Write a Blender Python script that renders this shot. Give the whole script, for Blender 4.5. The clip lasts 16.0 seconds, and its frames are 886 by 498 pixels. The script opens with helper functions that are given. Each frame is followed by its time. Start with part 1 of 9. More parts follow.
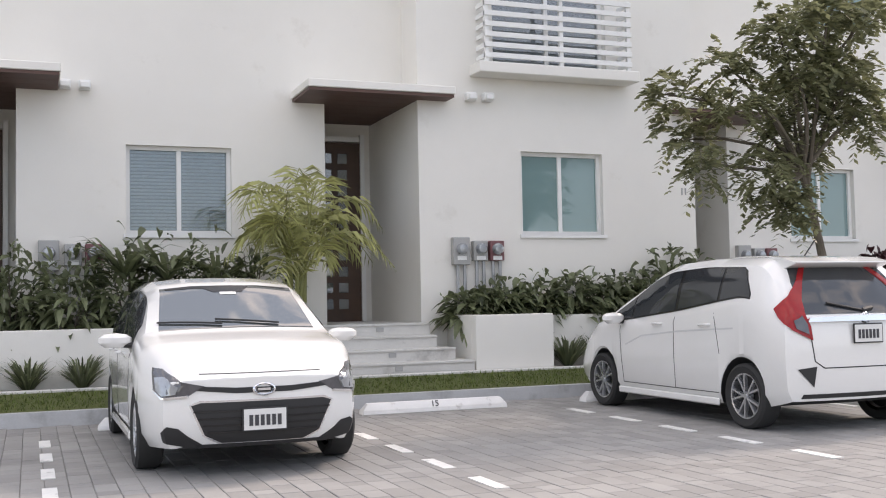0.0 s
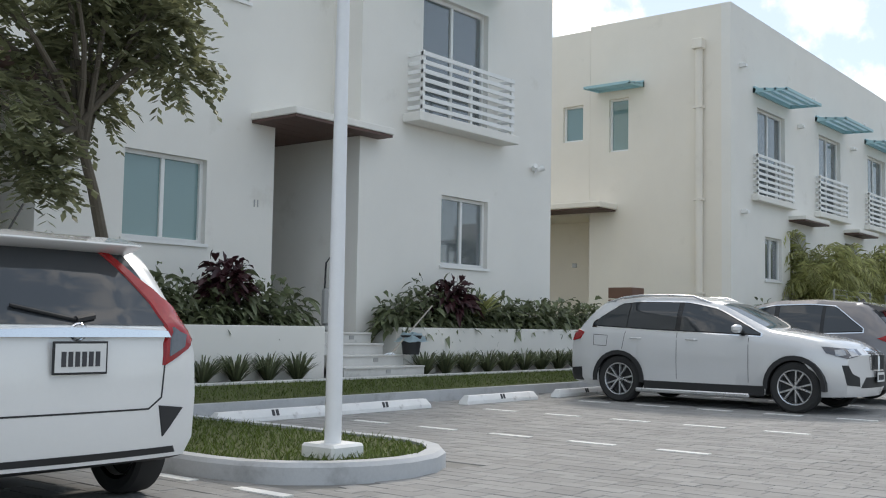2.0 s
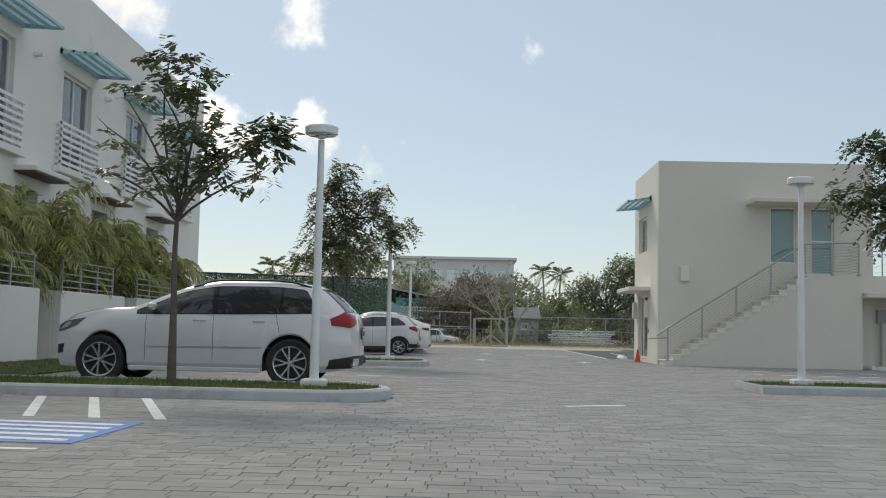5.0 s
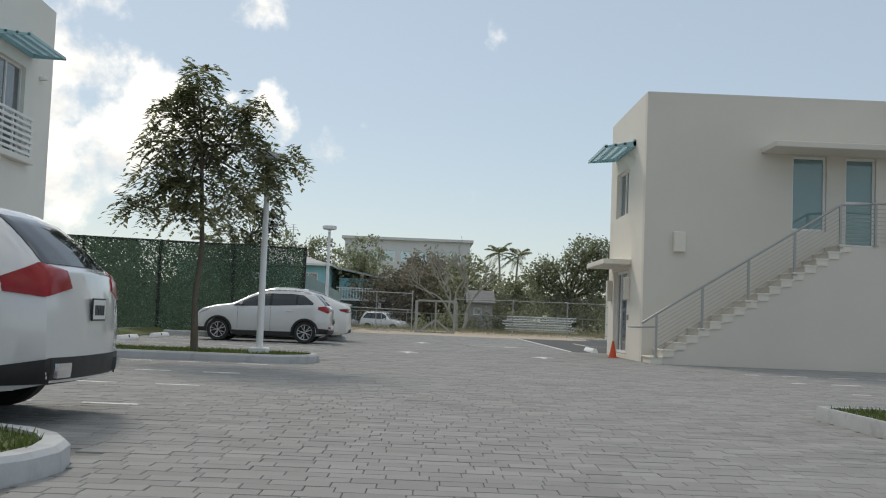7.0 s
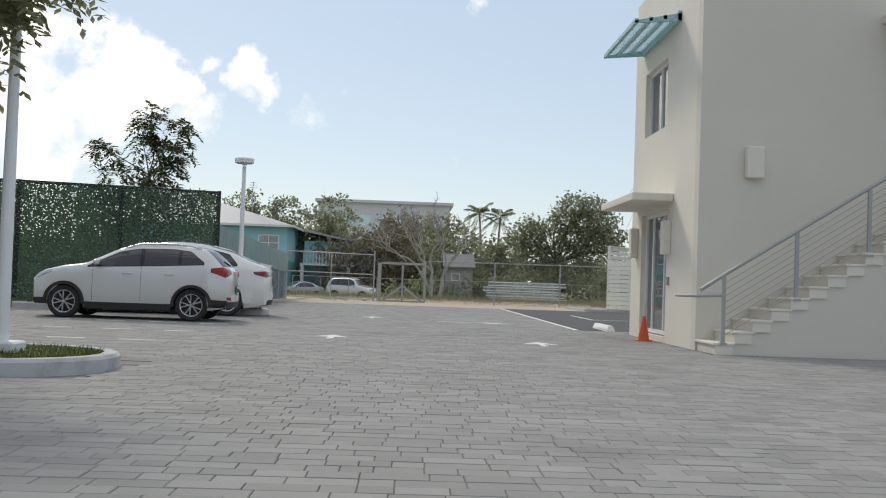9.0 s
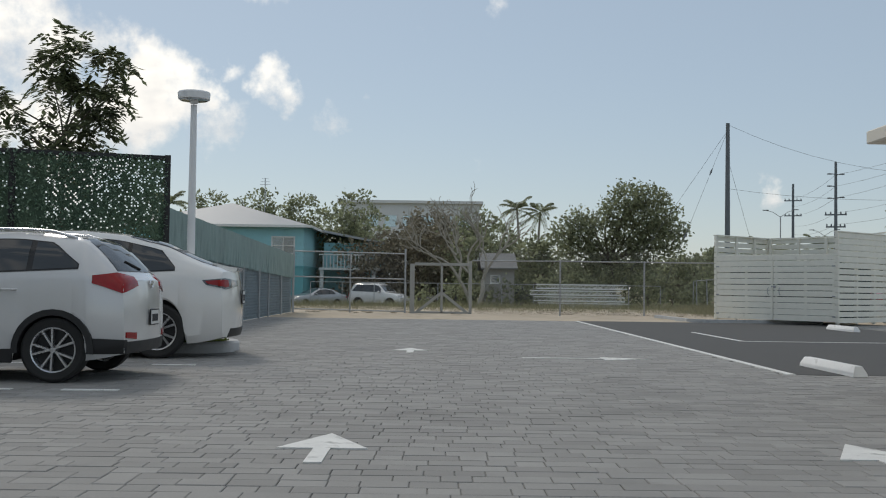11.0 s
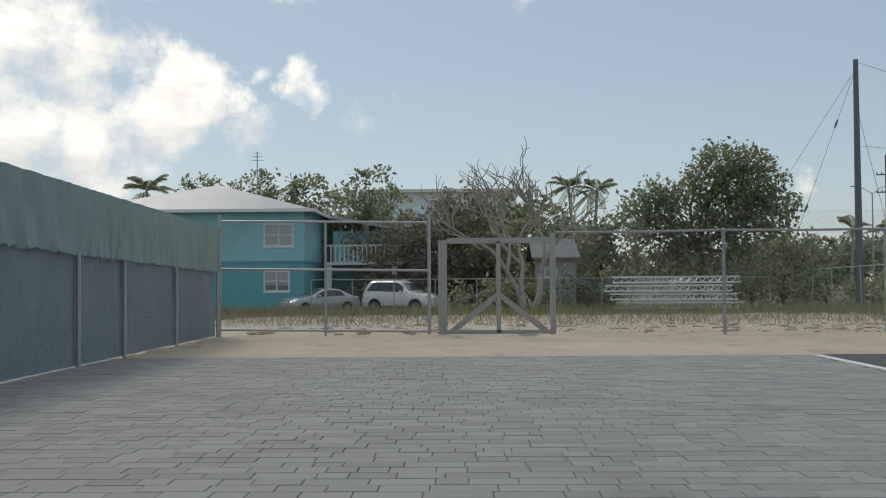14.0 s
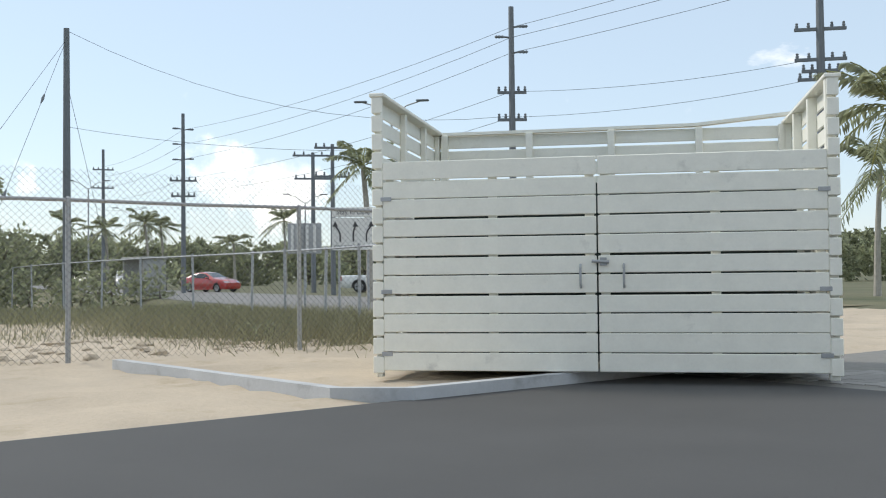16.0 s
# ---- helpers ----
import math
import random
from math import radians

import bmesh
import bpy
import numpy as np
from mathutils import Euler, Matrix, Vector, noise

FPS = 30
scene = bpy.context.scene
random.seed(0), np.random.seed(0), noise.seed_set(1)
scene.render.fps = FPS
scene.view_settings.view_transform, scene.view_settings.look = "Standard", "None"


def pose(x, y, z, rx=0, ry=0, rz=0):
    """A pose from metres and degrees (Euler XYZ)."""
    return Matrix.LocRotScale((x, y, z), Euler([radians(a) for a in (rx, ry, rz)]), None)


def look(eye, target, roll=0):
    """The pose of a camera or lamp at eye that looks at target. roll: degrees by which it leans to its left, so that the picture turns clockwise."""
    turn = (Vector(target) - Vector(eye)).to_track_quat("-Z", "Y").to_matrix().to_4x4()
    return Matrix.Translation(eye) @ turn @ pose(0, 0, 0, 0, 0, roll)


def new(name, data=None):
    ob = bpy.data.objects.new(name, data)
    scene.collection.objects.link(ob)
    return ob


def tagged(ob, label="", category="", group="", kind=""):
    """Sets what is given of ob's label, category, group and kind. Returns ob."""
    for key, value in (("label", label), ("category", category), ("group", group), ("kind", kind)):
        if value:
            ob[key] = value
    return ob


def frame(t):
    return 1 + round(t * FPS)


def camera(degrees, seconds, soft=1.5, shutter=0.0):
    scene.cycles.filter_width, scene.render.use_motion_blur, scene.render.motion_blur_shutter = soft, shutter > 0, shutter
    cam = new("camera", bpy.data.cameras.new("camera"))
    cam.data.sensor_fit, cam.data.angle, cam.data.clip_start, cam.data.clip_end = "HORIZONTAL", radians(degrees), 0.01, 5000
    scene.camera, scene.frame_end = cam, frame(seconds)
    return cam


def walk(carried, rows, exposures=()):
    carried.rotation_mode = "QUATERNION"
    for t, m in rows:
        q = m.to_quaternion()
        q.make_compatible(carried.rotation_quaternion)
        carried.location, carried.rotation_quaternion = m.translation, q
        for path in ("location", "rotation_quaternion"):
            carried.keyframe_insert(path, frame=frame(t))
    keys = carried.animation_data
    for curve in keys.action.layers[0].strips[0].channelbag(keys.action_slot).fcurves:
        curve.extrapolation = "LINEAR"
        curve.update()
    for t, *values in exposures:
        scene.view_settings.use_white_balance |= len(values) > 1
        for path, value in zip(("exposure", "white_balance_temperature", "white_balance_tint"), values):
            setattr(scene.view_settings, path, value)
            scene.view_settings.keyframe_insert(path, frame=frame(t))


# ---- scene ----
cam = camera(45.5, 16.0, 1.1)
PATH = [
    (0, (-0.574, 0.138, 1.245), (0.154, 1.999, 1.345), -1.1),
    (0.5, (0.174, 0.716, 1.164), (1.178, 2.443, 1.262), -1.2),
    (1, (1.087, 1.342, 1.16), (2.36, 2.88, 1.264), -1.1),
    (1.5, (2.088, 1.916, 1.067), (3.524, 3.302, 1.202), -0.4),
    (2, (3.247, 2.559, 1.104), (4.804, 3.807, 1.247), 1.0),
    (2.5, (4.662, 3.062, 1.076), (6.365, 4.099, 1.229), 1.5),
    (3, (6.33, 3.357, 1.069), (8.15, 4.173, 1.224), 1.9),
    (3.5, (8.312, 3.613, 0.917), (10.259, 4.035, 1.084), 1.8),
    (4, (10.283, 3.665, 0.909), (12.261, 3.914, 1.068), 1.6),
    (4.5, (12.304, 3.592, 0.902), (14.294, 3.737, 1.042), 1.4),
    (5, (14.537, 3.487, 0.924), (16.53, 3.54, 1.078), 1.3),
    (7.5, (25.463, 2.351, 0.898), (27.458, 2.319, 1.029), 2.3),
    (8, (27.742, 2.118, 0.898), (29.737, 2.074, 1.031), 2.3),
    (8.5, (30.127, 2.004, 0.842), (32.123, 1.928, 0.945), 2.3),
    (9, (32.504, 1.876, 0.886), (34.502, 1.814, 0.952), 2.0),
    (11.5, (45.76, 2.541, 0.97), (47.759, 2.541, 1.045), 0.5),
    (12, (48.872, 2.649, 0.972), (50.871, 2.675, 1.041), 0.4),
    (12.5, (51.579, 2.772, 0.939), (53.578, 2.822, 1.004), 0.1),
    (13, (54.498, 2.824, 0.911), (56.495, 2.885, 0.98), -0.1),
    (13.5, (57.213, 2.851, 0.958), (59.21, 2.918, 1.024), -0.3),
    (14, (59.774, 2.747, 0.954), (61.773, 2.791, 1.018), -0.4),
    (14.5, (62.005, 2.436, 0.936), (63.994, 2.237, 0.995), -1.1),
    (15, (64.105, 1.67, 0.936), (66.025, 1.112, 0.99), -1.4),
    (15.5, (65.703, 0.676, 0.956), (67.485, -0.23, 1.011), -0.6),
    (16, (66.924, -0.493, 0.968), (68.473, -1.757, 1.018), -0.6),
]
# the recording brightens towards the shaded facades and settles for the sky
EXPOSURES = [(0.0, 1.22, 7300, 22), (0.5, 0.67, 6820, 15), (1.0, 0.53, 6770, 15), (2.0, 0.62, 6720, 12), (3.0, 0.35, 6920, 11), (4.0, 0.23, 7180, 11), (4.5, 0.17, 6890, 10), (7.5, 0.05, 6870, 10), (7.9, 0.07, 6870, 10), (8.5, 0.27, 6770, 11), (9.2, 0.24, 6870, 12), (11.0, -0.19, 6670, 10), (12.1, -0.09, 6720, 10), (12.5, -0.32, 6720, 10), (13.2, -0.26, 6720, 10), (14.0, -0.20, 6670, 9), (14.5, -0.25, 6620, 9), (15.0, 0.15, 6620, 9), (16.0, 0.6, 6620, 10)]
walk(cam, [(t, look(eye, target, roll)) for t, eye, target, roll in PATH], EXPOSURES)

# ---- world and light ----
SUN_AZ, SUN_EL = radians(24), radians(38)      # the way to the sun: angle from +x towards +y, height
world = bpy.data.worlds.new("sky")
scene.world = world
world.use_nodes = True
wn, wl = world.node_tree.nodes, world.node_tree.links
wn.clear()


def node(tree, kind, **values):
    n = tree.nodes.new(kind)
    for key, value in values.items():
        n.inputs[key.replace("_", " ")].default_value = value
    return n


w_out = wn.new("ShaderNodeOutputWorld")
w_sky = wn.new("ShaderNodeTexSky")
w_sky.sky_type = 'NISHITA'
w_sky.sun_disc = False
w_sky.sun_elevation = SUN_EL
w_sky.sun_rotation = math.pi / 2 - SUN_AZ
w_sky.air_density, w_sky.dust_density, w_sky.ozone_density = 1.0, 0.3, 1.5
w_co = wn.new("ShaderNodeTexCoord")
w_map = wn.new("ShaderNodeMapping")
w_map.inputs["Scale"].default_value = (1.0, 1.0, 2.2)
w_noise = wn.new("ShaderNodeTexNoise")
w_noise.inputs["Scale"].default_value = 5.5
w_noise.inputs["Detail"].default_value = 9.0
w_noise.inputs["Roughness"].default_value = 0.58
w_ramp = wn.new("ShaderNodeValToRGB")
w_ramp.color_ramp.elements[0].position, w_ramp.color_ramp.elements[0].color = 0.53, (0, 0, 0, 1)
w_ramp.color_ramp.elements[1].position, w_ramp.color_ramp.elements[1].color = 0.64, (1, 1, 1, 1)
# cumulus: a bank towards the sun, a few puffs beside it and low heaps over the road (azimuth, height, radius, density)
CUMULUS = [(20.6, 11.0, 3.6, 1.0), (23.6, 12.8, 3.6, 1.0), (24.0, 8.0, 4.2, 0.95), (19.4, 6.8, 3.0, 0.9), (15.4, 9.5, 2.8, 1.0), (13.4, 10.2, 1.9, 0.85), (28.5, 10.5, 5.0, 0.9), (17.5, 8.4, 2.4, 0.9),
           (8.6, 10.4, 2.0, 0.95), (11.6, 8.3, 1.6, 0.62), (5.5, 9.2, 1.1, 0.50), (11.1, 11.6, 0.9, 0.55), (9.2, 16.8, 1.9, 0.62), (19.0, 16.8, 3.0, 0.75), (-2.8, 15.2, 1.1, 0.36),
           (-27.3, 5.0, 2.2, 0.85), (-31.3, 4.7, 2.4, 0.85), (-18.0, 5.2, 1.0, 0.62), (32.0, 16.5, 4.2, 0.8)]
w_puff = wn.new("ShaderNodeTexNoise")
w_puff.inputs["Scale"].default_value, w_puff.inputs["Detail"].default_value, w_puff.inputs["Roughness"].default_value = 17.0, 8.0, 0.62
wl.new(w_co.outputs["Generated"], w_puff.inputs["Vector"])
# the outlines are torn by a swirl of the direction before the heaps are laid out
w_swirl = wn.new("ShaderNodeTexNoise")
w_swirl.inputs["Scale"].default_value, w_swirl.inputs["Detail"].default_value, w_swirl.inputs["Roughness"].default_value = 13.0, 5.0, 0.6
wl.new(w_co.outputs["Generated"], w_swirl.inputs["Vector"])
w_off = wn.new("ShaderNodeVectorMath")
w_off.operation = 'MULTIPLY_ADD'
w_off.inputs[1].default_value = (0.13, 0.13, 0.09)
w_off.inputs[2].default_value = (-0.065, -0.065, -0.045)
wl.new(w_swirl.outputs["Color"], w_off.inputs[0])
w_torn = wn.new("ShaderNodeVectorMath")
w_torn.operation = 'ADD'
wl.new(w_co.outputs["Generated"], w_torn.inputs[0])
wl.new(w_off.outputs["Vector"], w_torn.inputs[1])
w_dir = wn.new("ShaderNodeVectorMath")
w_dir.operation = 'NORMALIZE'
wl.new(w_torn.outputs["Vector"], w_dir.inputs[0])
heap = None
for az, el, rad, dense in CUMULUS:
    w_d = wn.new("ShaderNodeVectorMath")
    w_d.operation = 'DOT_PRODUCT'
    w_d.inputs[1].default_value = (math.cos(radians(el)) * math.cos(radians(az)), math.cos(radians(el)) * math.sin(radians(az)), math.sin(radians(el)))
    wl.new(w_dir.outputs["Vector"], w_d.inputs[0])
    w_r = wn.new("ShaderNodeMapRange")
    w_r.inputs["From Min"].default_value, w_r.inputs["From Max"].default_value = math.cos(radians(rad * 1.25)), 1.0
    w_r.inputs["To Min"].default_value, w_r.inputs["To Max"].default_value = 0.0, dense
    wl.new(w_d.outputs["Value"], w_r.inputs["Value"])
    if heap is None:
        heap = w_r.outputs["Result"]
    else:
        w_m = wn.new("ShaderNodeMath")
        w_m.operation = 'MAXIMUM'
        wl.new(heap, w_m.inputs[0])
        wl.new(w_r.outputs["Result"], w_m.inputs[1])
        heap = w_m.outputs["Value"]
w_break = wn.new("ShaderNodeMath")
w_break.operation = 'MULTIPLY_ADD'
w_break.inputs[1].default_value = 2.0
wl.new(w_puff.outputs["Fac"], w_break.inputs[0])
wl.new(heap, w_break.inputs[2])
w_edge = wn.new("ShaderNodeMapRange")
w_edge.interpolation_type = 'SMOOTHSTEP'
w_edge.inputs["From Min"].default_value, w_edge.inputs["From Max"].default_value = 1.30, 2.05
wl.new(w_break.outputs["Value"], w_edge.inputs["Value"])
w_haze = wn.new("ShaderNodeMix")
w_haze.data_type = 'RGBA'
w_haze.inputs[0].default_value = 0.62
w_haze.inputs[7].default_value = (4.8, 5.8, 6.8, 1)
w_mix = wn.new("ShaderNodeMix")
w_mix.data_type = 'RGBA'
w_bg = wn.new("ShaderNodeBackground")
w_bg.inputs["Strength"].default_value = 0.10
wl.new(w_co.outputs["Generated"], w_map.inputs["Vector"])
wl.new(w_map.outputs["Vector"], w_noise.inputs["Vector"])
w_sep = wn.new("ShaderNodeSeparateXYZ")
w_up = wn.new("ShaderNodeMapRange")
w_up.inputs["From Min"].default_value, w_up.inputs["From Max"].default_value = 0.36, 0.62
w_up.inputs["To Min"].default_value, w_up.inputs["To Max"].default_value = -0.14, 0.05
w_both = wn.new("ShaderNodeMath")
w_both.operation = 'ADD'
wl.new(w_co.outputs["Generated"], w_sep.inputs[0])
wl.new(w_sep.outputs["Z"], w_up.inputs["Value"])
wl.new(w_noise.outputs["Fac"], w_both.inputs[0])
wl.new(w_up.outputs["Result"], w_both.inputs[1])
wl.new(w_both.outputs["Value"], w_ramp.inputs["Fac"])
wl.new(w_sky.outputs["Color"], w_haze.inputs[6])
wl.new(w_haze.outputs[2], w_mix.inputs[6])
w_any = wn.new("ShaderNodeMath")
w_any.operation = 'MAXIMUM'
wl.new(w_ramp.outputs["Color"], w_any.inputs[0])
wl.new(w_edge.outputs["Result"], w_any.inputs[1])
wl.new(w_any.outputs["Value"], w_mix.inputs[0])
# the heaps are whiter on their lit crests than inside
w_tone = wn.new("ShaderNodeMix")
w_tone.data_type = 'RGBA'
w_tone.inputs[6].default_value, w_tone.inputs[7].default_value = (13.0, 12.7, 12.0, 1), (8.6, 8.7, 8.8, 1)
w_deep = wn.new("ShaderNodeMapRange")
w_deep.inputs["From Min"].default_value, w_deep.inputs["From Max"].default_value = 0.42, 0.60
wl.new(w_noise.outputs["Fac"], w_deep.inputs["Value"])
wl.new(w_deep.outputs["Result"], w_tone.inputs[0])
wl.new(w_tone.outputs[2], w_mix.inputs[7])
wl.new(w_mix.outputs[2], w_bg.inputs["Color"])
wl.new(w_bg.outputs["Background"], w_out.inputs["Surface"])

sun_data = bpy.data.lights.new("sun", 'SUN')
sun_data.energy, sun_data.angle, sun_data.color = 1.3, radians(12), (1.0, 0.95, 0.86)
sun = new("sun", sun_data)
sun.matrix_world = look((40 * math.cos(SUN_AZ), 40 * math.sin(SUN_AZ), 40 * math.tan(SUN_EL)), (0, 0, 0))


# ---- materials ----
def material(name, color, rough=0.6, metal=0.0, var=0.12, scale=3.0, fine=40.0, bump=0.0, coat=0.0, stain=None, island=0.0, random_tone=0.0, translucent=0.0, spec=0.5):
    """A surface of one base colour with broad and fine variation, fine relief and, if given, stains of another colour."""
    m = bpy.data.materials.new(name)
    m.use_nodes = True
    t = m.node_tree
    p = t.nodes["Principled BSDF"]
    p.inputs["Metallic"].default_value = metal
    p.inputs["Coat Weight"].default_value = coat
    p.inputs["Coat Roughness"].default_value = 0.06
    p.inputs["Specular IOR Level"].default_value = spec
    co = t.nodes.new("ShaderNodeTexCoord")
    broad = node(t, "ShaderNodeTexNoise", Scale=scale, Detail=4.0, Roughness=0.6)
    small = node(t, "ShaderNodeTexNoise", Scale=fine, Detail=3.0, Roughness=0.6)
    for n in (broad, small):
        t.links.new(co.outputs["Object"], n.inputs["Vector"])
    blend = t.nodes.new("ShaderNodeMath")
    blend.operation = 'MULTIPLY_ADD'
    blend.inputs[1].default_value = 0.4
    t.links.new(small.outputs["Fac"], blend.inputs[0])
    t.links.new(broad.outputs["Fac"], blend.inputs[2])
    tone = t.nodes.new("ShaderNodeMapRange")
    tone.inputs["From Min"].default_value, tone.inputs["From Max"].default_value = 0.35, 1.05
    tone.inputs["To Min"].default_value, tone.inputs["To Max"].default_value = 1 - var, 1 + var
    t.links.new(blend.outputs["Value"], tone.inputs["Value"])
    value = tone.outputs["Result"]
    for amount, source, plug in ((island, "ShaderNodeNewGeometry", "Random Per Island"), (random_tone, "ShaderNodeObjectInfo", "Random")):
        if amount:
            g = t.nodes.new(source)
            r = t.nodes.new("ShaderNodeMapRange")
            r.inputs["To Min"].default_value, r.inputs["To Max"].default_value = 1 - amount, 1 + amount
            t.links.new(g.outputs[plug], r.inputs["Value"])
            mul = t.nodes.new("ShaderNodeMath")
            mul.operation = 'MULTIPLY'
            t.links.new(value, mul.inputs[0])
            t.links.new(r.outputs["Result"], mul.inputs[1])
            value = mul.outputs["Value"]
    scale_c = t.nodes.new("ShaderNodeVectorMath")
    scale_c.operation = 'SCALE'
    scale_c.inputs[0].default_value = color[:3]
    t.links.new(value, scale_c.inputs["Scale"])
    out_c = scale_c.outputs["Vector"]
    if stain:
        s_color, s_scale, s_low, s_high = stain
        sn = node(t, "ShaderNodeTexNoise", Scale=s_scale, Detail=6.0, Roughness=0.65)
        t.links.new(co.outputs["Object"], sn.inputs["Vector"])
        sr = t.nodes.new("ShaderNodeMapRange")
        sr.inputs["From Min"].default_value, sr.inputs["From Max"].default_value = s_low, s_high
        t.links.new(sn.outputs["Fac"], sr.inputs["Value"])
        mx = t.nodes.new("ShaderNodeMix")
        mx.data_type = 'RGBA'
        mx.inputs[7].default_value = (*s_color, 1)
        t.links.new(sr.outputs["Result"], mx.inputs[0])
        t.links.new(out_c, mx.inputs[6])
        out_c = mx.outputs[2]
    t.links.new(out_c, p.inputs["Base Color"])
    rr = t.nodes.new("ShaderNodeMapRange")
    rr.inputs["From Min"].default_value, rr.inputs["From Max"].default_value = 0.35, 1.05
    rr.inputs["To Min"].default_value, rr.inputs["To Max"].default_value = max(0.02, rough - 0.08 * min(1, rough * 2)), min(1, rough + 0.08 * min(1, rough * 2))
    t.links.new(blend.outputs["Value"], rr.inputs["Value"])
    t.links.new(rr.outputs["Result"], p.inputs["Roughness"])
    if bump:
        b = t.nodes.new("ShaderNodeBump")
        b.inputs["Strength"].default_value = 1.0
        b.inputs["Distance"].default_value = bump
        t.links.new(blend.outputs["Value"], b.inputs["Height"])
        t.links.new(b.outputs["Normal"], p.inputs["Normal"])
    if translucent:
        tr = t.nodes.new("ShaderNodeBsdfTranslucent")
        t.links.new(out_c, tr.inputs["Color"])
        ms = t.nodes.new("ShaderNodeMixShader")
        ms.inputs[0].default_value = translucent
        t.links.new(p.outputs["BSDF"], ms.inputs[1])
        t.links.new(tr.outputs["BSDF"], ms.inputs[2])
        t.links.new(ms.outputs["Shader"], t.nodes["Material Output"].inputs["Surface"])
    return m


def glass_material(name, color, rough=0.02, tint=0.5, ior=1.9):
    """Window glass: a clear sharp gloss over a tinted, partly see-through pane."""
    m = bpy.data.materials.new(name)
    m.use_nodes = True
    t = m.node_tree
    t.nodes.remove(t.nodes["Principled BSDF"])
    glossy = t.nodes.new("ShaderNodeBsdfGlossy")
    glossy.inputs["Roughness"].default_value = rough
    clear = t.nodes.new("ShaderNodeBsdfTransparent")
    clear.inputs["Color"].default_value = (*color, 1)
    body = t.nodes.new("ShaderNodeBsdfDiffuse")
    body.inputs["Color"].default_value = (*color, 1)
    under = t.nodes.new("ShaderNodeMixShader")
    under.inputs[0].default_value = tint
    fres = t.nodes.new("ShaderNodeFresnel")
    fres.inputs["IOR"].default_value = ior
    top = t.nodes.new("ShaderNodeMixShader")
    t.links.new(clear.outputs[0], under.inputs[1])
    t.links.new(body.outputs[0], under.inputs[2])
    t.links.new(fres.outputs[0], top.inputs[0])
    t.links.new(under.outputs[0], top.inputs[1])
    t.links.new(glossy.outputs[0], top.inputs[2])
    t.links.new(top.outputs[0], t.nodes["Material Output"].inputs["Surface"])
    return m


M_STUCCO = material("white_stucco", (0.80, 0.78, 0.73), 0.85, var=0.05, scale=0.7, fine=90, bump=0.003, stain=((0.66, 0.63, 0.57), 0.9, 0.62, 0.8))
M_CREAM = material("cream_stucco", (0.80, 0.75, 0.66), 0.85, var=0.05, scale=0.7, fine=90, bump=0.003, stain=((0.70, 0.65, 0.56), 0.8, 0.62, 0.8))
# the cream taken down at one hue: shade put into the stair side's colour
M_CREAM_SHADE = material("shaded_cream_stucco", (0.71, 0.665, 0.59), 0.85, var=0.05, scale=0.6, fine=90, bump=0.003)
M_WHITE = material("white_paint", (0.82, 0.82, 0.80), 0.5, var=0.04, scale=4, bump=0.0006)
M_POLE = material("white_enamel_pole", (0.80, 0.81, 0.82), 0.35, var=0.05, scale=3)
M_CONC = material("pale_concrete", (0.62, 0.61, 0.58), 0.85, var=0.14, scale=2.5, fine=50, bump=0.002, stain=((0.38, 0.37, 0.35), 2.2, 0.58, 0.75))
M_KERB = material("kerb_concrete", (0.50, 0.51, 0.52), 0.85, var=0.15, scale=2.2, fine=45, bump=0.003, stain=((0.30, 0.30, 0.30), 2.0, 0.55, 0.75))
M_STOP = material("white_painted_concrete", (0.78, 0.78, 0.77), 0.7, var=0.08, scale=4, fine=50, bump=0.002, stain=((0.45, 0.44, 0.42), 5.0, 0.62, 0.75))
M_LINE = material("worn_white_marking", (0.74, 0.74, 0.72), 0.8, var=0.15, scale=5, fine=60, bump=0.001, stain=((0.35, 0.35, 0.34), 7.0, 0.56, 0.7))
M_BLUE = material("worn_blue_marking", (0.12, 0.25, 0.55), 0.8, var=0.15, scale=5, fine=60)
M_PAVER = material("grey_concrete_paver", (0.285, 0.28, 0.27), 0.88, var=0.18, scale=1.2, fine=60, bump=0.002, island=0.12, stain=((0.19, 0.188, 0.18), 0.7, 0.56, 0.78))
M_PAVER_PIECE = material("grey_concrete_paver_near", (0.285, 0.28, 0.27), 0.88, var=0.18, scale=1.2, fine=60, bump=0.002, random_tone=0.12, stain=((0.19, 0.188, 0.18), 0.7, 0.56, 0.78))
M_JOINT = material("joint_sand", (0.22, 0.215, 0.20), 0.95, var=0.2, scale=8, fine=80, bump=0.002)
M_ASPHALT = material("dark_asphalt", (0.075, 0.075, 0.074), 0.9, var=0.2, scale=1.0, fine=80, bump=0.004)
M_ROAD = material("sunlit_road_asphalt", (0.22, 0.215, 0.205), 0.9, var=0.12, scale=0.6, fine=60, bump=0.003)
M_SAND = material("coral_sand", (0.50, 0.42, 0.32), 0.95, var=0.2, scale=0.8, fine=22, bump=0.02, stain=((0.38, 0.31, 0.21), 1.1, 0.55, 0.72))
M_EARTH = material("dry_grass_earth", (0.20, 0.17, 0.095), 0.95, var=0.3, scale=0.4, fine=8, bump=0.03, stain=((0.11, 0.12, 0.05), 0.25, 0.48, 0.65))
M_TURF = material("turf_soil", (0.085, 0.10, 0.03), 0.95, var=0.25, scale=1.5, fine=30, bump=0.01)
M_GRASS = material("grass_blade", (0.11, 0.15, 0.035), 0.7, var=0.1, scale=1.2, island=0.35, translucent=0.3)
M_DRYGRASS = material("dry_grass_blade", (0.27, 0.255, 0.155), 0.8, var=0.15, scale=0.5, island=0.4, translucent=0.3)
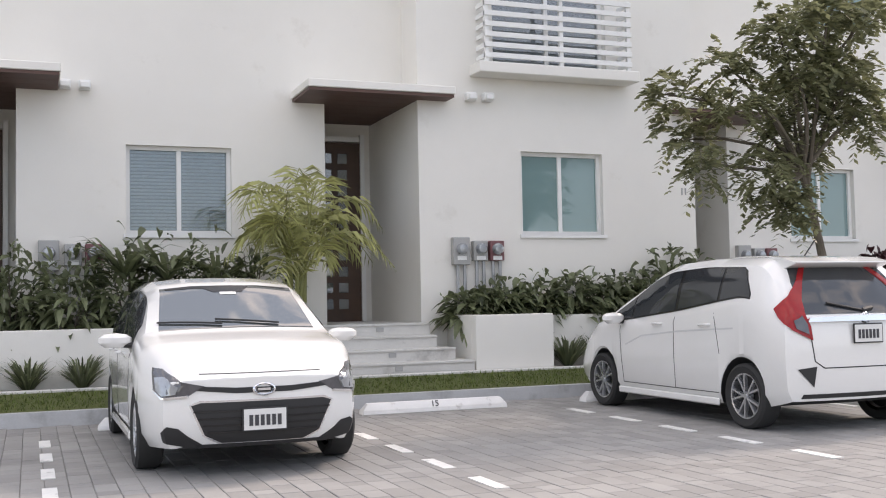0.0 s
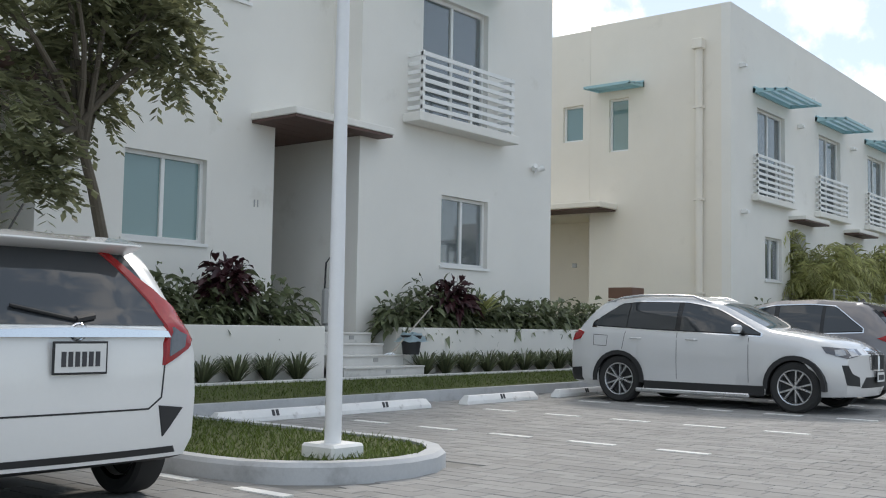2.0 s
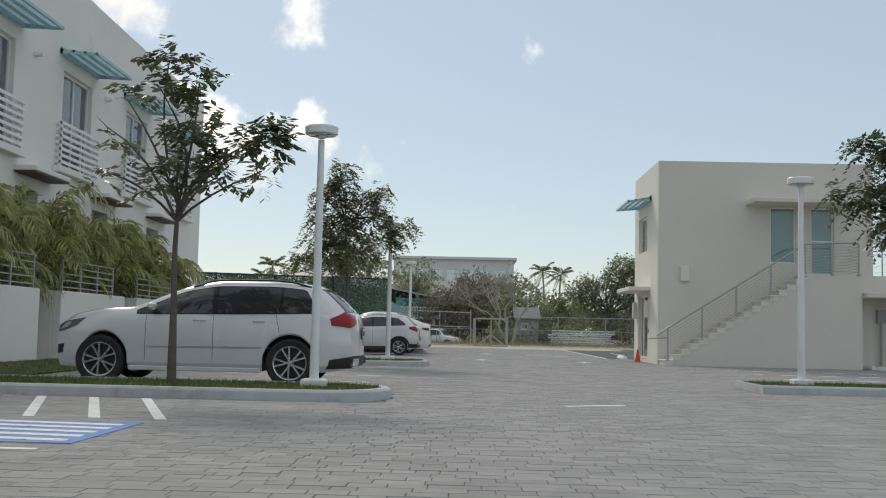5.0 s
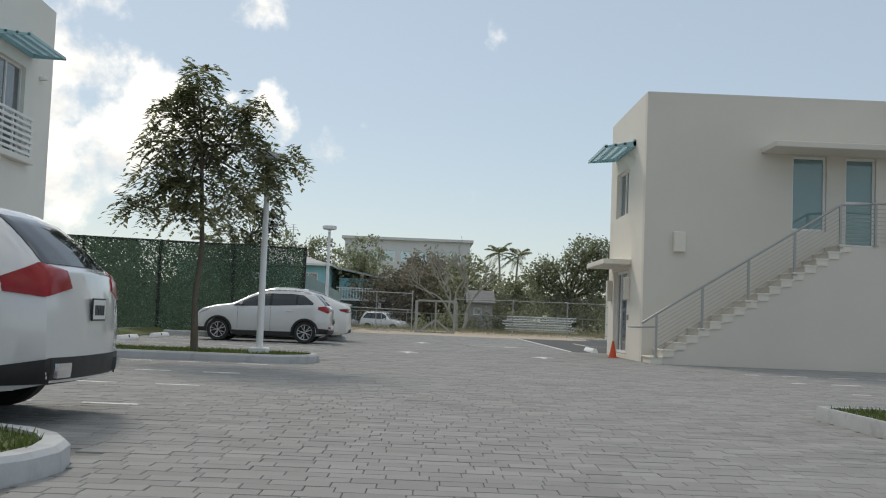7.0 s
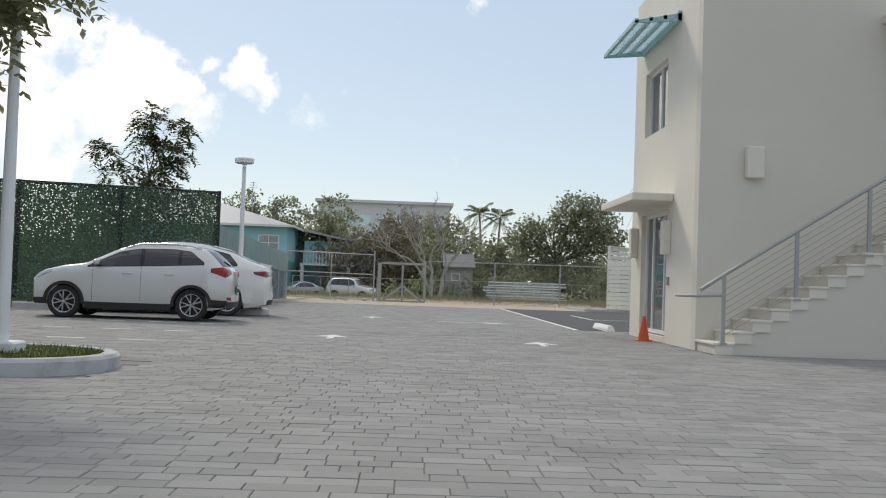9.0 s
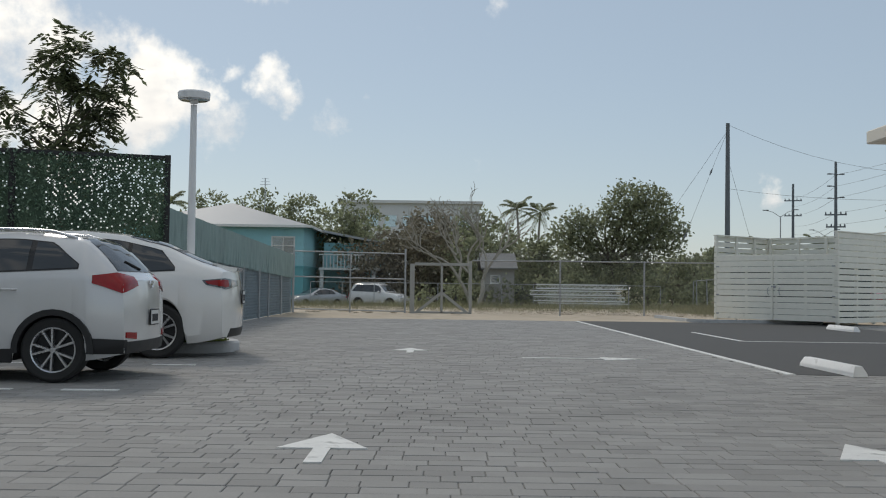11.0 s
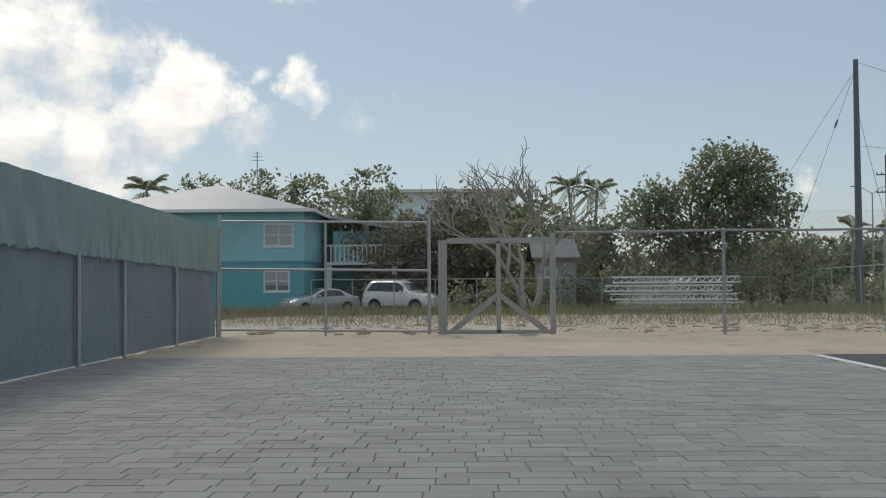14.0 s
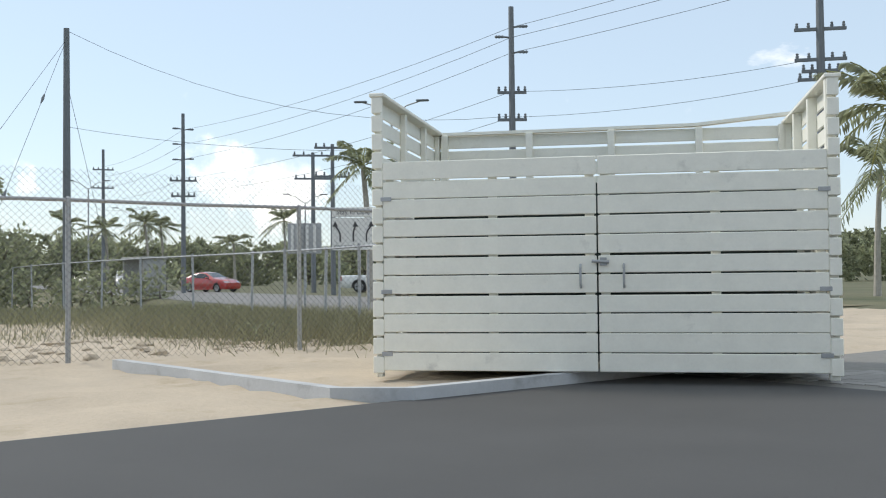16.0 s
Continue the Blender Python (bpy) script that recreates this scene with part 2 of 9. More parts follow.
M_LEAF = material("olive_leaf", (0.25, 0.26, 0.14), 0.5, var=0.15, scale=1.2, island=0.35, translucent=0.5)
M_LEAF_FEATHER = material("dark_olive_feathery_leaf", (0.225, 0.235, 0.13), 0.5, var=0.15, scale=1.2, island=0.35, translucent=0.45)
M_LEAF_DARK = material("dark_leaf", (0.16, 0.185, 0.10), 0.4, var=0.15, scale=1.5, island=0.45, translucent=0.40)
# paler than foliage is: haze over the far trees is mixed into the colour
M_LEAF_FAR = material("haze_paled_leaf", (0.29, 0.31, 0.19), 0.6, var=0.2, scale=0.3, island=0.45, translucent=0.55)
M_LEAF_BROWN = material("rusty_distant_leaf", (0.24, 0.21, 0.145), 0.6, var=0.2, scale=0.4, island=0.4, translucent=0.3)
M_PALM = material("palm_leaflet", (0.40, 0.405, 0.17), 0.45, var=0.15, scale=1.0, island=0.4, translucent=0.5)
M_RED_LEAF = material("dark_red_leaf", (0.055, 0.018, 0.022), 0.45, var=0.15, island=0.3, translucent=0.2)
M_BARK = material("grey_brown_bark", (0.13, 0.11, 0.085), 0.9, var=0.3, scale=6, fine=50, bump=0.01)
M_BARK_PALE = material("pale_bark", (0.40, 0.37, 0.32), 0.9, var=0.25, scale=5, fine=40, bump=0.01)
M_TEAL = material("teal_painted_metal", (0.34, 0.55, 0.59), 0.45, var=0.08, scale=4)
M_TEAL_GLASS = material("frosted_teal_glazing", (0.70, 0.82, 0.86), 0.3, var=0.05, translucent=0.75)
M_GLASS = glass_material("green_tinted_window_glass", (0.27, 0.42, 0.42), 0.02, 0.7)
M_GLASS_BLIND = glass_material("clear_window_glass", (0.72, 0.82, 0.86), 0.02, 0.12)
M_GLASS_CLEAR = glass_material("grey_window_glass", (0.60, 0.69, 0.73), 0.02, 0.22, 2.4)
M_CURTAIN = material("pale_curtain", (0.78, 0.82, 0.85), 0.9, var=0.1, scale=2)
M_BLIND = material("white_blind_slat", (0.70, 0.74, 0.76), 0.6, var=0.05)
# the dimness of the rooms is put into this grey
M_ROOM = material("room_dimness", (0.30, 0.30, 0.29), 0.9, var=0.1)
M_WOOD = material("dark_brown_wood", (0.075, 0.04, 0.025), 0.5, var=0.3, scale=2.5, fine=30, bump=0.002)
M_SOFFIT = material("red_brown_soffit", (0.10, 0.052, 0.040), 0.6, var=0.2, scale=3, fine=30)
M_DARK = material("black_plastic", (0.022, 0.022, 0.023), 0.55, var=0.15, scale=6, fine=70)
M_TYRE = material("tyre_rubber", (0.028, 0.028, 0.028), 0.85, var=0.2, scale=8, fine=60, bump=0.002)
M_ALLOY = material("silver_alloy", (0.62, 0.63, 0.65), 0.28, metal=0.9, var=0.06)
M_CHROME = material("chrome", (0.80, 0.81, 0.83), 0.1, metal=1.0, var=0.03)
M_STEEL = material("galvanised_steel", (0.42, 0.43, 0.44), 0.5, metal=0.55, var=0.15, scale=5, fine=40)
M_RAIL = material("grey_powder_coated_rail", (0.40, 0.40, 0.39), 0.5, metal=0.2, var=0.08)
M_CARGLASS = glass_material("dark_car_glass", (0.040, 0.045, 0.050), 0.02, 0.9, 1.75)
M_GLOSS_BLACK = material("gloss_black_trim", (0.015, 0.015, 0.016), 0.18, var=0.1)
M_WIRE = material("dull_galvanised_wire", (0.34, 0.35, 0.35), 0.7, var=0.2, scale=3)
M_SCREEN_GLASS = glass_material("windscreen_glass", (0.07, 0.08, 0.08), 0.02, 0.85, 3.4)
M_PLATE = material("licence_plate_white", (0.72, 0.72, 0.70), 0.5, var=0.04)
M_PRINT = material("dark_print", (0.05, 0.05, 0.055), 0.6, var=0.1)
M_LAMP_RED = material("red_lamp_lens", (0.30, 0.004, 0.006), 0.2, var=0.25, scale=16, coat=0.25, spec=0.35)
M_LAMP_CLEAR = material("clear_lamp_lens", (0.36, 0.38, 0.40), 0.08, metal=0.4, var=0.25, scale=14, coat=1.0)
M_LAMP_DARK = material("dark_lamp_lens", (0.09, 0.09, 0.10), 0.08, metal=0.3, var=0.3, scale=14, coat=1.0)
M_CAR_WHITE = material("white_car_paint", (0.79, 0.785, 0.765), 0.24, var=0.03, scale=2, coat=1.0)
M_CAR_PEARL = material("pearl_white_car_paint", (0.68, 0.68, 0.68), 0.24, metal=0.10, var=0.03, scale=2, coat=1.0)
M_CAR_GREY = material("dark_grey_car_paint", (0.175, 0.163, 0.165), 0.3, metal=0.35, var=0.05, coat=1.0)
M_CAR_SILVER = material("silver_car_paint", (0.42, 0.43, 0.44), 0.35, metal=0.5, var=0.05, coat=1.0)
M_CAR_RED = material("red_car_paint", (0.42, 0.03, 0.025), 0.3, var=0.05, coat=1.0)
M_CONE = material("orange_cone", (0.75, 0.10, 0.03), 0.5, var=0.08)
M_CYAN = material("turquoise_wall_paint", (0.33, 0.62, 0.67), 0.8, var=0.08, scale=0.8, fine=30, bump=0.002, stain=((0.26, 0.50, 0.52), 0.7, 0.55, 0.75))
M_TEAL_WALL = material("teal_wall_paint", (0.15, 0.45, 0.49), 0.8, var=0.08, scale=0.8, fine=30, bump=0.002)
M_ROOF = material("pale_metal_roof", (0.40, 0.405, 0.41), 0.6, var=0.08, scale=1.0, fine=20)
M_GREY_WALL = material("weathered_grey_wall", (0.36, 0.36, 0.34), 0.9, var=0.15, scale=1.0, fine=20, bump=0.003)
M_FAR_WALL = material("distant_white_wall", (0.74, 0.74, 0.73), 0.9, var=0.08, scale=0.3, fine=8)
M_SCREEN = material("dark_green_windscreen_fabric", (0.25, 0.32, 0.355), 0.9, var=0.15, scale=1.4, fine=60, bump=0.004)
M_TARP = material("green_tarp", (0.255, 0.345, 0.33), 0.75, var=0.2, scale=1.6, fine=40, bump=0.01)
M_HEDGE = material("artificial_hedge_leaf", (0.24, 0.34, 0.25), 0.5, var=0.2, scale=2.0, island=0.4, translucent=0.35)
M_UTIL = material("weathered_utility_pole", (0.17, 0.185, 0.20), 0.85, var=0.2, scale=2, fine=30)
M_WIRE = material("cable", (0.10, 0.105, 0.115), 0.7, var=0.1)
M_BOXRED = material("faded_red_label", (0.20, 0.085, 0.09), 0.6, var=0.2, scale=8)
M_METER = material("grey_meter_box", (0.40, 0.40, 0.39), 0.55, metal=0.2, var=0.1)
M_CREAMWHITE = material("cream_white_painted_timber", (0.88, 0.86, 0.765), 0.55, var=0.06, scale=5, fine=40, bump=0.001, stain=((0.60, 0.58, 0.52), 3.0, 0.62, 0.8))
# near-black for the shade seen through the enclosure's slat gaps
M_GAP_DARK = material("gap_darkening", (0.020, 0.032, 0.028), 0.6, var=0.2, scale=4)
M_SHED_ROOF = material("weathered_grey_sheet_roof", (0.20, 0.20, 0.195), 0.85, var=0.25, scale=1.0, fine=20)
M_SHED = material("pale_shed_wall", (0.40, 0.385, 0.36), 0.9, var=0.2, scale=1.0, fine=20)
M_VERGE = material("dull_green_verge", (0.13, 0.125, 0.065), 0.95, var=0.3, scale=0.3, fine=6, bump=0.03, stain=((0.08, 0.095, 0.04), 0.2, 0.48, 0.65))
M_WEED = material("dull_weed_blade", (0.23, 0.225, 0.125), 0.8, var=0.2, scale=0.6, island=0.4, translucent=0.3)
M_HEDGE_BACK = material("dark_green_hedge_mesh", (0.085, 0.13, 0.09), 0.85, var=0.2, scale=3, translucent=0.3)
M_BROWNBOX = material("brown_slatted_box", (0.16, 0.085, 0.06), 0.7, var=0.15)


# ---- builders ----
def part(name, bm, mat, parent=None, label="", angle=35):
    """Links a bmesh as one mesh object, under a thing or a part where one is given."""
    me = bpy.data.meshes.new(name)
    bmesh.ops.recalc_face_normals(bm, faces=bm.faces)
    bm.to_mesh(me)
    bm.free()
    for p in me.polygons:
        p.use_smooth = True
    me.set_sharp_from_angle(angle=radians(angle))
    me.materials.append(mat)
    ob = new(name, me)
    if parent:
        ob.parent = parent
    if label:
        tagged(ob, label)
    return ob


def pieces(name, bm, mat, parent):
    """Links every loose piece of a bmesh as a mesh of its own under the parent."""
    bm.verts.index_update()
    seen = set()
    for v0 in bm.verts:
        if v0.index in seen:
            continue
        stack, group = [v0], []
        seen.add(v0.index)
        while stack:
            v = stack.pop()
            group.append(v)
            for e in v.link_edges:
                o = e.other_vert(v)
                if o.index not in seen:
                    seen.add(o.index)
                    stack.append(o)
        one = bmesh.new()
        twin = {v.index: one.verts.new(v.co) for v in group}
        for f in {f for v in group for f in v.link_faces}:
            one.faces.new([twin[v.index] for v in f.verts])
        part(name, one, mat, parent)
    bm.free()


def raw(name, verts, faces, mat, parent=None, label="", smooth=False):
    me = bpy.data.meshes.new(name)
    me.from_pydata(verts, [], faces)
    me.materials.append(mat)
    if smooth:
        for p in me.polygons:
            p.use_smooth = True
    me.update()
    ob = new(name, me)
    if parent:
        ob.parent = parent
    if label:
        tagged(ob, label)
    return ob


def thing(name, at, label, category, group="", rz=0.0, kind=""):
    ob = new(name)
    ob.matrix_world = pose(*at, 0, 0, rz)
    return tagged(ob, label, category, group, kind)


def box(bm, x0, y0, z0, x1, y1, z1, bev=0.0):
    vs = [bm.verts.new((x, y, z)) for z in (z0, z1) for y in (y0, y1) for x in (x0, x1)]
    fs = [bm.faces.new([vs[i] for i in f]) for f in ((0, 2, 3, 1), (4, 5, 7, 6), (0, 1, 5, 4), (2, 6, 7, 3), (0, 4, 6, 2), (1, 3, 7, 5))]
    if bev:
        edges = list({e for f in fs for e in f.edges})
        bmesh.ops.bevel(bm, geom=edges, offset=bev, segments=1, profile=0.5, affect='EDGES')
    return bm


def prism(bm, outline, axis, a, b):
    """A flat outline pushed from a to b along an axis. The outline's pairs are the two other axes in order."""
    def at(p, d):
        q = list(p)
        q.insert("xyz".index(axis), d)
        return q
    lo, hi = [bm.verts.new(at(p, a)) for p in outline], [bm.verts.new(at(p, b)) for p in outline]
    bm.faces.new(lo)
    bm.faces.new(hi)
    n = len(outline)
    for i in range(n):
        bm.faces.new((lo[i], lo[(i + 1) % n], hi[(i + 1) % n], hi[i]))
    return bm


def tube(bm, pts, radii, n=8, cap=True):
    pts = [Vector(p) for p in pts]
    if not isinstance(radii, (list, tuple)):
        radii = [radii] * len(pts)
    rings = []
    side = None
    for i, p in enumerate(pts):
        ahead = (pts[min(i + 1, len(pts) - 1)] - pts[max(i - 1, 0)]).normalized()
        if side is None:
            side = ahead.orthogonal().normalized()
        else:
            side = (side - ahead * side.dot(ahead)).normalized()
        other = ahead.cross(side)
        rings.append([bm.verts.new(p + radii[i] * (math.cos(2 * math.pi * k / n) * side + math.sin(2 * math.pi * k / n) * other)) for k in range(n)])
    for a, b in zip(rings, rings[1:]):
        for k in range(n):
            bm.faces.new((a[k], a[(k + 1) % n], b[(k + 1) % n], b[k]))
    if cap:
        bm.faces.new(rings[0])
        bm.faces.new(rings[-1])
    return bm


def lathe(bm, profile, n=24, m=None):
    """Turns a profile of (radius, height) round z; m places it."""
    m = m or Matrix()
    rings = []
    for r, z in profile:
        if r < 1e-5:
            rings.append([bm.verts.new(m @ Vector((0, 0, z)))])
        else:
            rings.append([bm.verts.new(m @ Vector((r * math.cos(2 * math.pi * k / n), r * math.sin(2 * math.pi * k / n), z))) for k in range(n)])
    for a, b in zip(rings, rings[1:]):
        for k in range(n):
            quad = [a[k % len(a)], a[(k + 1) % len(a)], b[(k + 1) % len(b)], b[k % len(b)]]
            quad = list(dict.fromkeys(quad))
            if len(quad) > 2:
                bm.faces.new(quad)
    return bm


def wall(bm, place, u0, u1, z0, z1, thick, openings=()):
    """A wall of a given thickness with openings right through it. place(u, d, z) lays it into the world."""
    us = sorted({u0, u1, *(v for o in openings for v in o[:2] if u0 < v < u1)})
    zs = sorted({z0, z1, *(v for o in openings for v in o[2:] if z0 < v < z1)})
    seen = {}

    def v(u, d, z):
        key = (round(u, 4), d, round(z, 4))
        if key not in seen:
            seen[key] = bm.verts.new(place(u, d, z))
        return seen[key]

    def solid(i, j):
        if not (0 <= i < len(us) - 1 and 0 <= j < len(zs) - 1):
            return False
        u, z = (us[i] + us[i + 1]) / 2, (zs[j] + zs[j + 1]) / 2
        return not any(o[0] < u < o[1] and o[2] < z < o[3] for o in openings)

    for i in range(len(us) - 1):
        for j in range(len(zs) - 1):
            if not solid(i, j):
                continue
            a, b, c, d = us[i], us[i + 1], zs[j], zs[j + 1]
            for dd in (0, thick):
                bm.faces.new((v(a, dd, c), v(b, dd, c), v(b, dd, d), v(a, dd, d)))
            for ii, jj, p, q in ((i - 1, j, (a, c), (a, d)), (i + 1, j, (b, c), (b, d)), (i, j - 1, (a, c), (b, c)), (i, j + 1, (a, d), (b, d))):
                if not solid(ii, jj):
                    bm.faces.new((v(p[0], 0, p[1]), v(q[0], 0, q[1]), v(q[0], thick, q[1]), v(p[0], thick, p[1])))
    return bm


def faces_minus_y(y):
    return lambda u, d, z: (u, y + d, z)


def faces_minus_x(x):
    return lambda u, d, z: (x + d, u, z)


def faces_plus_y(y):
    return lambda u, d, z: (u, y - d, z)


def slab(bm, place, u0, u1, d0, d1, z0, z1, bev=0.0):
    """A box laid by a wall's own place(): along it, into it, and up."""
    a, b = place(u0, d0, z0), place(u1, d1, z1)
    lo, hi = [min(p, q) for p, q in zip(a, b)], [max(p, q) for p, q in zip(a, b)]
    return box(bm, *lo, *hi, bev)


def text_on(name, words, size, m, mat, parent):
    """Raised lettering in the built-in font, as a mesh."""
    cu = bpy.data.curves.new(name, 'FONT')
    cu.body, cu.size, cu.extrude, cu.align_x, cu.align_y = words, size, 0.003, 'CENTER', 'CENTER'
    tmp = bpy.data.objects.new(name, cu)
    scene.collection.objects.link(tmp)
    me = bpy.data.meshes.new_from_object(tmp.evaluated_get(bpy.context.evaluated_depsgraph_get()))
    bpy.data.objects.remove(tmp)
    me.materials.clear()
    me.materials.append(mat)
    ob = new(name, me)
    ob.parent = parent
    ob.matrix_local = m
    return ob

# ---- ground ----
def sheet(name, x0, y0, x1, y1, z, mat, label, nx=1, ny=1, rough_z=0.0, seed=0, kind="structure", category="ground"):
    rng = random.Random(seed)
    vs, fs = [], []
    for j in range(ny + 1):
        for i in range(nx + 1):
            edge = i in (0, nx) or j in (0, ny)
            vs.append((x0 + (x1 - x0) * i / nx, y0 + (y1 - y0) * j / ny, z + (0 if edge else rng.uniform(0, rough_z))))
    for j in range(ny):
        for i in range(nx):
            a = j * (nx + 1) + i
            fs.append((a, a + 1, a + nx + 2, a + nx + 1))
    return tagged(raw(name, vs, fs, mat, smooth=True), label, category, kind=kind)


sheet("ground", -1500, -1500, 1500, 1500, -0.78, M_EARTH, "dry scrubby earth reaching to the horizon")
sheet("paving_bed", -30, -26, 73.6, 12.25, -0.009, M_JOINT, "dark sandy bedding under the grey pavers", category="paving")
sheet("ground_sand", 73.6, -26, 90.5, 9.5, -0.03, M_SAND, "pale coral sand verge along the chain-link fence", 60, 90, 0.07, 3)
NEAR_EDGE = [(74.0, -13.6), (83.4, -12.6), (90.0, -15.2), (96.1, -17.3), (125.0, -24.3), (300.0, -66.0), (900.0, -210.0)]


def strip(name, near, far_line, mat, label, category):
    vs = [(*p, z) for q in zip(near, far_line) for p, z in q]
    fs = [(2 * k, 2 * k + 1, 2 * k + 3, 2 * k + 2) for k in range(len(near) - 1)]
    return tagged(raw(name, vs, fs, mat), label, category, kind="structure")


strip("ground_verge", [(p, -0.055) for p in NEAR_EDGE], [((x + 60, -700), -0.055) for x, y in NEAR_EDGE], M_VERGE, "dull green verge under and beyond the main road", "ground")
strip("embankment", [(p, -0.055) for p in NEAR_EDGE], [((x - 0.6, y + 2.2), -0.85) for x, y in NEAR_EDGE], M_VERGE, "low grassy bank of the main road", "ground")
strip("road", [((x, y - 0.6), -0.040) for x, y in NEAR_EDGE], [((x + 1.5, min(-24.0, y - 4.5 - 600 / x)), -0.040) for x, y in NEAR_EDGE], M_ROAD, "pale grey asphalt main road beyond the fence", "road")

bm = bmesh.new()
box(bm, 54.9, -8.6, -0.03, 73.5, -1.75, 0.004)
tagged(part("asphalt_bay", bm, M_ASPHALT), "dark grey worn asphalt parking bay beside the enclosure", "asphalt", kind="structure")

# ---- kerbs, walks and grass verges ----
KERB_Y, STOP_Y = 12.25, 11.55


def outline_kerb(name, pts, w, z1, label, closed=False):
    """A kerb of real thickness along a line of points, with a rounded top edge."""
    prof = [(-w / 2, -0.03), (-w / 2, z1 - 0.03), (-w / 2 + 0.03, z1), (w / 2, z1), (w / 2, -0.03)]
    bm = bmesh.new()
    n = len(pts)
    rings = []
    for i, p in enumerate(pts):
        a, b = Vector(pts[(i - 1) % n] if closed or i else pts[i]), Vector(pts[(i + 1) % n] if closed or i < n - 1 else pts[i])
        t = (b - a).normalized()
        side = Vector((t.y, -t.x))
        rings.append([bm.verts.new((p[0] - side.x * s, p[1] - side.y * s, z)) for s, z in prof])
    for i in range(n if closed else n - 1):
        a, b = rings[i], rings[(i + 1) % n]
        for k in range(len(prof) - 1):
            bm.faces.new((a[k], a[k + 1], b[k + 1], b[k]))
    if not closed:
        bm.faces.new(rings[0])
        bm.faces.new(rings[-1])
    return tagged(part(name, bm, M_KERB), label, "kerb", kind="structure")


outline_kerb("kerb", [(x, KERB_Y + 0.08) for x in range(60, -31, -3)], 0.16, 0.15, "grey cast concrete kerb along the grass verge")


def turf(name, poly, z, label):
    """A low bank of soil under the grass, filled from an outline with heights."""
    bm = bmesh.new()
    bm.faces.new([bm.verts.new((x, y, h)) for x, y, h in poly])
    bm.normal_update()
    return tagged(part(name, bm, M_TURF), label, "grass", kind="structure")


turf("grass_verge", [(-30, 12.40, 0.15), (28.3, 12.40, 0.15), (28.3, 13.02, 0.30), (-30, 13.02, 0.30)], 0, "sloping strip of mown green grass")
turf("grass_verge", [(28.3, 11.0, 0.02), (60, 11.0, 0.02), (60, 11.9, 0.18), (28.3, 11.9, 0.18)], 0, "strip of mown green grass before the far planters")


def blades(name, area, count, h, mat, label, seed, lean=0.5, width=0.008):
    """Grass: area(r, s) gives the root of a blade for two random numbers."""
    rng = np.random.default_rng(seed)
    r = rng.random((count, 2))
    roots = np.array([area(a, b) for a, b in r])
    ang, hh = rng.random(count) * 2 * np.pi, h * (0.5 + rng.random(count))
    off = rng.normal(0, lean, (count, 2)) * hh[:, None]
    side = np.stack([np.cos(ang), np.sin(ang), 0 * ang], 1) * width
    tip = roots + np.concatenate([off, hh[:, None]], 1)
    verts = np.empty((count * 3, 3))
    verts[0::3], verts[1::3], verts[2::3] = roots - side, roots + side, tip
    faces = np.arange(count * 3).reshape(-1, 3).tolist()
    return tagged(raw(name, verts.tolist(), faces, mat), label, "grass", kind="stuff")


blades("grass", lambda a, b: (-3 + 31.3 * a, 12.42 + 0.58 * b, 0.14 + 0.145 * b), 26000, 0.045, M_GRASS, "short mown green grass blades on the verge", 1)
blades("grass", lambda a, b: (28.5 + 26 * a, 11.0 + 0.9 * b, 0.0 + 0.16 * b), 14000, 0.05, M_GRASS, "short mown green grass blades on the far verge", 2)

bm = bmesh.new()
box(bm, -30, 13.02, 0.0, 28.2, 13.16, 0.33, 0.01)
tagged(part("walk_edging", bm, M_CONC), "pale concrete edging along the foot of the planters", "edging", kind="structure")


def island(name, x0, x1, y0, y1, seed, label):
    """A planted kerbed island with round ends."""
    cx, r = (x0 + x1) / 2, (x1 - x0) / 2
    pts = [(cx + r * math.cos(a), y0 + r + r * math.sin(a)) for a in [math.pi + math.pi * k / 10 for k in range(11)]]
    pts += [(cx + r, y1), (cx - r, y1)]
    root = thing(name, (0, 0, 0), label, "island", kind="structure")
    k = outline_kerb("kerb", pts, 0.15, 0.14, "", True)
    del k["kind"], k["category"]
    k.parent = root
    bm = bmesh.new()
    inner = [(cx + (r - 0.06) * math.cos(a), y0 + r + (r - 0.06) * math.sin(a)) for a in [math.pi + math.pi * j / 10 for j in range(11)]] + [(cx + r - 0.06, y1), (cx - r + 0.06, y1)]
    bm.faces.new([bm.verts.new((x, y, 0.12)) for x, y in inner])
    part("soil", bm, M_TURF, root)
    count = int(520 * (x1 - x0) * (y1 - y0))

    def root_at(a, b):
        y = y0 + 0.1 + (y1 - y0 - 0.15) * b
        half = r - 0.09 if y > y0 + r else max(0.05, math.sqrt(max(0, (r - 0.09) ** 2 - (y0 + r - y) ** 2)))
        return (cx + half * (2 * a - 1), y, 0.115)
    blades("grass", root_at, count, 0.05, M_GRASS, "short green grass on a kerbed island", seed)


island("planted_island", 8.15, 10.15, 7.6, KERB_Y, 11, "grassed island with a concrete kerb between parking bays")
island("planted_island", 27.9, 29.9, 4.6, 11.0, 12, "grassed island with a rounded concrete kerb and a young tree")
island("planted_island", 41.3, 43.3, 4.6, 11.0, 13, "grassed island with a rounded concrete kerb and a leafy tree")
island("planted_island", 57.3, 58.9, 5.3, 11.0, 14, "grassed island at the end of the parking row")


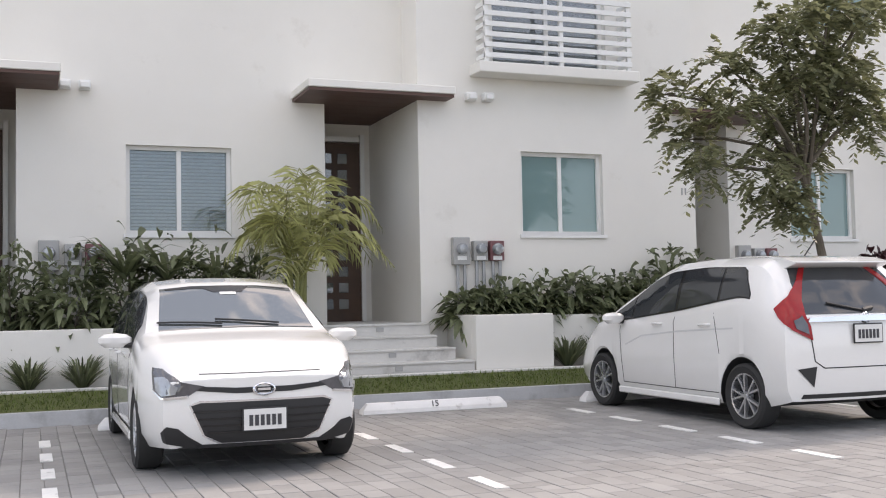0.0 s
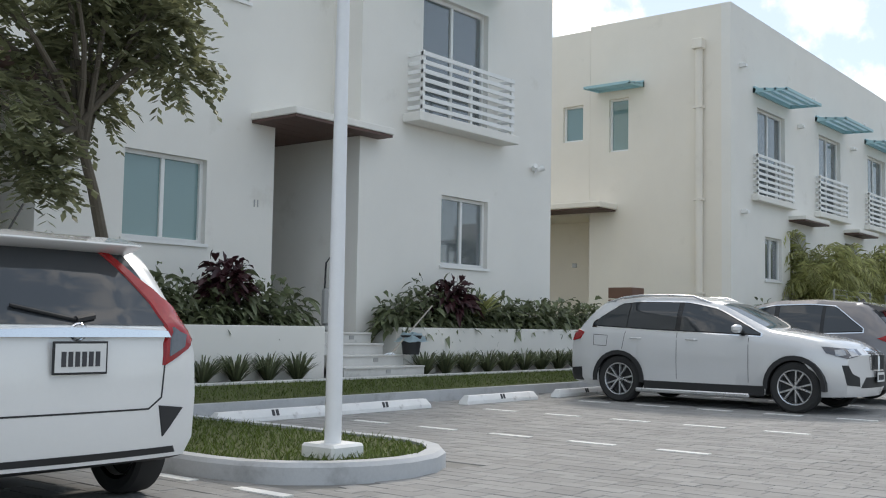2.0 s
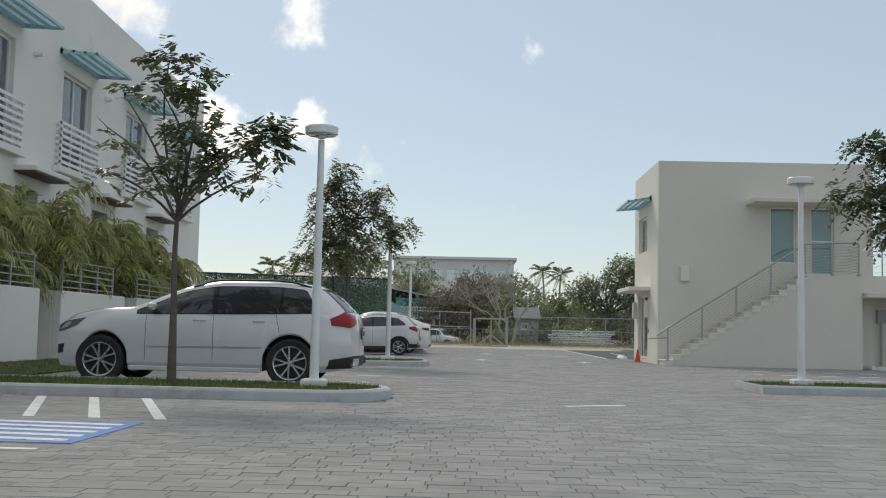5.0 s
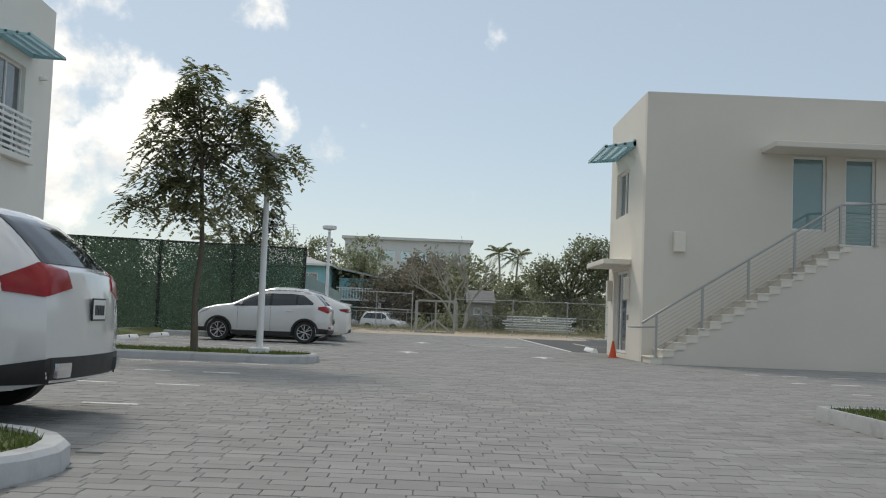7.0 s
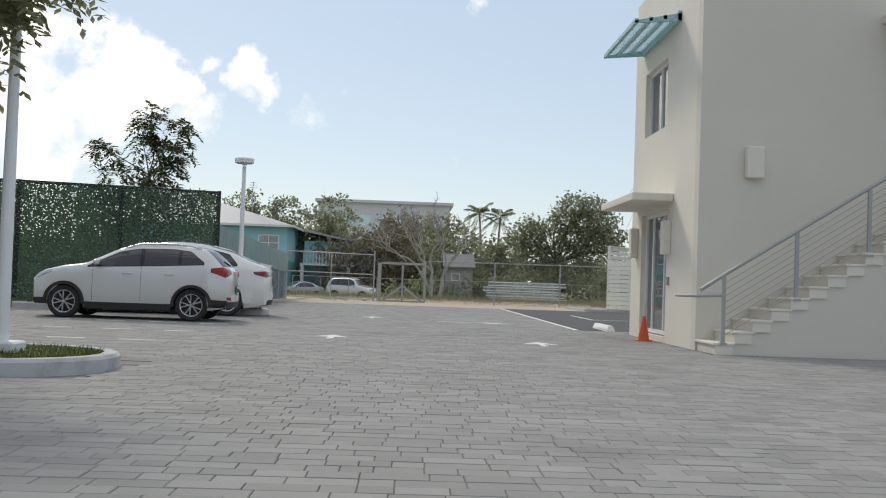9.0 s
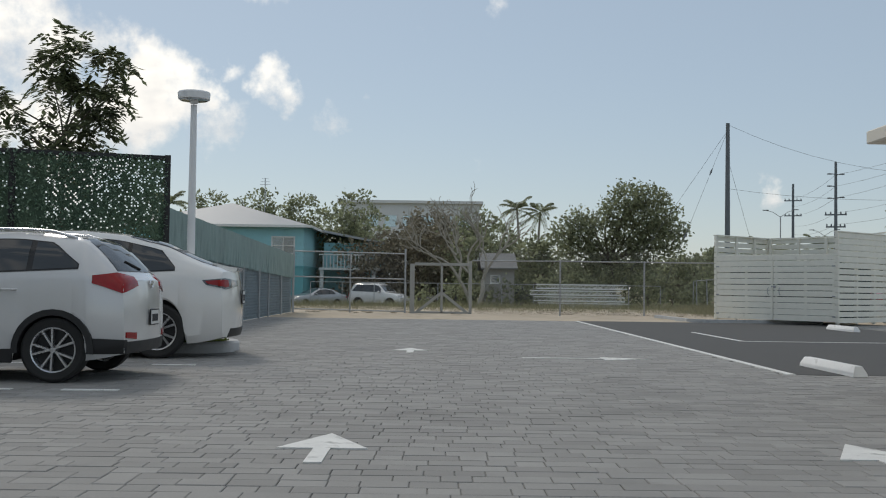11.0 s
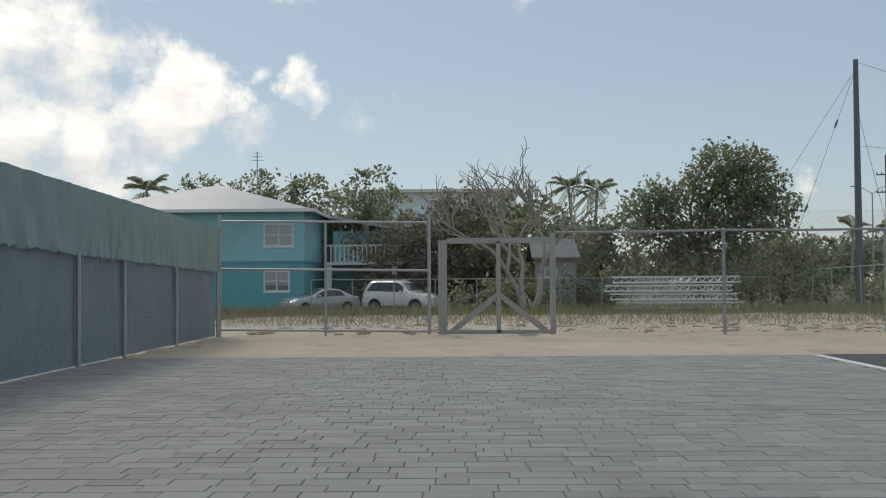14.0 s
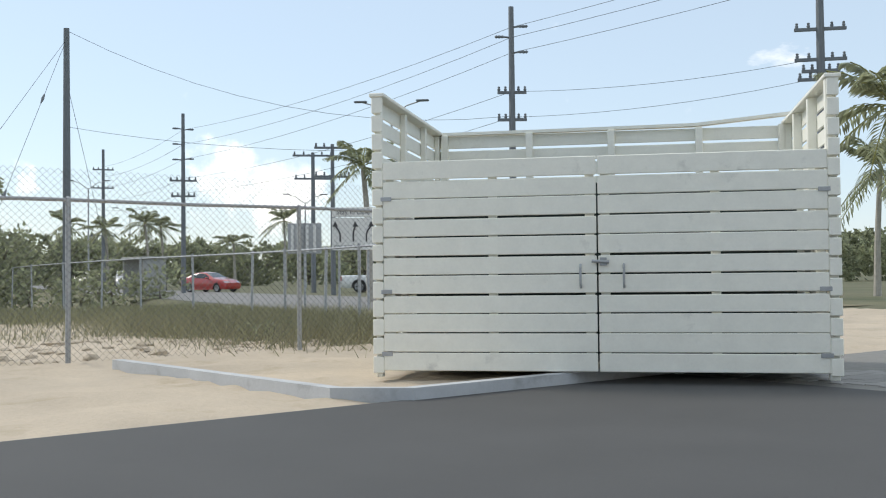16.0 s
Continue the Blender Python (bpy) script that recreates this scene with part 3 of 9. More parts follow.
def wheel_stop(x, y, label="white painted concrete wheel stop with a dark bay mark", rz=0, mark=True, words=""):
    root = thing("wheel_stop", (x, y, 0.0), label, "wheel stop", "wheel stops of the parking bays", rz)
    bm = bmesh.new()
    L = 0.88
    prism(bm, [(-0.085, 0.0), (-0.075, 0.05), (-0.045, 0.125), (0.045, 0.125), (0.075, 0.05), (0.085, 0.0)], 'x', -L, L)
    for v in bm.verts:
        if abs(v.co.x) > L - 0.01 and v.co.z > 0.1:
            v.co.x *= (L - 0.07) / L
    bmesh.ops.bevel(bm, geom=list(bm.edges), offset=0.006, segments=1, affect='EDGES')
    part("block", bm, M_STOP, root)
    if words:
        text_on("bay_number", words, 0.10, pose(-0.02, -0.064, 0.088, 68, 0, 0), M_PRINT, root)
    elif mark:
        bm = bmesh.new()
        box(bm, -0.05, -0.003, -0.035, -0.012, 0.003, 0.035)
        box(bm, 0.012, -0.003, -0.035, 0.05, 0.003, 0.035)
        ob = part("bay_mark", bm, M_PRINT, root)
        ob.matrix_local = pose(-0.02, -0.064, 0.088, -22, 0, 0)


BAY_X = [0.95, 3.75, 6.55, 11.45, 13.3, 15.85, 18.2, 20.9]
for n, x in enumerate(BAY_X):
    wheel_stop(x, STOP_Y, words="15" if n == 1 else "")
for x, y in ((46.6, -9.2), (44.4, -9.3), (49.0, -9.1)):
    wheel_stop(x, y, rz=8)
for x in (34.2, 36.8, 39.4, 45.4, 48.0, 50.6, 53.9):
    wheel_stop(x, 10.3)
for x in (55.5, 68.6):
    wheel_stop(x, -2.4 if x < 60 else -7.6, mark=False)


def dashes(name, x0, y0, x1, y1, label, dash=0.5, gap=0.45, w=0.10):
    """A bay line laid as short white blocks flush with the paving."""
    root = thing(name, (0, 0, 0), label, "marking", kind="structure")
    a, b = Vector((x0, y0)), Vector((x1, y1))
    t = (b - a).normalized()
    s = Vector((-t.y, t.x)) * w / 2
    d = 0.0
    while d < (b - a).length:
        p, q = a + t * d, a + t * min(d + dash, (b - a).length)
        bm = bmesh.new()
        prism(bm, [tuple(p - s), tuple(q - s), tuple(q + s), tuple(p + s)], 'z', -0.02, 0.006)
        part("marking_block", bm, M_LINE, root)
        d += dash + gap


for x in (-0.45, 2.35, 5.15, 7.95, 12.1, 14.6, 17.0, 19.55, 22.2):
    dashes("bay_line", x, 6.6, x, 11.3, "row of short white marking blocks in the paving")
for x in (32.9, 35.5, 38.1, 40.7, 44.1, 46.7, 49.3, 52.2, 55.2):
    dashes("bay_line", x, 5.2, x, 10.2, "row of short white marking blocks in the paving")
for x in (36.0, 38.6, 41.2, 43.8):
    dashes("bay_line", x, -8.6, x, -3.6, "row of short white marking blocks in the paving")
dashes("bay_line", 28.05, 2.25, 28.5, 1.45, "single white marking block in the drive", 0.95, 0.5, 0.12)


def lane_arrow(x, y, way, stem, label):
    """A worn white arrow in the drive: way 'x' points on, 'y' points across it."""
    root = thing("lane_arrow", (x, y, 0), label, "marking", "lane arrows in the drive", rz=0 if way == "x" else -90, kind="structure")
    for name, pts in (("stem", [(-stem, -0.05), (0, -0.05), (0, 0.05), (-stem, 0.05)]), ("head", [(0, -0.27), (0.62, 0), (0, 0.27)])):
        bm = bmesh.new()
        prism(bm, pts, 'z', -0.004, 0.0075)
        part(name, bm, M_LINE, root)


for x, y in ((49.0, 3.05), (58.5, 2.75), (48.8, -0.2)):
    lane_arrow(x, y, "x", 0.5, "worn white straight-on arrow in the drive")
lane_arrow(57.2, 0.1, "y", 1.1, "worn white turning arrow in the drive")
for x0, y0, x1, y1 in ((54.9, -1.72, 73.4, -1.72), (62.6, -3.4, 66.5, -3.4), (62.6, -3.4, 62.6, -6.4)):
    dashes("bay_line", x0, y0, x1, y1, "solid white line round the asphalt bay", 30, 1, 0.10)

# accessible bay: blue field with white strokes
bay = thing("bay_symbol", (0, 0, 0), "worn white and blue accessible bay marking on pavers", "marking", kind="structure")
bm = bmesh.new()
box(bm, 22.6, 6.5, -0.01, 24.4, 8.0, 0.0065)
part("field", bm, M_BLUE, bay)
for k in range(5):
    bm = bmesh.new()
    prism(bm, [(22.7 + 0.33 * k, 6.6), (22.85 + 0.33 * k, 6.6), (23.0 + 0.33 * k, 7.9), (22.85 + 0.33 * k, 7.9)], 'z', 0.0, 0.011)
    part("stroke", bm, M_LINE, bay)
for k in range(7):
    bm = bmesh.new()
    prism(bm, [(24.8, 6.4 + 0.65 * k), (27.6, 7.4 + 0.65 * k), (27.6, 7.52 + 0.65 * k), (24.8, 6.52 + 0.65 * k)], 'z', -0.01, 0.0065)
    part("stroke", bm, M_LINE, bay)


# ---- building pieces ----
def window(root, place, u0, u1, z0, z1, depth=0.12, mullions=(0.5,), pane=None, blind=False, curtain=False, sill=True, rails=(), fr=0.055):
    win = new("window")
    win.parent = root
    bm = bmesh.new()
    for a, b, c, d in ((u0, u1, z0, z0 + fr), (u0, u1, z1 - fr, z1), (u0, u0 + fr, z0 + fr, z1 - fr), (u1 - fr, u1, z0 + fr, z1 - fr)):
        slab(bm, place, a, b, depth - 0.03, depth + 0.05, c, d)
    for k in mullions:
        m = u0 + (u1 - u0) * k
        slab(bm, place, m - 0.03, m + 0.03, depth - 0.022, depth + 0.05, z0 + fr, z1 - fr)
    for k in rails:
        m = z0 + (z1 - z0) * k
        slab(bm, place, u0 + fr, u1 - fr, depth - 0.02, depth + 0.05, m - 0.025, m + 0.025)
    part("window_frame", bm, M_WHITE, win)
    edges = [u0 + fr, *(u0 + (u1 - u0) * k for k in mullions), u1 - fr]
    for a, b in zip(edges, edges[1:]):
        bm = bmesh.new()
        slab(bm, place, a, b, depth + 0.012, depth + 0.02, z0 + fr, z1 - fr)
        part("pane", bm, pane or M_GLASS, win)
    if sill:
        bm = bmesh.new()
        slab(bm, place, u0 - 0.04, u1 + 0.04, -0.035, depth, z0 - 0.05, z0)
        part("window_sill", bm, M_WHITE, win)
    if blind:
        k = z0 + fr + 0.02
        bm = bmesh.new()
        while k < z1 - fr:
            slab(bm, place, u0 + fr, u1 - fr, depth + 0.07, depth + 0.10, k, k + 0.028)
            k += 0.048
        part("blind", bm, M_BLIND, win, "white horizontal slatted blind")
    bm = bmesh.new()
    if curtain:
        n = 26
        for k in range(n):
            a = u0 + (u1 - u0) * k / n
            slab(bm, place, a, a + (u1 - u0) / n, depth + 0.12 + 0.03 * (k % 2), depth + 0.14 + 0.03 * (k % 2), z0, z1)
        part("curtain", bm, M_CURTAIN, win, "pale gathered curtain")
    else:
        # added backing panel; its dull grey stands in for an unlit room
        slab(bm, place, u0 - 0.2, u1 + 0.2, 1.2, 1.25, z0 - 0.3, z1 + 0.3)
        part("room_backing", bm, M_ROOM, win)
    return win


def balcony(root, place, u0, u1, z, rail_h=1.08, out=0.34, door=None, slats=7, top_z=None):
    """A shallow balcony: floor slab, slatted white railing and a sliding door behind."""
    b = new("balcony")
    b.parent = root
    bm = bmesh.new()
    slab(bm, place, u0 - 0.12, u1 + 0.12, -out - 0.06, 0.0, z - 0.16, z, 0.012)
    part("floor_slab", bm, M_STUCCO, b)
    for u in (u0, u0 + (u1 - u0) * 0.5, u1 - 0.06):
        bm = bmesh.new()
        slab(bm, place, u, u + 0.06, -out, -out + 0.05, z, z + rail_h)
        part("rail_post", bm, M_WHITE, b)
    for k in range(slats):
        zz = z + 0.10 + (rail_h - 0.16) * k / (slats - 1)
        bm = bmesh.new()
        slab(bm, place, u0 - 0.01, u1 + 0.01, -out - 0.025, -out, zz - 0.035, zz + 0.04, 0.004)
        part("rail_slat", bm, M_WHITE, b)
        for u in (u0, u1 - 0.03):
            bm = bmesh.new()
            slab(bm, place, u, u + 0.03, -out + 0.002, -0.002, zz - 0.03, zz + 0.035)
            part("side_slat", bm, M_WHITE, b)
    return b


def awning(root, place, u0, u1, z, out=0.85, drop=0.08):
    """A teal metal canopy of bars with ribbed glazing between them, hung over a door."""
    a = new("awning")
    a.parent = root
    bm = bmesh.new()
    slab(bm, place, u0, u1, -0.06, 0.0, z - 0.03, z + 0.14)
    part("wall_plate", bm, M_TEAL, a)
    for k in range(4):
        d = out * k / 3
        zz = z + 0.06 - drop * k / 3
        bm = bmesh.new()
        slab(bm, place, u0, u1, -d - 0.07, -d - 0.01, zz - 0.035, zz + 0.035)
        part("cross_bar", bm, M_TEAL, a)
        if k < 3:
            n = 12
            for j in range(n):
                p = u0 + (u1 - u0) * (j + 0.08) / n
                q = u0 + (u1 - u0) * (j + 0.92) / n
                bm = bmesh.new()
                z1 = zz - drop / 3
                vs = [place(p, -d - 0.07, zz + 0.01), place(q, -d - 0.07, zz + 0.01), place(q, -d - out / 3 - 0.01, z1 + 0.01), place(p, -d - out / 3 - 0.01, z1 + 0.01)]
                lo = [bm.verts.new(v) for v in vs]
                hi = [bm.verts.new((v[0], v[1], v[2] + 0.012)) for v in vs]
                bm.faces.new(lo)
                bm.faces.new(hi)
                for i in range(4):
                    bm.faces.new((lo[i], lo[(i + 1) % 4], hi[(i + 1) % 4], hi[i]))
                part("glazing_rib", bm, M_TEAL_GLASS, a)
    for u in (u0, u1 - 0.05):
        bm = bmesh.new()
        pts = [place(u, 0, z + 0.10), place(u, -out - 0.07, z + 0.10 - drop - 0.04), place(u, -out - 0.07, z + 0.02 - drop), place(u, 0, z - 0.03)]
        qts = [place(u + 0.05, 0, z + 0.10), place(u + 0.05, -out - 0.07, z + 0.10 - drop - 0.04), place(u + 0.05, -out - 0.07, z + 0.02 - drop), place(u + 0.05, 0, z - 0.03)]
        lo, hi = [bm.verts.new(v) for v in pts], [bm.verts.new(v) for v in qts]
        bm.faces.new(lo)
        bm.faces.new(hi)
        for i in range(4):
            bm.faces.new((lo[i], lo[(i + 1) % 4], hi[(i + 1) % 4], hi[i]))
        part("side_bar", bm, M_TEAL, a)
    return a


def canopy(root, x0, x1, y0, y1, z, soffit=M_SOFFIT):
    """A thin white door canopy, its edge chamfered beneath, with a dark boarded soffit."""
    c = new("canopy")
    c.parent = root
    bm = bmesh.new()
    box(bm, x0, y0, z, x1, y1, z + 0.11, 0.01)
    part("canopy_slab", bm, M_STUCCO, c)
    bm = bmesh.new()
    n = 8
    for k in range(n):
        a = y0 + 0.02 + (y1 - y0 - 0.03) * k / n
        box(bm, x0 + 0.02, a, z - 0.045, x1 - 0.02, a + (y1 - y0 - 0.03) / n - 0.006, z - 0.003)
    part("soffit", bm, soffit, c, "dark red-brown boarded soffit")
    return c


def flood_cap(root, x, y, z, name="vent_cap"):
    bm = bmesh.new()
    box(bm, x - 0.075, y - 0.14, z - 0.06, x + 0.075, y, z + 0.06, 0.012)
    box(bm, x - 0.06, y - 0.19, z - 0.05, x + 0.06, y - 0.14, z + 0.03, 0.01)
    part(name, bm, M_WHITE, root)


# ---- townhouse row with two projecting bays ----
BAY_Y, BACK_Y, ROOF_Z, FLOOR_Z = 14.26, 14.92, 9.0, 0.96
row = thing("townhouse_row", (0, 0, 0), "white stucco two-storey townhouse row with canopied entries", "building")
front, back = faces_minus_y(BAY_Y), faces_minus_y(BACK_Y)


def upper_door(root, place, u0, u1, z0, z1, curtain=True):
    window(root, place, u0, u1, z0, z1, 0.14, (0.5,), M_GLASS_CLEAR, curtain=curtain, sill=False, fr=0.06)


bays = [(-8.0, -1.95, [(-6.4, -5.0, 2.2, 3.45)], (-6.9, -4.4)),
        (4.60, 9.27, [(6.22, 7.60, 2.22, 3.46)], (5.53, 7.95)),
        (15.64, 21.33, [(17.78, 19.17, 2.16, 3.41)], (16.80, 19.48))]
for x0, x1, holes, (b0, b1) in bays:
    mid = (b0 + b1) / 2
    d = (mid - 0.95, mid + 0.97, 4.62, 6.95)
    bm = bmesh.new()
    wall(bm, front, x0, x1, 0.0, ROOF_Z, 0.25, [*holes, d])
    wall(bm, faces_minus_x(x0), BAY_Y + 0.25, 22.0, 0.0, ROOF_Z, 0.2)
    wall(bm, faces_minus_x(x1 - 0.2), BAY_Y + 0.25, 22.0, 0.0, ROOF_Z, 0.2)
    pieces("wall", bm, M_STUCCO, row)
    for n, h in enumerate(holes):
        window(row, front, *h, pane=M_GLASS if x0 < 10 else M_GLASS_CLEAR, curtain=x0 > 10)
    upper_door(row, front, *d)
    balcony(row, front, b0, b1, 4.69)
    awning(row, front, d[0] - 0.25, d[1] + 0.25, 7.42)
    bm = bmesh.new()
    box(bm, x0, BAY_Y, ROOF_Z - 0.35, x1, 22.0, ROOF_Z - 0.2)
    part("roof", bm, M_CONC, row)
setbacks = [(-0.75, 3.40, [(0.63, 2.05, 2.24, 3.456)], [], -1.95, 4.60),
            (10.39, 14.40, [(11.68, 13.09, 2.22, 3.456)], [(12.35, 13.80, 6.0, 7.3)], 9.27, 15.64)]
for n, (x0, x1, holes, up, xa, xb) in enumerate(setbacks):
    bm = bmesh.new()
    wall(bm, back, x0, x1, 0.0, 4.16, 0.22, holes)
    wall(bm, back, xa, xb, 4.16, ROOF_Z, 0.22, up)
    for xr in (x0, x1):
        s = 0.2 if xr == x0 else -0.2
        box(bm, min(xr, xr + s), BACK_Y + 0.22, 0.0, max(xr, xr + s), 16.6, 4.16)
    box(bm, xa, 16.6, 0.0, xb, 16.8, 4.4)
    pieces("wall", bm, M_STUCCO, row)
    for h in holes:
        window(row, back, *h, blind=(n == 0), pane=M_GLASS if n else M_GLASS_BLIND)
    for h in up:
        window(row, back, *h)
    bm = bmesh.new()
    box(bm, xa, BACK_Y, ROOF_Z - 0.35, xb, 22.0, ROOF_Z - 0.2)
    part("roof", bm, M_CONC, row)
# entries: floor, canopy, steps, door
for x0, x1, c0, c1 in ((-1.95, -0.75, -3.0, -0.22), (3.40, 4.60, 2.91, 5.06), (9.27, 10.39, 8.79, 10.85), (14.40, 15.64, 13.9, 16.10)):
    canopy(row, c0, c1, 13.92, 16.55, 4.19)
    bm = bmesh.new()
    box(bm, x0, BAY_Y - 0.02, 0.0, x1, 16.6, FLOOR_Z)
    part("entry_floor", bm, M_CONC, row)
    door = new("door")
    door.parent = row
    bm = bmesh.new()
    box(bm, x0 + 0.04, 16.5, FLOOR_Z, x1 - 0.20, 16.58, 3.84)
    part("door_leaf", bm, M_WOOD, door, "dark brown wooden entry door")
    for c in range(3):
        for r in range(10):
            bm = bmesh.new()
            w = (x1 - x0 - 0.44) / 3
            xx, zz = x0 + 0.12 + c * w, FLOOR_Z + 0.2 + r * 0.26
            box(bm, xx, 16.485, zz, xx + w * 0.62, 16.503, zz + 0.16, 0.006)
            part("door_light", bm, M_GLASS_CLEAR, door)
    bm = bmesh.new()
    box(bm, x0 + 0.04, 16.49, 3.86, x1 - 0.2, 16.58, 3.94)
    box(bm, x1 - 0.19, 16.49, FLOOR_Z, x1 - 0.12, 16.58, 3.98)
    part("door_frame", bm, M_WHITE, door)
for x, z in ((5.40, 4.22), (5.67, 4.23)):
    flood_cap(row, x, BAY_Y, z)
for x in (-0.15, 0.10):
    flood_cap(row, x, BACK_Y, 4.22)
# paired security floodlight by the corner
bm = bmesh.new()
lathe(bm, [(0.0, -0.02), (0.06, -0.02), (0.06, 0.02), (0.0, 0.03)], 14, Matrix.Translation((20.7, BAY_Y - 0.02, 4.22)) @ pose(0, 0, 0, 90, 0, 0))
for s in (-1, 1):
    lathe(bm, [(0.0, 0.0), (0.045, 0.0), (0.06, 0.12), (0.055, 0.13), (0.0, 0.11)], 14, Matrix.Translation((20.7 + s * 0.08, BAY_Y - 0.05, 4.22)) @ pose(0, 0, 0, 65, 0, s * 35))
part("floodlight", bm, M_WHITE, row)
# house numbers: plain bars
for x, y in ((9.06, BAY_Y), (14.05, BACK_Y)):
    bm = bmesh.new()
    for d in (-0.045, 0.02):
        box(bm, x + d, y - 0.012, 2.86, x + d + 0.018, y, 2.97)
    part("number_bar", bm, M_METER, row)


# ---- planters and steps before the row ----
def planter(x0, x1, y0, y1, z0, z1, label):
    root = thing("planter", (0, 0, 0), label, "planter")
    bm = bmesh.new()
    t = 0.16
    box(bm, x0, y0, z0, x1, y0 + t, z1, 0.008)
    box(bm, x0, y0 + t, z0, x0 + t, y1, z1, 0.008)
    box(bm, x1 - t, y0 + t, z0, x1, y1, z1, 0.008)
    pieces("wall", bm, M_STUCCO, root)
    bm = bmesh.new()
    box(bm, x0 + t, y0 + t, z0, x1 - t, y1, z1 - 0.07)
    part("soil", bm, M_TURF, root)


planter(-6.0, 2.62, 13.55, 14.90, 0.3, 1.0, "white stucco planter with dense shrubs beside the steps")
planter(4.98, 6.14, 13.18, 14.24, 0.3, 1.06, "white stucco planter beside the entry steps")
planter(6.16, 9.2, 13.62, 14.24, 0.3, 1.03, "long white stucco planter with broad-leaved shrubs")
planter(10.3, 14.2, 13.5, 14.90, 0.3, 1.05, "long white stucco planter with mixed shrubs")
planter(15.95, 21.4, 13.5, 14.24, 0.3, 1.05, "long white stucco planter with mixed shrubs")
planter(21.45, 28.3, 13.6, 18.5, 0.2, 1.0, "white stucco planter in the gap between the buildings")


def steps(x0, x1, y0, y1, n, z0, z1, wide=0.0):
    """Entry steps: every tread is a part; the lowest ones are wider."""
    root = thing("entry_steps", (0, 0, 0), "pale concrete entry steps with small step lights", "steps")
    for k in range(n):
        z = z0 + (z1 - z0) * (k + 1) / n
        y = y0 + (y1 - y0) * k / n
        w = wide * max(0, 1 - k / 2)
        bm = bmesh.new()
        box(bm, x0, y, z0 - 0.1, x1 + w, y1 + 0.04, z - 0.03 if k < n - 1 else z - 0.03)
        box(bm, x0, y - 0.025, z - 0.03, x1 + w, y1 + 0.04, z, 0.006)
        part("step", bm, M_CONC, root)
        if k != 2:
            bm = bmesh.new()
            box(bm, (x0 + x1) / 2 + 0.2, y - 0.012, z - 0.11, (x0 + x1) / 2 + 0.3, y + 0.01, z - 0.05)
            part("step_light", bm, M_METER, root)


steps(2.66, 4.62, 13.2, 14.24, 4, 0.3, FLOOR_Z, 0.34)
steps(9.22, 10.28, 13.2, 14.24, 4, 0.3, FLOOR_Z)
steps(14.3, 15.7, 13.2, 14.24, 4, 0.3, FLOOR_Z, 0.4)


def meters(x, y, z):
    """Three utility meters with conduits."""
    for k, (dx, red) in enumerate(((0.0, False), (0.30, False), (0.56, True))):
        root = thing("utility_meter", (x + dx, y, z), "faded red utility meter box with conduit" if red else "grey utility meter box with round glass and conduit", "utility meter", "utility meters by the entry")
        bm = bmesh.new()
        w = 0.13 if k == 0 else 0.11
        box(bm, -w, -0.11, -0.40 if k == 0 else -0.34, w, 0.0, 0.0 if k == 0 else -0.05, 0.01)
        part("case", bm, M_BOXRED if red else M_METER, root)
        bm = bmesh.new()
        lathe(bm, [(0.0, 0.10), (0.06, 0.09), (0.085, 0.05), (0.085, 0.0)], 18, pose(0, -0.105, -0.17, 90, 0, 0))
        part("meter_glass", bm, M_LAMP_CLEAR, root)
        bm = bmesh.new()
        box(bm, -0.07, -0.114, -0.33, 0.07, -0.11, -0.27)
        part("label_plate", bm, M_WHITE, root)
        for s in (-0.05, 0.06):
            bm = bmesh.new()
            tube(bm, [(s, -0.05, -0.40 if k == 0 else -0.34), (s, -0.05, -1.15)], 0.025, 10)
            part("conduit", bm, M_STEEL, root)


meters(5.20, BAY_Y, 2.17)
meters(10.62, BACK_Y, 2.10)
meters(-0.35, BACK_Y, 2.15)

# ---- second building: five balconies along the lot, a side wall towards the first ----
D_Y, D_X0, D_X1, D_TOP = 13.5, 28.5, 53.0, 9.50
second = thing("apartment_building", (0, 0, 0), "white stucco two-storey apartment building with slatted balconies", "building")
dfront = faces_minus_y(D_Y)
d_bal = [29.93 + 4.72 * k for k in range(5)]
holes = [(30.72, 31.92, 2.45, 3.62)] + [(b + 0.30, b + 2.26, 4.66, 7.05) for b in d_bal] + [(b + 2.62, b + 3.85, 0.9, 3.9) for b in d_bal[:4]]
bm = bmesh.new()
wall(bm, dfront, D_X0, D_X1, 0.0, D_TOP, 0.25, holes)
wall(bm, faces_plus_y(16.4), D_X0 + 0.25, D_X1 - 0.25, 0.0, 4.1, 0.2)
wall(bm, faces_minus_x(D_X1 - 0.25), D_Y + 0.25, 24.0, 0.0, D_TOP, 0.25)
box(bm, D_X0 + 0.25, D_Y + 0.25, 4.1, D_X1 - 0.25, 16.4, 4.4)
for b in d_bal[:4]:
    box(bm, b + 2.42, D_Y + 0.25, 0.0, b + 2.62, 16.2, 4.1)
    box(bm, b + 3.85, D_Y + 0.25, 0.0, b + 4.05, 16.2, 4.1)
for v in bm.verts:
    if v.co.z > D_TOP - 0.01:
        v.co.z -= 0.0165 * (v.co.x - D_X0)      # the coping falls a little to the far end
pieces("wall", bm, M_STUCCO, second)
side = faces_minus_x(D_X0)
bm = bmesh.new()
wall(bm, side, D_Y + 0.25, 17.62, 0.0, D_TOP, 0.25, [(16.42, 17.02, 5.9, 7.37)])
wall(bm, side, 17.625, 24.0, 0.0, D_TOP - 0.09, 0.25, [(17.85, 18.5, 6.3, 7.32), (17.63, 21.3, 0.9, 4.2)])
box(bm, 30.2, 17.4, 0.0, 30.4, 21.5, 4.3)
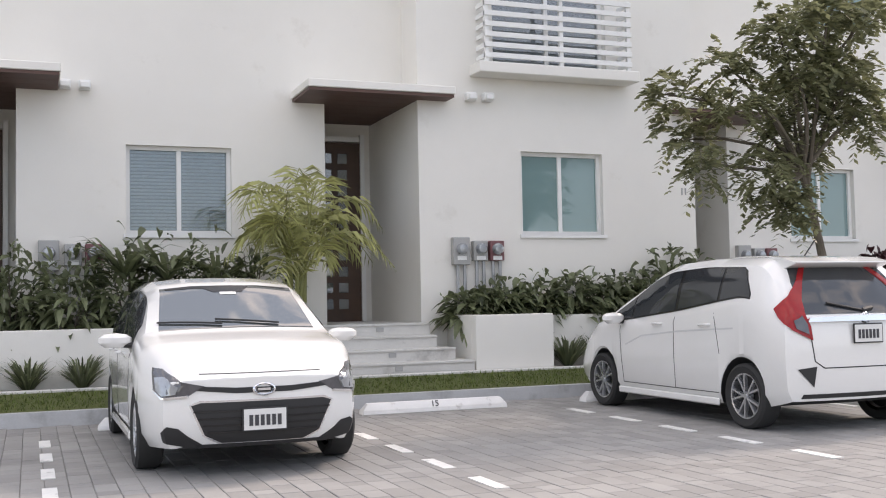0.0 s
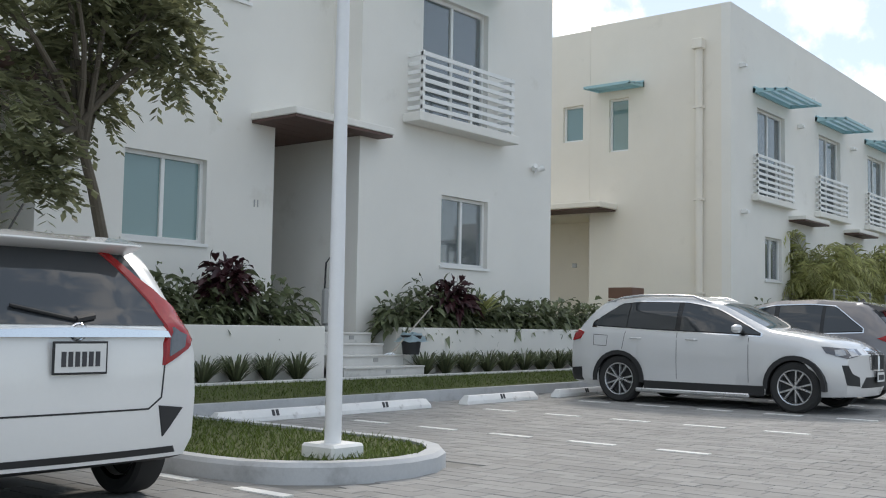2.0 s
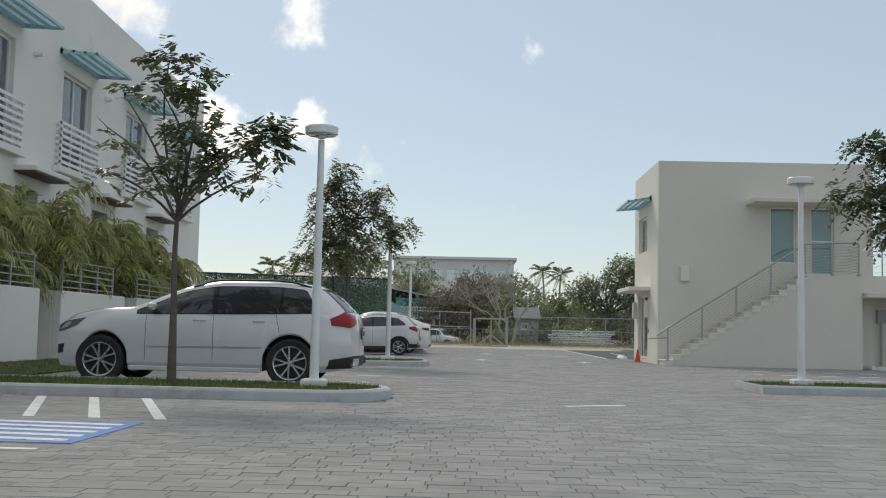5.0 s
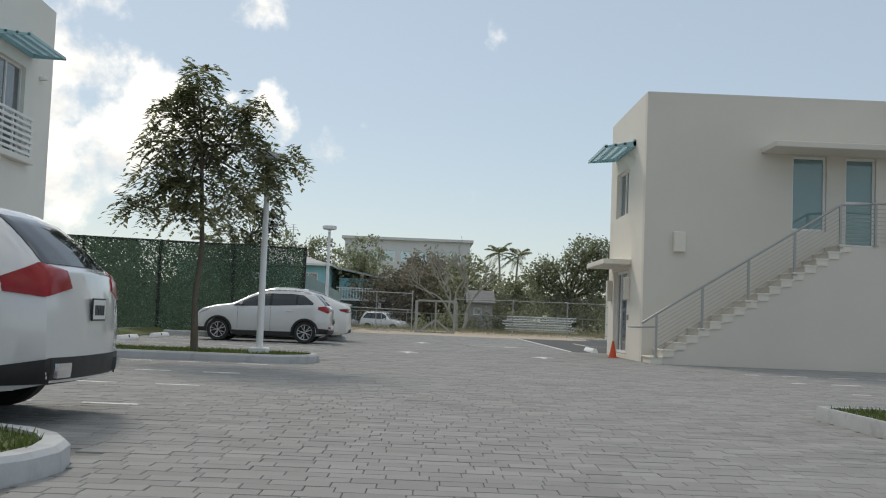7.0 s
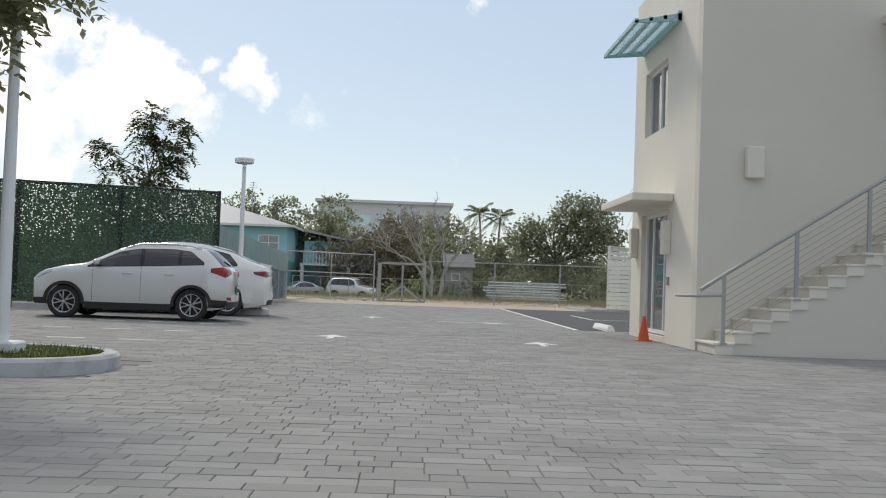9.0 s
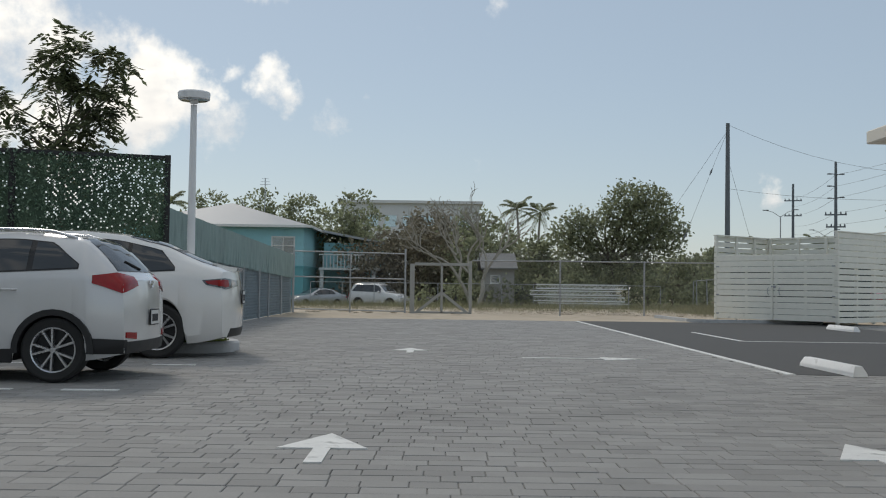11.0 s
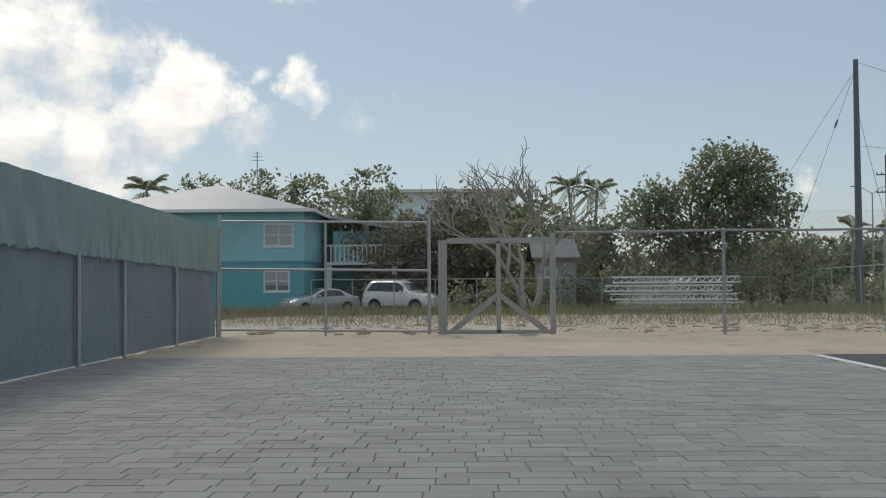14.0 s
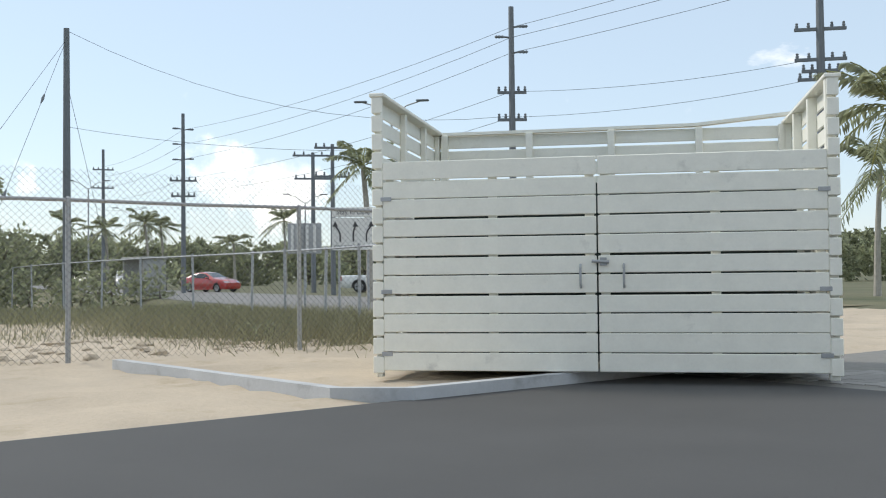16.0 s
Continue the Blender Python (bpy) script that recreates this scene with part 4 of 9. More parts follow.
box(bm, D_X0 + 0.25, 17.4, 0.0, 30.2, 17.58, 4.3)
box(bm, D_X0 + 0.25, 17.4, 4.2, 30.4, 24.0, 4.5)
box(bm, D_X0 + 0.25, 21.3, 0.0, 30.2, 21.5, 4.2)
pieces("side_wall", bm, M_CREAM, second)
bm = bmesh.new()
box(bm, D_X0 + 0.25, D_Y + 0.25, 8.7, D_X1 - 0.25, 24.0, 8.85)
part("roof", bm, M_CONC, second)
window(second, side, 17.85, 18.5, 6.3, 7.32, mullions=(), sill=False)
window(second, side, 16.42, 17.02, 5.9, 7.37, mullions=(), sill=False)
awning(second, side, 15.95, 17.35, 7.62, 0.75, 0.1)
c = new("canopy")
c.parent = second
bm = bmesh.new()
box(bm, 27.55, 16.75, 4.30, 28.498, 21.5, 4.46, 0.02)
part("canopy_slab", bm, M_CREAM, c)
bm = bmesh.new()
box(bm, 27.6, 16.8, 4.26, 28.49, 21.4, 4.297)
part("soffit", bm, M_SOFFIT, c)
bm = bmesh.new()
box(bm, 30.14, 20.2, 0.95, 30.195, 21.15, 3.9)
part("door_leaf", bm, M_WOOD, second)
bm = bmesh.new()
tube(bm, [(28.40, 14.32, 1.0), (28.40, 14.32, 8.35)], 0.10, 12)
box(bm, 28.24, 14.17, 8.35, 28.498, 14.47, 8.62, 0.02)
for z in (2.0, 4.4, 6.8):
    box(bm, 28.30, 14.19, z, 28.498, 14.45, z + 0.05)
part("downpipe", bm, M_CREAM, second)
bm = bmesh.new()
box(bm, 28.42, 18.0, 2.75, 28.498, 18.12, 2.87, 0.01)
part("door_bell", bm, M_METER, second)
window(second, dfront, 30.72, 31.92, 2.45, 3.62, pane=M_GLASS_CLEAR, curtain=True)
for n, b in enumerate(d_bal):
    upper_door(second, dfront, b + 0.30, b + 2.26, 4.66, 7.05, curtain=n % 2 == 0)
    balcony(second, dfront, b, b + 2.56, 4.66, 1.10, 0.14)
    awning(second, dfront, b + 0.0, b + 2.6, 7.42)
    flood_cap(second, b + 3.3, D_Y, 7.0)
    flood_cap(second, b - 0.45 if n else 29.1, D_Y, 7.95, "wall_light")
    if n < 4:
        canopy(second, b + 2.5, b + 4.5, 13.0, D_Y + 0.24, 4.22)
        door = new("door")
        door.parent = second
        bm = bmesh.new()
        box(bm, b + 2.7, 16.12, 0.9, b + 3.7, 16.19, 3.3)
        part("door_leaf", bm, M_WOOD, door)
flood_cap(second, 29.2, D_Y, 4.15, "wall_light")

for k in range(4):
    x0, x1 = ((31.75, 35.26), (36.37, 40.42), (41.39, 45.4), (46.4, 50.4))[k]
    root = thing("garden_wall", (0, 0, 0), "low white stucco garden wall before the apartments", "garden wall", "garden walls before the apartments")
    bm = bmesh.new()
    box(bm, x0, 12.0, 0.1, x1, 12.18, 1.58, 0.012)
    box(bm, x0, 12.18, 0.1, x0 + 0.18, 13.4, 1.58, 0.012)
    box(bm, x1 - 0.18, 12.18, 0.1, x1, 13.4, 1.58, 0.012)
    pieces("wall", bm, M_STUCCO, root)
    fence = thing("garden_railing", (0, 0, 0), "grey metal railing on a garden wall", "railing", "railings before the apartments")
    for j in range(4):
        bm = bmesh.new()
        xx = x0 + 0.2 + 1.05 * j
        box(bm, xx - 0.025, 12.07, 1.58, xx + 0.025, 12.11, 2.24)
        part("post", bm, M_RAIL, fence)
    for j in range(5):
        bm = bmesh.new()
        zz = 1.65 + 0.142 * j
        box(bm, x0 + 0.2, 12.08, zz, x0 + 3.35, 12.10, zz + 0.025)
        part("rail", bm, M_RAIL, fence)
bm = bmesh.new()
box(bm, 31.0, 12.0, -0.02, 52, 13.5, 0.12)
tagged(part("pavement", bm, M_CONC), "pale concrete walk before the apartments", "pavement", kind="structure")

# brown slatted box between the buildings
root = thing("storage_box", (25.9, 15.2, 0.95), "brown slatted wooden storage box by the side wall", "box")
for k in range(4):
    bm = bmesh.new()
    box(bm, 0, -0.33, 0.29 * k, 0.6, 0.33, 0.29 * k + 0.26, 0.01)
    part("slat", bm, M_BROWNBOX, root)

# ---- third building with the outside stair ----
E_X, E_Y, E_TOP = 48.66, -2.55, 6.58
third = thing("stair_building", (0, 0, 0), "cream stucco two-storey building, shade tinted into its outside stair side", "building")
ex, ey = faces_minus_x(E_X), faces_plus_y(E_Y)
# walls turned from the sun carry their shade as a darker stucco colour
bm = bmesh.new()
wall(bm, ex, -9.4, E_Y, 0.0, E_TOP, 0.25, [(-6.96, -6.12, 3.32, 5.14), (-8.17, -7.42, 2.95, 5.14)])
part("stair_wall", bm, M_CREAM_SHADE, third)
bm = bmesh.new()
wall(bm, ey, E_X + 0.25, 53.5, 0.0, E_TOP, 0.25, [(50.62, 52.62, 0.1, 2.32), (50.86, 52.6, 3.80, 5.03)])
wall(bm, faces_minus_x(53.25), -9.4, E_Y - 0.25, 0.0, E_TOP, 0.25)
wall(bm, faces_plus_y(-9.15), E_X + 0.25, 53.25, 0.0, E_TOP, 0.25)
pieces("wall", bm, M_CREAM, third)
bm = bmesh.new()
box(bm, E_X + 0.25, -9.4, E_TOP - 0.4, 53.25, E_Y - 0.25, E_TOP - 0.25)
part("roof", bm, M_CONC, third)
bm = bmesh.new()
box(bm, E_X + 0.25, -9.15, 2.75, 53.25, E_Y - 0.25, 2.93)
part("upper_floor", bm, M_CONC, third)
window(third, ex, -6.96, -6.12, 3.32, 5.14, mullions=(), pane=M_GLASS, sill=False)
window(third, ex, -8.17, -7.42, 2.97, 5.14, mullions=(), rails=(0.5,), pane=M_GLASS, sill=False)
window(third, ey, 50.62, 52.62, 0.12, 2.32, mullions=(0.28, 0.72), pane=M_GLASS_CLEAR, sill=False, fr=0.07)
window(third, ey, 50.86, 52.6, 3.80, 5.03, mullions=(0.5,), pane=M_GLASS_CLEAR, sill=False)
awning(third, ey, 50.0, 52.85, 5.48, 0.72, 0.12)
for name, args, m in (("door_canopy", (50.2, -2.548, 2.42, 53.1, -1.84, 2.55), M_CREAM), ("landing_canopy", (47.55, -8.6, 5.17, 48.658, -5.35, 5.31), M_CREAM_SHADE), ("side_canopy", (47.45, -13.5, 2.24, 49.2, -8.75, 2.40), M_CREAM_SHADE)):
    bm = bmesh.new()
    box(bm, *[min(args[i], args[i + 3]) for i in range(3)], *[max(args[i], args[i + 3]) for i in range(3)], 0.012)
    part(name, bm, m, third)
for x0, y0, z0, x1, y1, z1 in ((48.53, -3.53, 2.68, 48.66, -3.25, 3.17), (50.32, -2.55, 1.52, 50.54, -2.41, 2.10), (52.9, -2.55, 1.52, 53.12, -2.41, 2.10)):
    bm = bmesh.new()
    box(bm, x0, y0, z0, x1, y1, z1, 0.015)
    part("wall_light", bm, M_CREAM, third, "boxy up-down wall light")
bm = bmesh.new()
box(bm, 50.38, -2.55, 1.0, 50.46, -2.51, 1.14, 0.006)
part("key_panel", bm, M_METER, third)
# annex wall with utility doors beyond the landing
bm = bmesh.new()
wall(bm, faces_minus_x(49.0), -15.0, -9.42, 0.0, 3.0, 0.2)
part("annex_wall", bm, M_CREAM_SHADE, third)
for y0 in (-10.3, -11.25):
    bm = bmesh.new()
    box(bm, 48.95, y0 - 0.9, 0.05, 48.998, y0, 2.15, 0.01)
    part("utility_door", bm, M_CREAM, third)
    bm = bmesh.new()
    for k in range(6):
        box(bm, 48.93, y0 - 0.65, 0.35 + 0.07 * k, 48.948, y0 - 0.3, 0.40 + 0.07 * k)
    part("louvre", bm, M_RAIL, third)

# outside stair: solid under the treads, landing, posts, cable rails
stair = thing("outside_stair", (0, 0, 0), "outside concrete stair with grey cable railing and landing", "stairs")
N_STEP, Y0, RISE, RUN = 17, -2.56, 2.94 / 17, 0.272
bm = bmesh.new()
prof = [(Y0 - 0.02, 0.0)]
for k in range(N_STEP):
    prof += [(Y0 - RUN * k - 0.02, RISE * (k + 1) - 0.035), (Y0 - RUN * (k + 1) - 0.02, RISE * (k + 1) - 0.035)]
prof += [(-8.7, 2.94 - 0.035), (-8.7, 0.0)]
lo, hi = [bm.verts.new((47.70, y, z)) for y, z in prof], [bm.verts.new((48.655, y, z)) for y, z in prof]
for i in range(len(prof)):
    j = (i + 1) % len(prof)
    bm.faces.new((lo[i], lo[j], hi[j], hi[i]))
for side_v in (lo, hi):
    top = side_v
    # close the flank in upright strips
    base = {}
    for k in range(N_STEP):
        a, b = top[1 + 2 * k], top[2 + 2 * k]
        x = a.co.x
        for v in (a, b):
            key = round(v.co.y, 4)
            if key not in base:
                base[key] = bm.verts.new((x, v.co.y, 0.0))
        bm.faces.new((a, b, base[round(b.co.y, 4)], base[round(a.co.y, 4)]))
    last = top[2 * N_STEP]
    bm.faces.new((last, top[-2], top[-1], base[round(last.co.y, 4)]))
part("flank", bm, M_CREAM_SHADE, stair)
for k in range(N_STEP):
    bm = bmesh.new()
    y = Y0 - RUN * k
    box(bm, 47.66, y - RUN - 0.03, RISE * (k + 1) - 0.035, 48.65, y + 0.01, RISE * (k + 1), 0.005)
    part("tread", bm, M_CREAM, stair)
    bm = bmesh.new()
    box(bm, 47.672, y - RUN, RISE * k + 0.0, 47.698, y - 0.02, RISE * (k + 1) - 0.037)
    part("riser_cheek", bm, M_CREAM, stair)
rail = thing("stair_railing", (0, 0, 0), "grey metal stair railing with tensioned cables", "railing")
post_y = [-2.69, -3.75, -4.81, -5.88, -6.94, -7.77, -8.60]


def stair_z(y):
    return min(2.94, max(0.0, (Y0 - y) / RUN * RISE + RISE * 0.5)) if y < -2.66 else 0.17


for y in post_y:
    bm = bmesh.new()
    z = stair_z(y)
    box(bm, 47.68, y - 0.025, z - 0.02, 47.73, y + 0.025, z + 0.98)
    box(bm, 47.65, y - 0.05, z - 0.02, 47.76, y + 0.05, z + 0.01)
    part("post", bm, M_RAIL, rail)
for k in range(9):
    bm = bmesh.new()
    tube(bm, [(47.705, y, stair_z(y) + 0.10 + 0.095 * k) for y in post_y], 0.006, 6)
    part("cable", bm, M_RAIL, rail)
bm = bmesh.new()
pts = [(47.705, y, stair_z(y) + 0.99) for y in post_y]
tube(bm, [(47.705, -2.35, 0.93), *pts], 0.028, 10)
part("handrail", bm, M_RAIL, rail)
bm = bmesh.new()
tube(bm, [(47.705, -2.70, 0.86), (47.705, -2.30, 0.84), (47.9, -2.2, 0.84), (48.5, -2.2, 0.84)], 0.022, 10)
part("handrail", bm, M_RAIL, rail)
bm = bmesh.new()
for k in range(10):
    tube(bm, [(47.71, -8.6, 3.04 + 0.095 * k), (48.62, -8.6, 3.04 + 0.095 * k)], 0.008, 6)
part("cable", bm, M_RAIL, rail)

root = thing("utility_meter", (48.9, -9.75, 1.9), "grey utility meter box with conduit on the annex wall", "utility meter")
bm = bmesh.new()
box(bm, -0.02, -0.14, -0.42, 0.1, 0.14, 0.0, 0.01)
part("case", bm, M_METER, root)
bm = bmesh.new()
tube(bm, [(0.03, 0.0, -0.42), (0.03, 0.0, -1.88)], 0.03, 8)
part("conduit", bm, M_METER, root)

root = thing("traffic_cone", (51.1, -2.30, 0.0), "small orange plastic traffic cone standing by the glass door", "traffic cone")
bm = bmesh.new()
lathe(bm, [(0.0, 0.02), (0.105, 0.02), (0.10, 0.04), (0.028, 0.42), (0.018, 0.44), (0.0, 0.44)], 20)
part("body", bm, M_CONE, root)
bm = bmesh.new()
box(bm, -0.135, -0.135, 0.0, 0.135, 0.135, 0.025, 0.008)
part("base", bm, M_CONE, root)

# ---- lamp posts ----
def lamp_post(x, y, z=0.12, lean=0.0, up=0.0):
    root = thing("lamp_post", (x, y, z), "slim white lamp post with a flat round head", "lamp post", "lamp posts of the car park")
    bm = bmesh.new()
    box(bm, -0.17, -0.17, -0.12, 0.17, 0.17, 0.10, 0.02)
    part("base", bm, M_STOP, root)
    bm = bmesh.new()
    tube(bm, [(0, 0, 0.1), (0, 0, 1.8), (lean, 0, 3.44 + up)], [0.065, 0.056, 0.044], 14)
    part("pole", bm, M_POLE, root)
    bm = bmesh.new()
    lathe(bm, [(0.0, 3.46), (0.055, 3.46), (0.065, 3.505), (0.215, 3.512), (0.228, 3.522), (0.235, 3.610), (0.222, 3.628), (0.0, 3.640)], 28, Matrix.Translation((0, 0, up)))
    part("head", bm, M_POLE, root)
    bm = bmesh.new()
    lathe(bm, [(0.08, 3.502), (0.20, 3.508), (0.20, 3.502), (0.08, 3.496)], 24, Matrix.Translation((0, 0, up)))
    part("lens", bm, M_LAMP_CLEAR, root)


for x, y in ((8.92, 8.12), (29.19, 5.62), (42.42, 5.62), (58.1, 5.95), (33.16, -2.30)):
    lamp_post(x, y, up=1.0 if x < 20 else 0.0)
island("planted_island", 32.3, 34.0, -9.0, -1.4, 15, "grassed kerbed island opposite the apartments")


# ---- chain-link fence along the vacant lot ----
FX = 78.87


def mesh_net(name, parent, x, y0, y1, z0, z1, pitch=0.0425, wire=0.0022, label=""):
    """Woven wire: upright zigzag wires, each a thin three-sided rod."""
    verts, faces = [], []
    n = int(abs(y1 - y0) / pitch)
    rows = int((z1 - z0) / (pitch * 0.95))
    dz = (z1 - z0) / rows
    for i in range(n):
        ya = y0 + (y1 - y0) * (i + 0.5) / n
        base = len(verts)
        for j in range(rows + 1):
            yy = ya + (pitch * 0.5 if (i + j) % 2 else -pitch * 0.5) * 0.98
            z = z0 + dz * j
            verts += [(x - wire, yy, z), (x + wire, yy - wire, z), (x + wire, yy + wire, z)]
        for j in range(rows):
            a = base + 3 * j
            for k in range(3):
                faces.append((a + k, a + (k + 1) % 3, a + 3 + (k + 1) % 3, a + 3 + k))
    return raw(name, verts, faces, M_WIRE, parent, label)


fence = thing("chain_link_fence", (0, 0, 0), "galvanised chain-link fence on steel posts along the lot", "fence")
posts = [(-1.88, 1.87), (-4.76, 1.87), (-7.80, 1.88), (-10.9, 1.88), (-14.0, 1.88)]
for y, z in posts:
    bm = bmesh.new()
    tube(bm, [(FX, y, -0.1), (FX, y, z)], 0.03, 10)
    part("post", bm, M_STEEL, fence)
    bm = bmesh.new()
    lathe(bm, [(0.036, -0.03), (0.036, 0.02), (0.0, 0.045)], 10, Matrix.Translation((FX, y, z)))
    part("post_cap", bm, M_STEEL, fence)
for (ya, za), (yb, zb) in zip([(1.13, 1.85), *posts], posts):
    bm = bmesh.new()
    tube(bm, [(FX, ya, za), (FX, (ya + yb) / 2, (za + zb) / 2 - 0.01), (FX, yb, zb)], 0.022, 8)
    part("top_rail", bm, M_STEEL, fence)
tagged(mesh_net("netting", fence, FX - 0.03, 1.1, -14.0, 0.03, 2.22), kind="stuff")
fence2 = thing("chain_link_fence", (0, 0, 0), "tall chain-link panel with a middle rail beside the gate", "fence")
for y in (7.23, 5.3, 3.42):
    bm = bmesh.new()
    tube(bm, [(FX, y, -0.1), (FX, y, 2.22 if y != 5.3 else 2.05)], 0.032 if y != 5.3 else 0.024, 10)
    part("post", bm, M_STEEL, fence2)
for z in (0.08, 1.18, 2.05):
    bm = bmesh.new()
    tube(bm, [(FX, 7.23, z + 0.05), (FX, 3.42, z)], 0.022, 8)
    part("rail", bm, M_STEEL, fence2)
tagged(mesh_net("netting", fence2, FX + 0.03, 3.44, 7.2, 0.10, 2.05), kind="stuff")
gate = thing("timber_gate", (0, 0, 0), "weathered grey timber gate with diagonal braces", "gate")
for name, y0, y1, z0, z1 in (("gate_post", 3.10, 3.26, -0.1, 1.72), ("gate_post", 1.14, 1.24, -0.1, 1.84), ("upright", 2.13, 2.21, 0.05, 1.70), ("top_bar", 1.24, 3.10, 1.66, 1.76), ("bottom_bar", 1.24, 3.10, 0.03, 0.10)):
    bm = bmesh.new()
    box(bm, FX - 0.05, y0, z0, FX + 0.05, y1, z1, 0.006)
    part(name, bm, M_GREY_WALL, gate)
for y0, y1 in ((3.06, 2.2), (1.27, 2.14)):
    bm = bmesh.new()
    prism(bm, [(y0, 0.10), (y0 - (0.10 if y0 > y1 else -0.10), 0.05), (y1, 0.66), (y1, 0.78)], 'x', FX - 0.03, FX + 0.02)
    part("brace", bm, M_GREY_WALL, gate)

# ---- screened fence and artificial hedge panel ----
GY = 7.30
screen = thing("screened_fence", (0, 0, 0), "chain-link fence covered with dark green screen and tarp", "fence")
gx = [61.2, 62.9, 64.6, 66.2, 67.85, 69.5, 71.95, 73.6, 76.1, 78.8]


def screen_top(x):
    return 2.34 - (x - 61.0) * 0.021


for x in gx:
    bm = bmesh.new()
    tube(bm, [(x, GY - 0.05, -0.05), (x, GY - 0.05, screen_top(x) - 0.75)], 0.028, 10)
    part("post", bm, M_STEEL, screen)
rng = random.Random(5)
for a, b in zip(gx, gx[1:]):
    n, verts, faces = 14, [], []
    for d in (0.0, 0.012):
        for k in range(n + 1):
            x = a + (b - a) * k / n
            for z in (0.02, 0.5, 1.0, screen_top(x) - 0.72):
                verts.append((x, GY + d + 0.012 * math.sin(k * 1.3 + z * 3) + rng.uniform(-0.004, 0.004), z))
    m = (n + 1) * 4
    for d in (0, m):
        for k in range(n):
            for j in range(3):
                p = d + k * 4 + j
                faces.append((p, p + 4, p + 5, p + 1))
    raw("screen_panel", verts, faces, M_SCREEN, screen, smooth=True)
    n, verts, faces = 44, [], []
    for d in (0.0, 0.015):
        for k in range(n + 1):
            x = a - 0.06 + (b - a + 0.12) * k / n
            crumple = rng.uniform(-0.010, 0.010)
            for j in range(6):
                z = screen_top(x) - 0.80 * (1 - j / 5) + (rng.uniform(-0.02, 0.02) if j == 0 else 0)
                verts.append((x + 0.04 * (1 - j / 5) * math.sin(k), GY - 0.07 + d + (crumple + 0.030 * math.sin(7 * x + 1.1 * j + 2 * math.sin(1.7 * x)) * (0.4 + 0.6 * math.sin(0.9 * x + 1) ** 2) + 0.014 * math.sin(23 * x + 0.8 * j)) * (1 - 0.6 * j / 5), z))
    m = (n + 1) * 6
    for d in (0, m):
        for k in range(n):
            for j in range(5):
                p = d + k * 6 + j
                faces.append((p, p + 6, p + 7, p + 1))
    raw("tarp_panel", verts, faces, M_TARP, screen, "folded green tarp strip", smooth=True)
verts, faces = [], []
for k in range(180):
    x = 61.4 + 0.095 * k
    for s in (1, -1):
        z0, z1 = 0.05, screen_top(x) - 0.75
        dx = s * (z1 - z0) * 0.6
        i = len(verts)
        if 61.2 < x + dx < 78.8:
            verts += [(x, GY - 0.045, z0), (x + 0.004, GY - 0.045, z0), (x + dx + 0.004, GY - 0.045, z1), (x + dx, GY - 0.045, z1), (x + 0.003, GY - 0.04, z0), (x + dx + 0.003, GY - 0.04, z1)]
            faces += [(i, i + 1, i + 2, i + 3), (i + 1, i + 4, i + 5, i + 2), (i + 4, i, i + 3, i + 5)]
tagged(raw("netting", verts, faces, M_STEEL, screen), kind="stuff")

hedge = thing("hedge_screen", (61.0, 7.05, 0), "tall artificial green leaf screen on a dark frame", "screen", rz=17)
HZ, HL = 3.12, 12.5
for k in range(6):
    bm = bmesh.new()
    box(bm, 0.0, 2.5 * k - 0.05, -0.05, 0.1, 2.5 * k + 0.05, HZ + 0.05)
    part("frame_post", bm, M_DARK, hedge)
bm = bmesh.new()
box(bm, 0.02, 0.0, HZ - 0.03, 0.08, HL, HZ + 0.04)
part("frame_rail", bm, M_DARK, hedge)
# a net of small tied squares, some of them open to the sky behind
rng = random.Random(44)
cell, verts, faces = 0.026, [], []
for a in range(int(HL / cell)):
    for c in range(int(HZ / cell)):
        if (a + c) % 2 and rng.random() < 0.30 * min(1.0, max(0.0, 2.4 * (c * cell / HZ - 0.45))) * (0.25 + 0.75 * (math.sin(1.7 * a * cell) > -0.2)):
            continue
        b = len(verts)
        y, z = a * cell, c * cell
        verts += [(0.05, y, z), (0.05, y + cell, z), (0.05, y + cell, z + cell), (0.05, y, z + cell)]
        faces.append((b, b + 1, b + 2, b + 3))
raw("backing", verts, faces, M_HEDGE_BACK, hedge)


def leaf_cards(roots, normals, size, seed, aspect=0.55, droop=0.0, jitter=0.6):
    """Small folded leaves: each two quads with a crease. Returns vertices and faces."""
    rng = np.random.default_rng(seed)
    n = len(roots)
    d = np.asarray(normals, float) + rng.normal(0, jitter, (n, 3))
    d[:, 2] -= droop
    d /= np.linalg.norm(d, axis=1, keepdims=True) + 1e-9
    s = np.cross(d, rng.normal(0, 1, (n, 3)))
    s /= np.linalg.norm(s, axis=1, keepdims=True) + 1e-9
    up = np.cross(s, d)
    L = size * (0.6 + 0.8 * rng.random(n))[:, None]
    W = L * aspect * 0.5
    p = np.asarray(roots, float)
    v = np.empty((n, 6, 3))
    v[:, 0] = p
    v[:, 1] = p + d * L * 0.45 + s * W + up * W * 0.25
    v[:, 2] = p + d * L
    v[:, 3] = p + d * L * 0.45 - s * W + up * W * 0.25
    v[:, 4] = p + d * L * 0.5
    v[:, 5] = p + d * L * 0.5
    verts = v[:, :5].reshape(-1, 3)
    b = np.arange(n)[:, None] * 5
    faces = np.concatenate([b + [0, 1, 4], b + [1, 2, 4], b + [2, 3, 4], b + [3, 0, 4]]).tolist()
    return verts.tolist(), faces


rng_np = np.random.default_rng(9)
c = 30000
roots = np.stack([0.03 - 0.05 * rng_np.random(c), HL * rng_np.random(c), HZ * rng_np.random(c)], 1)
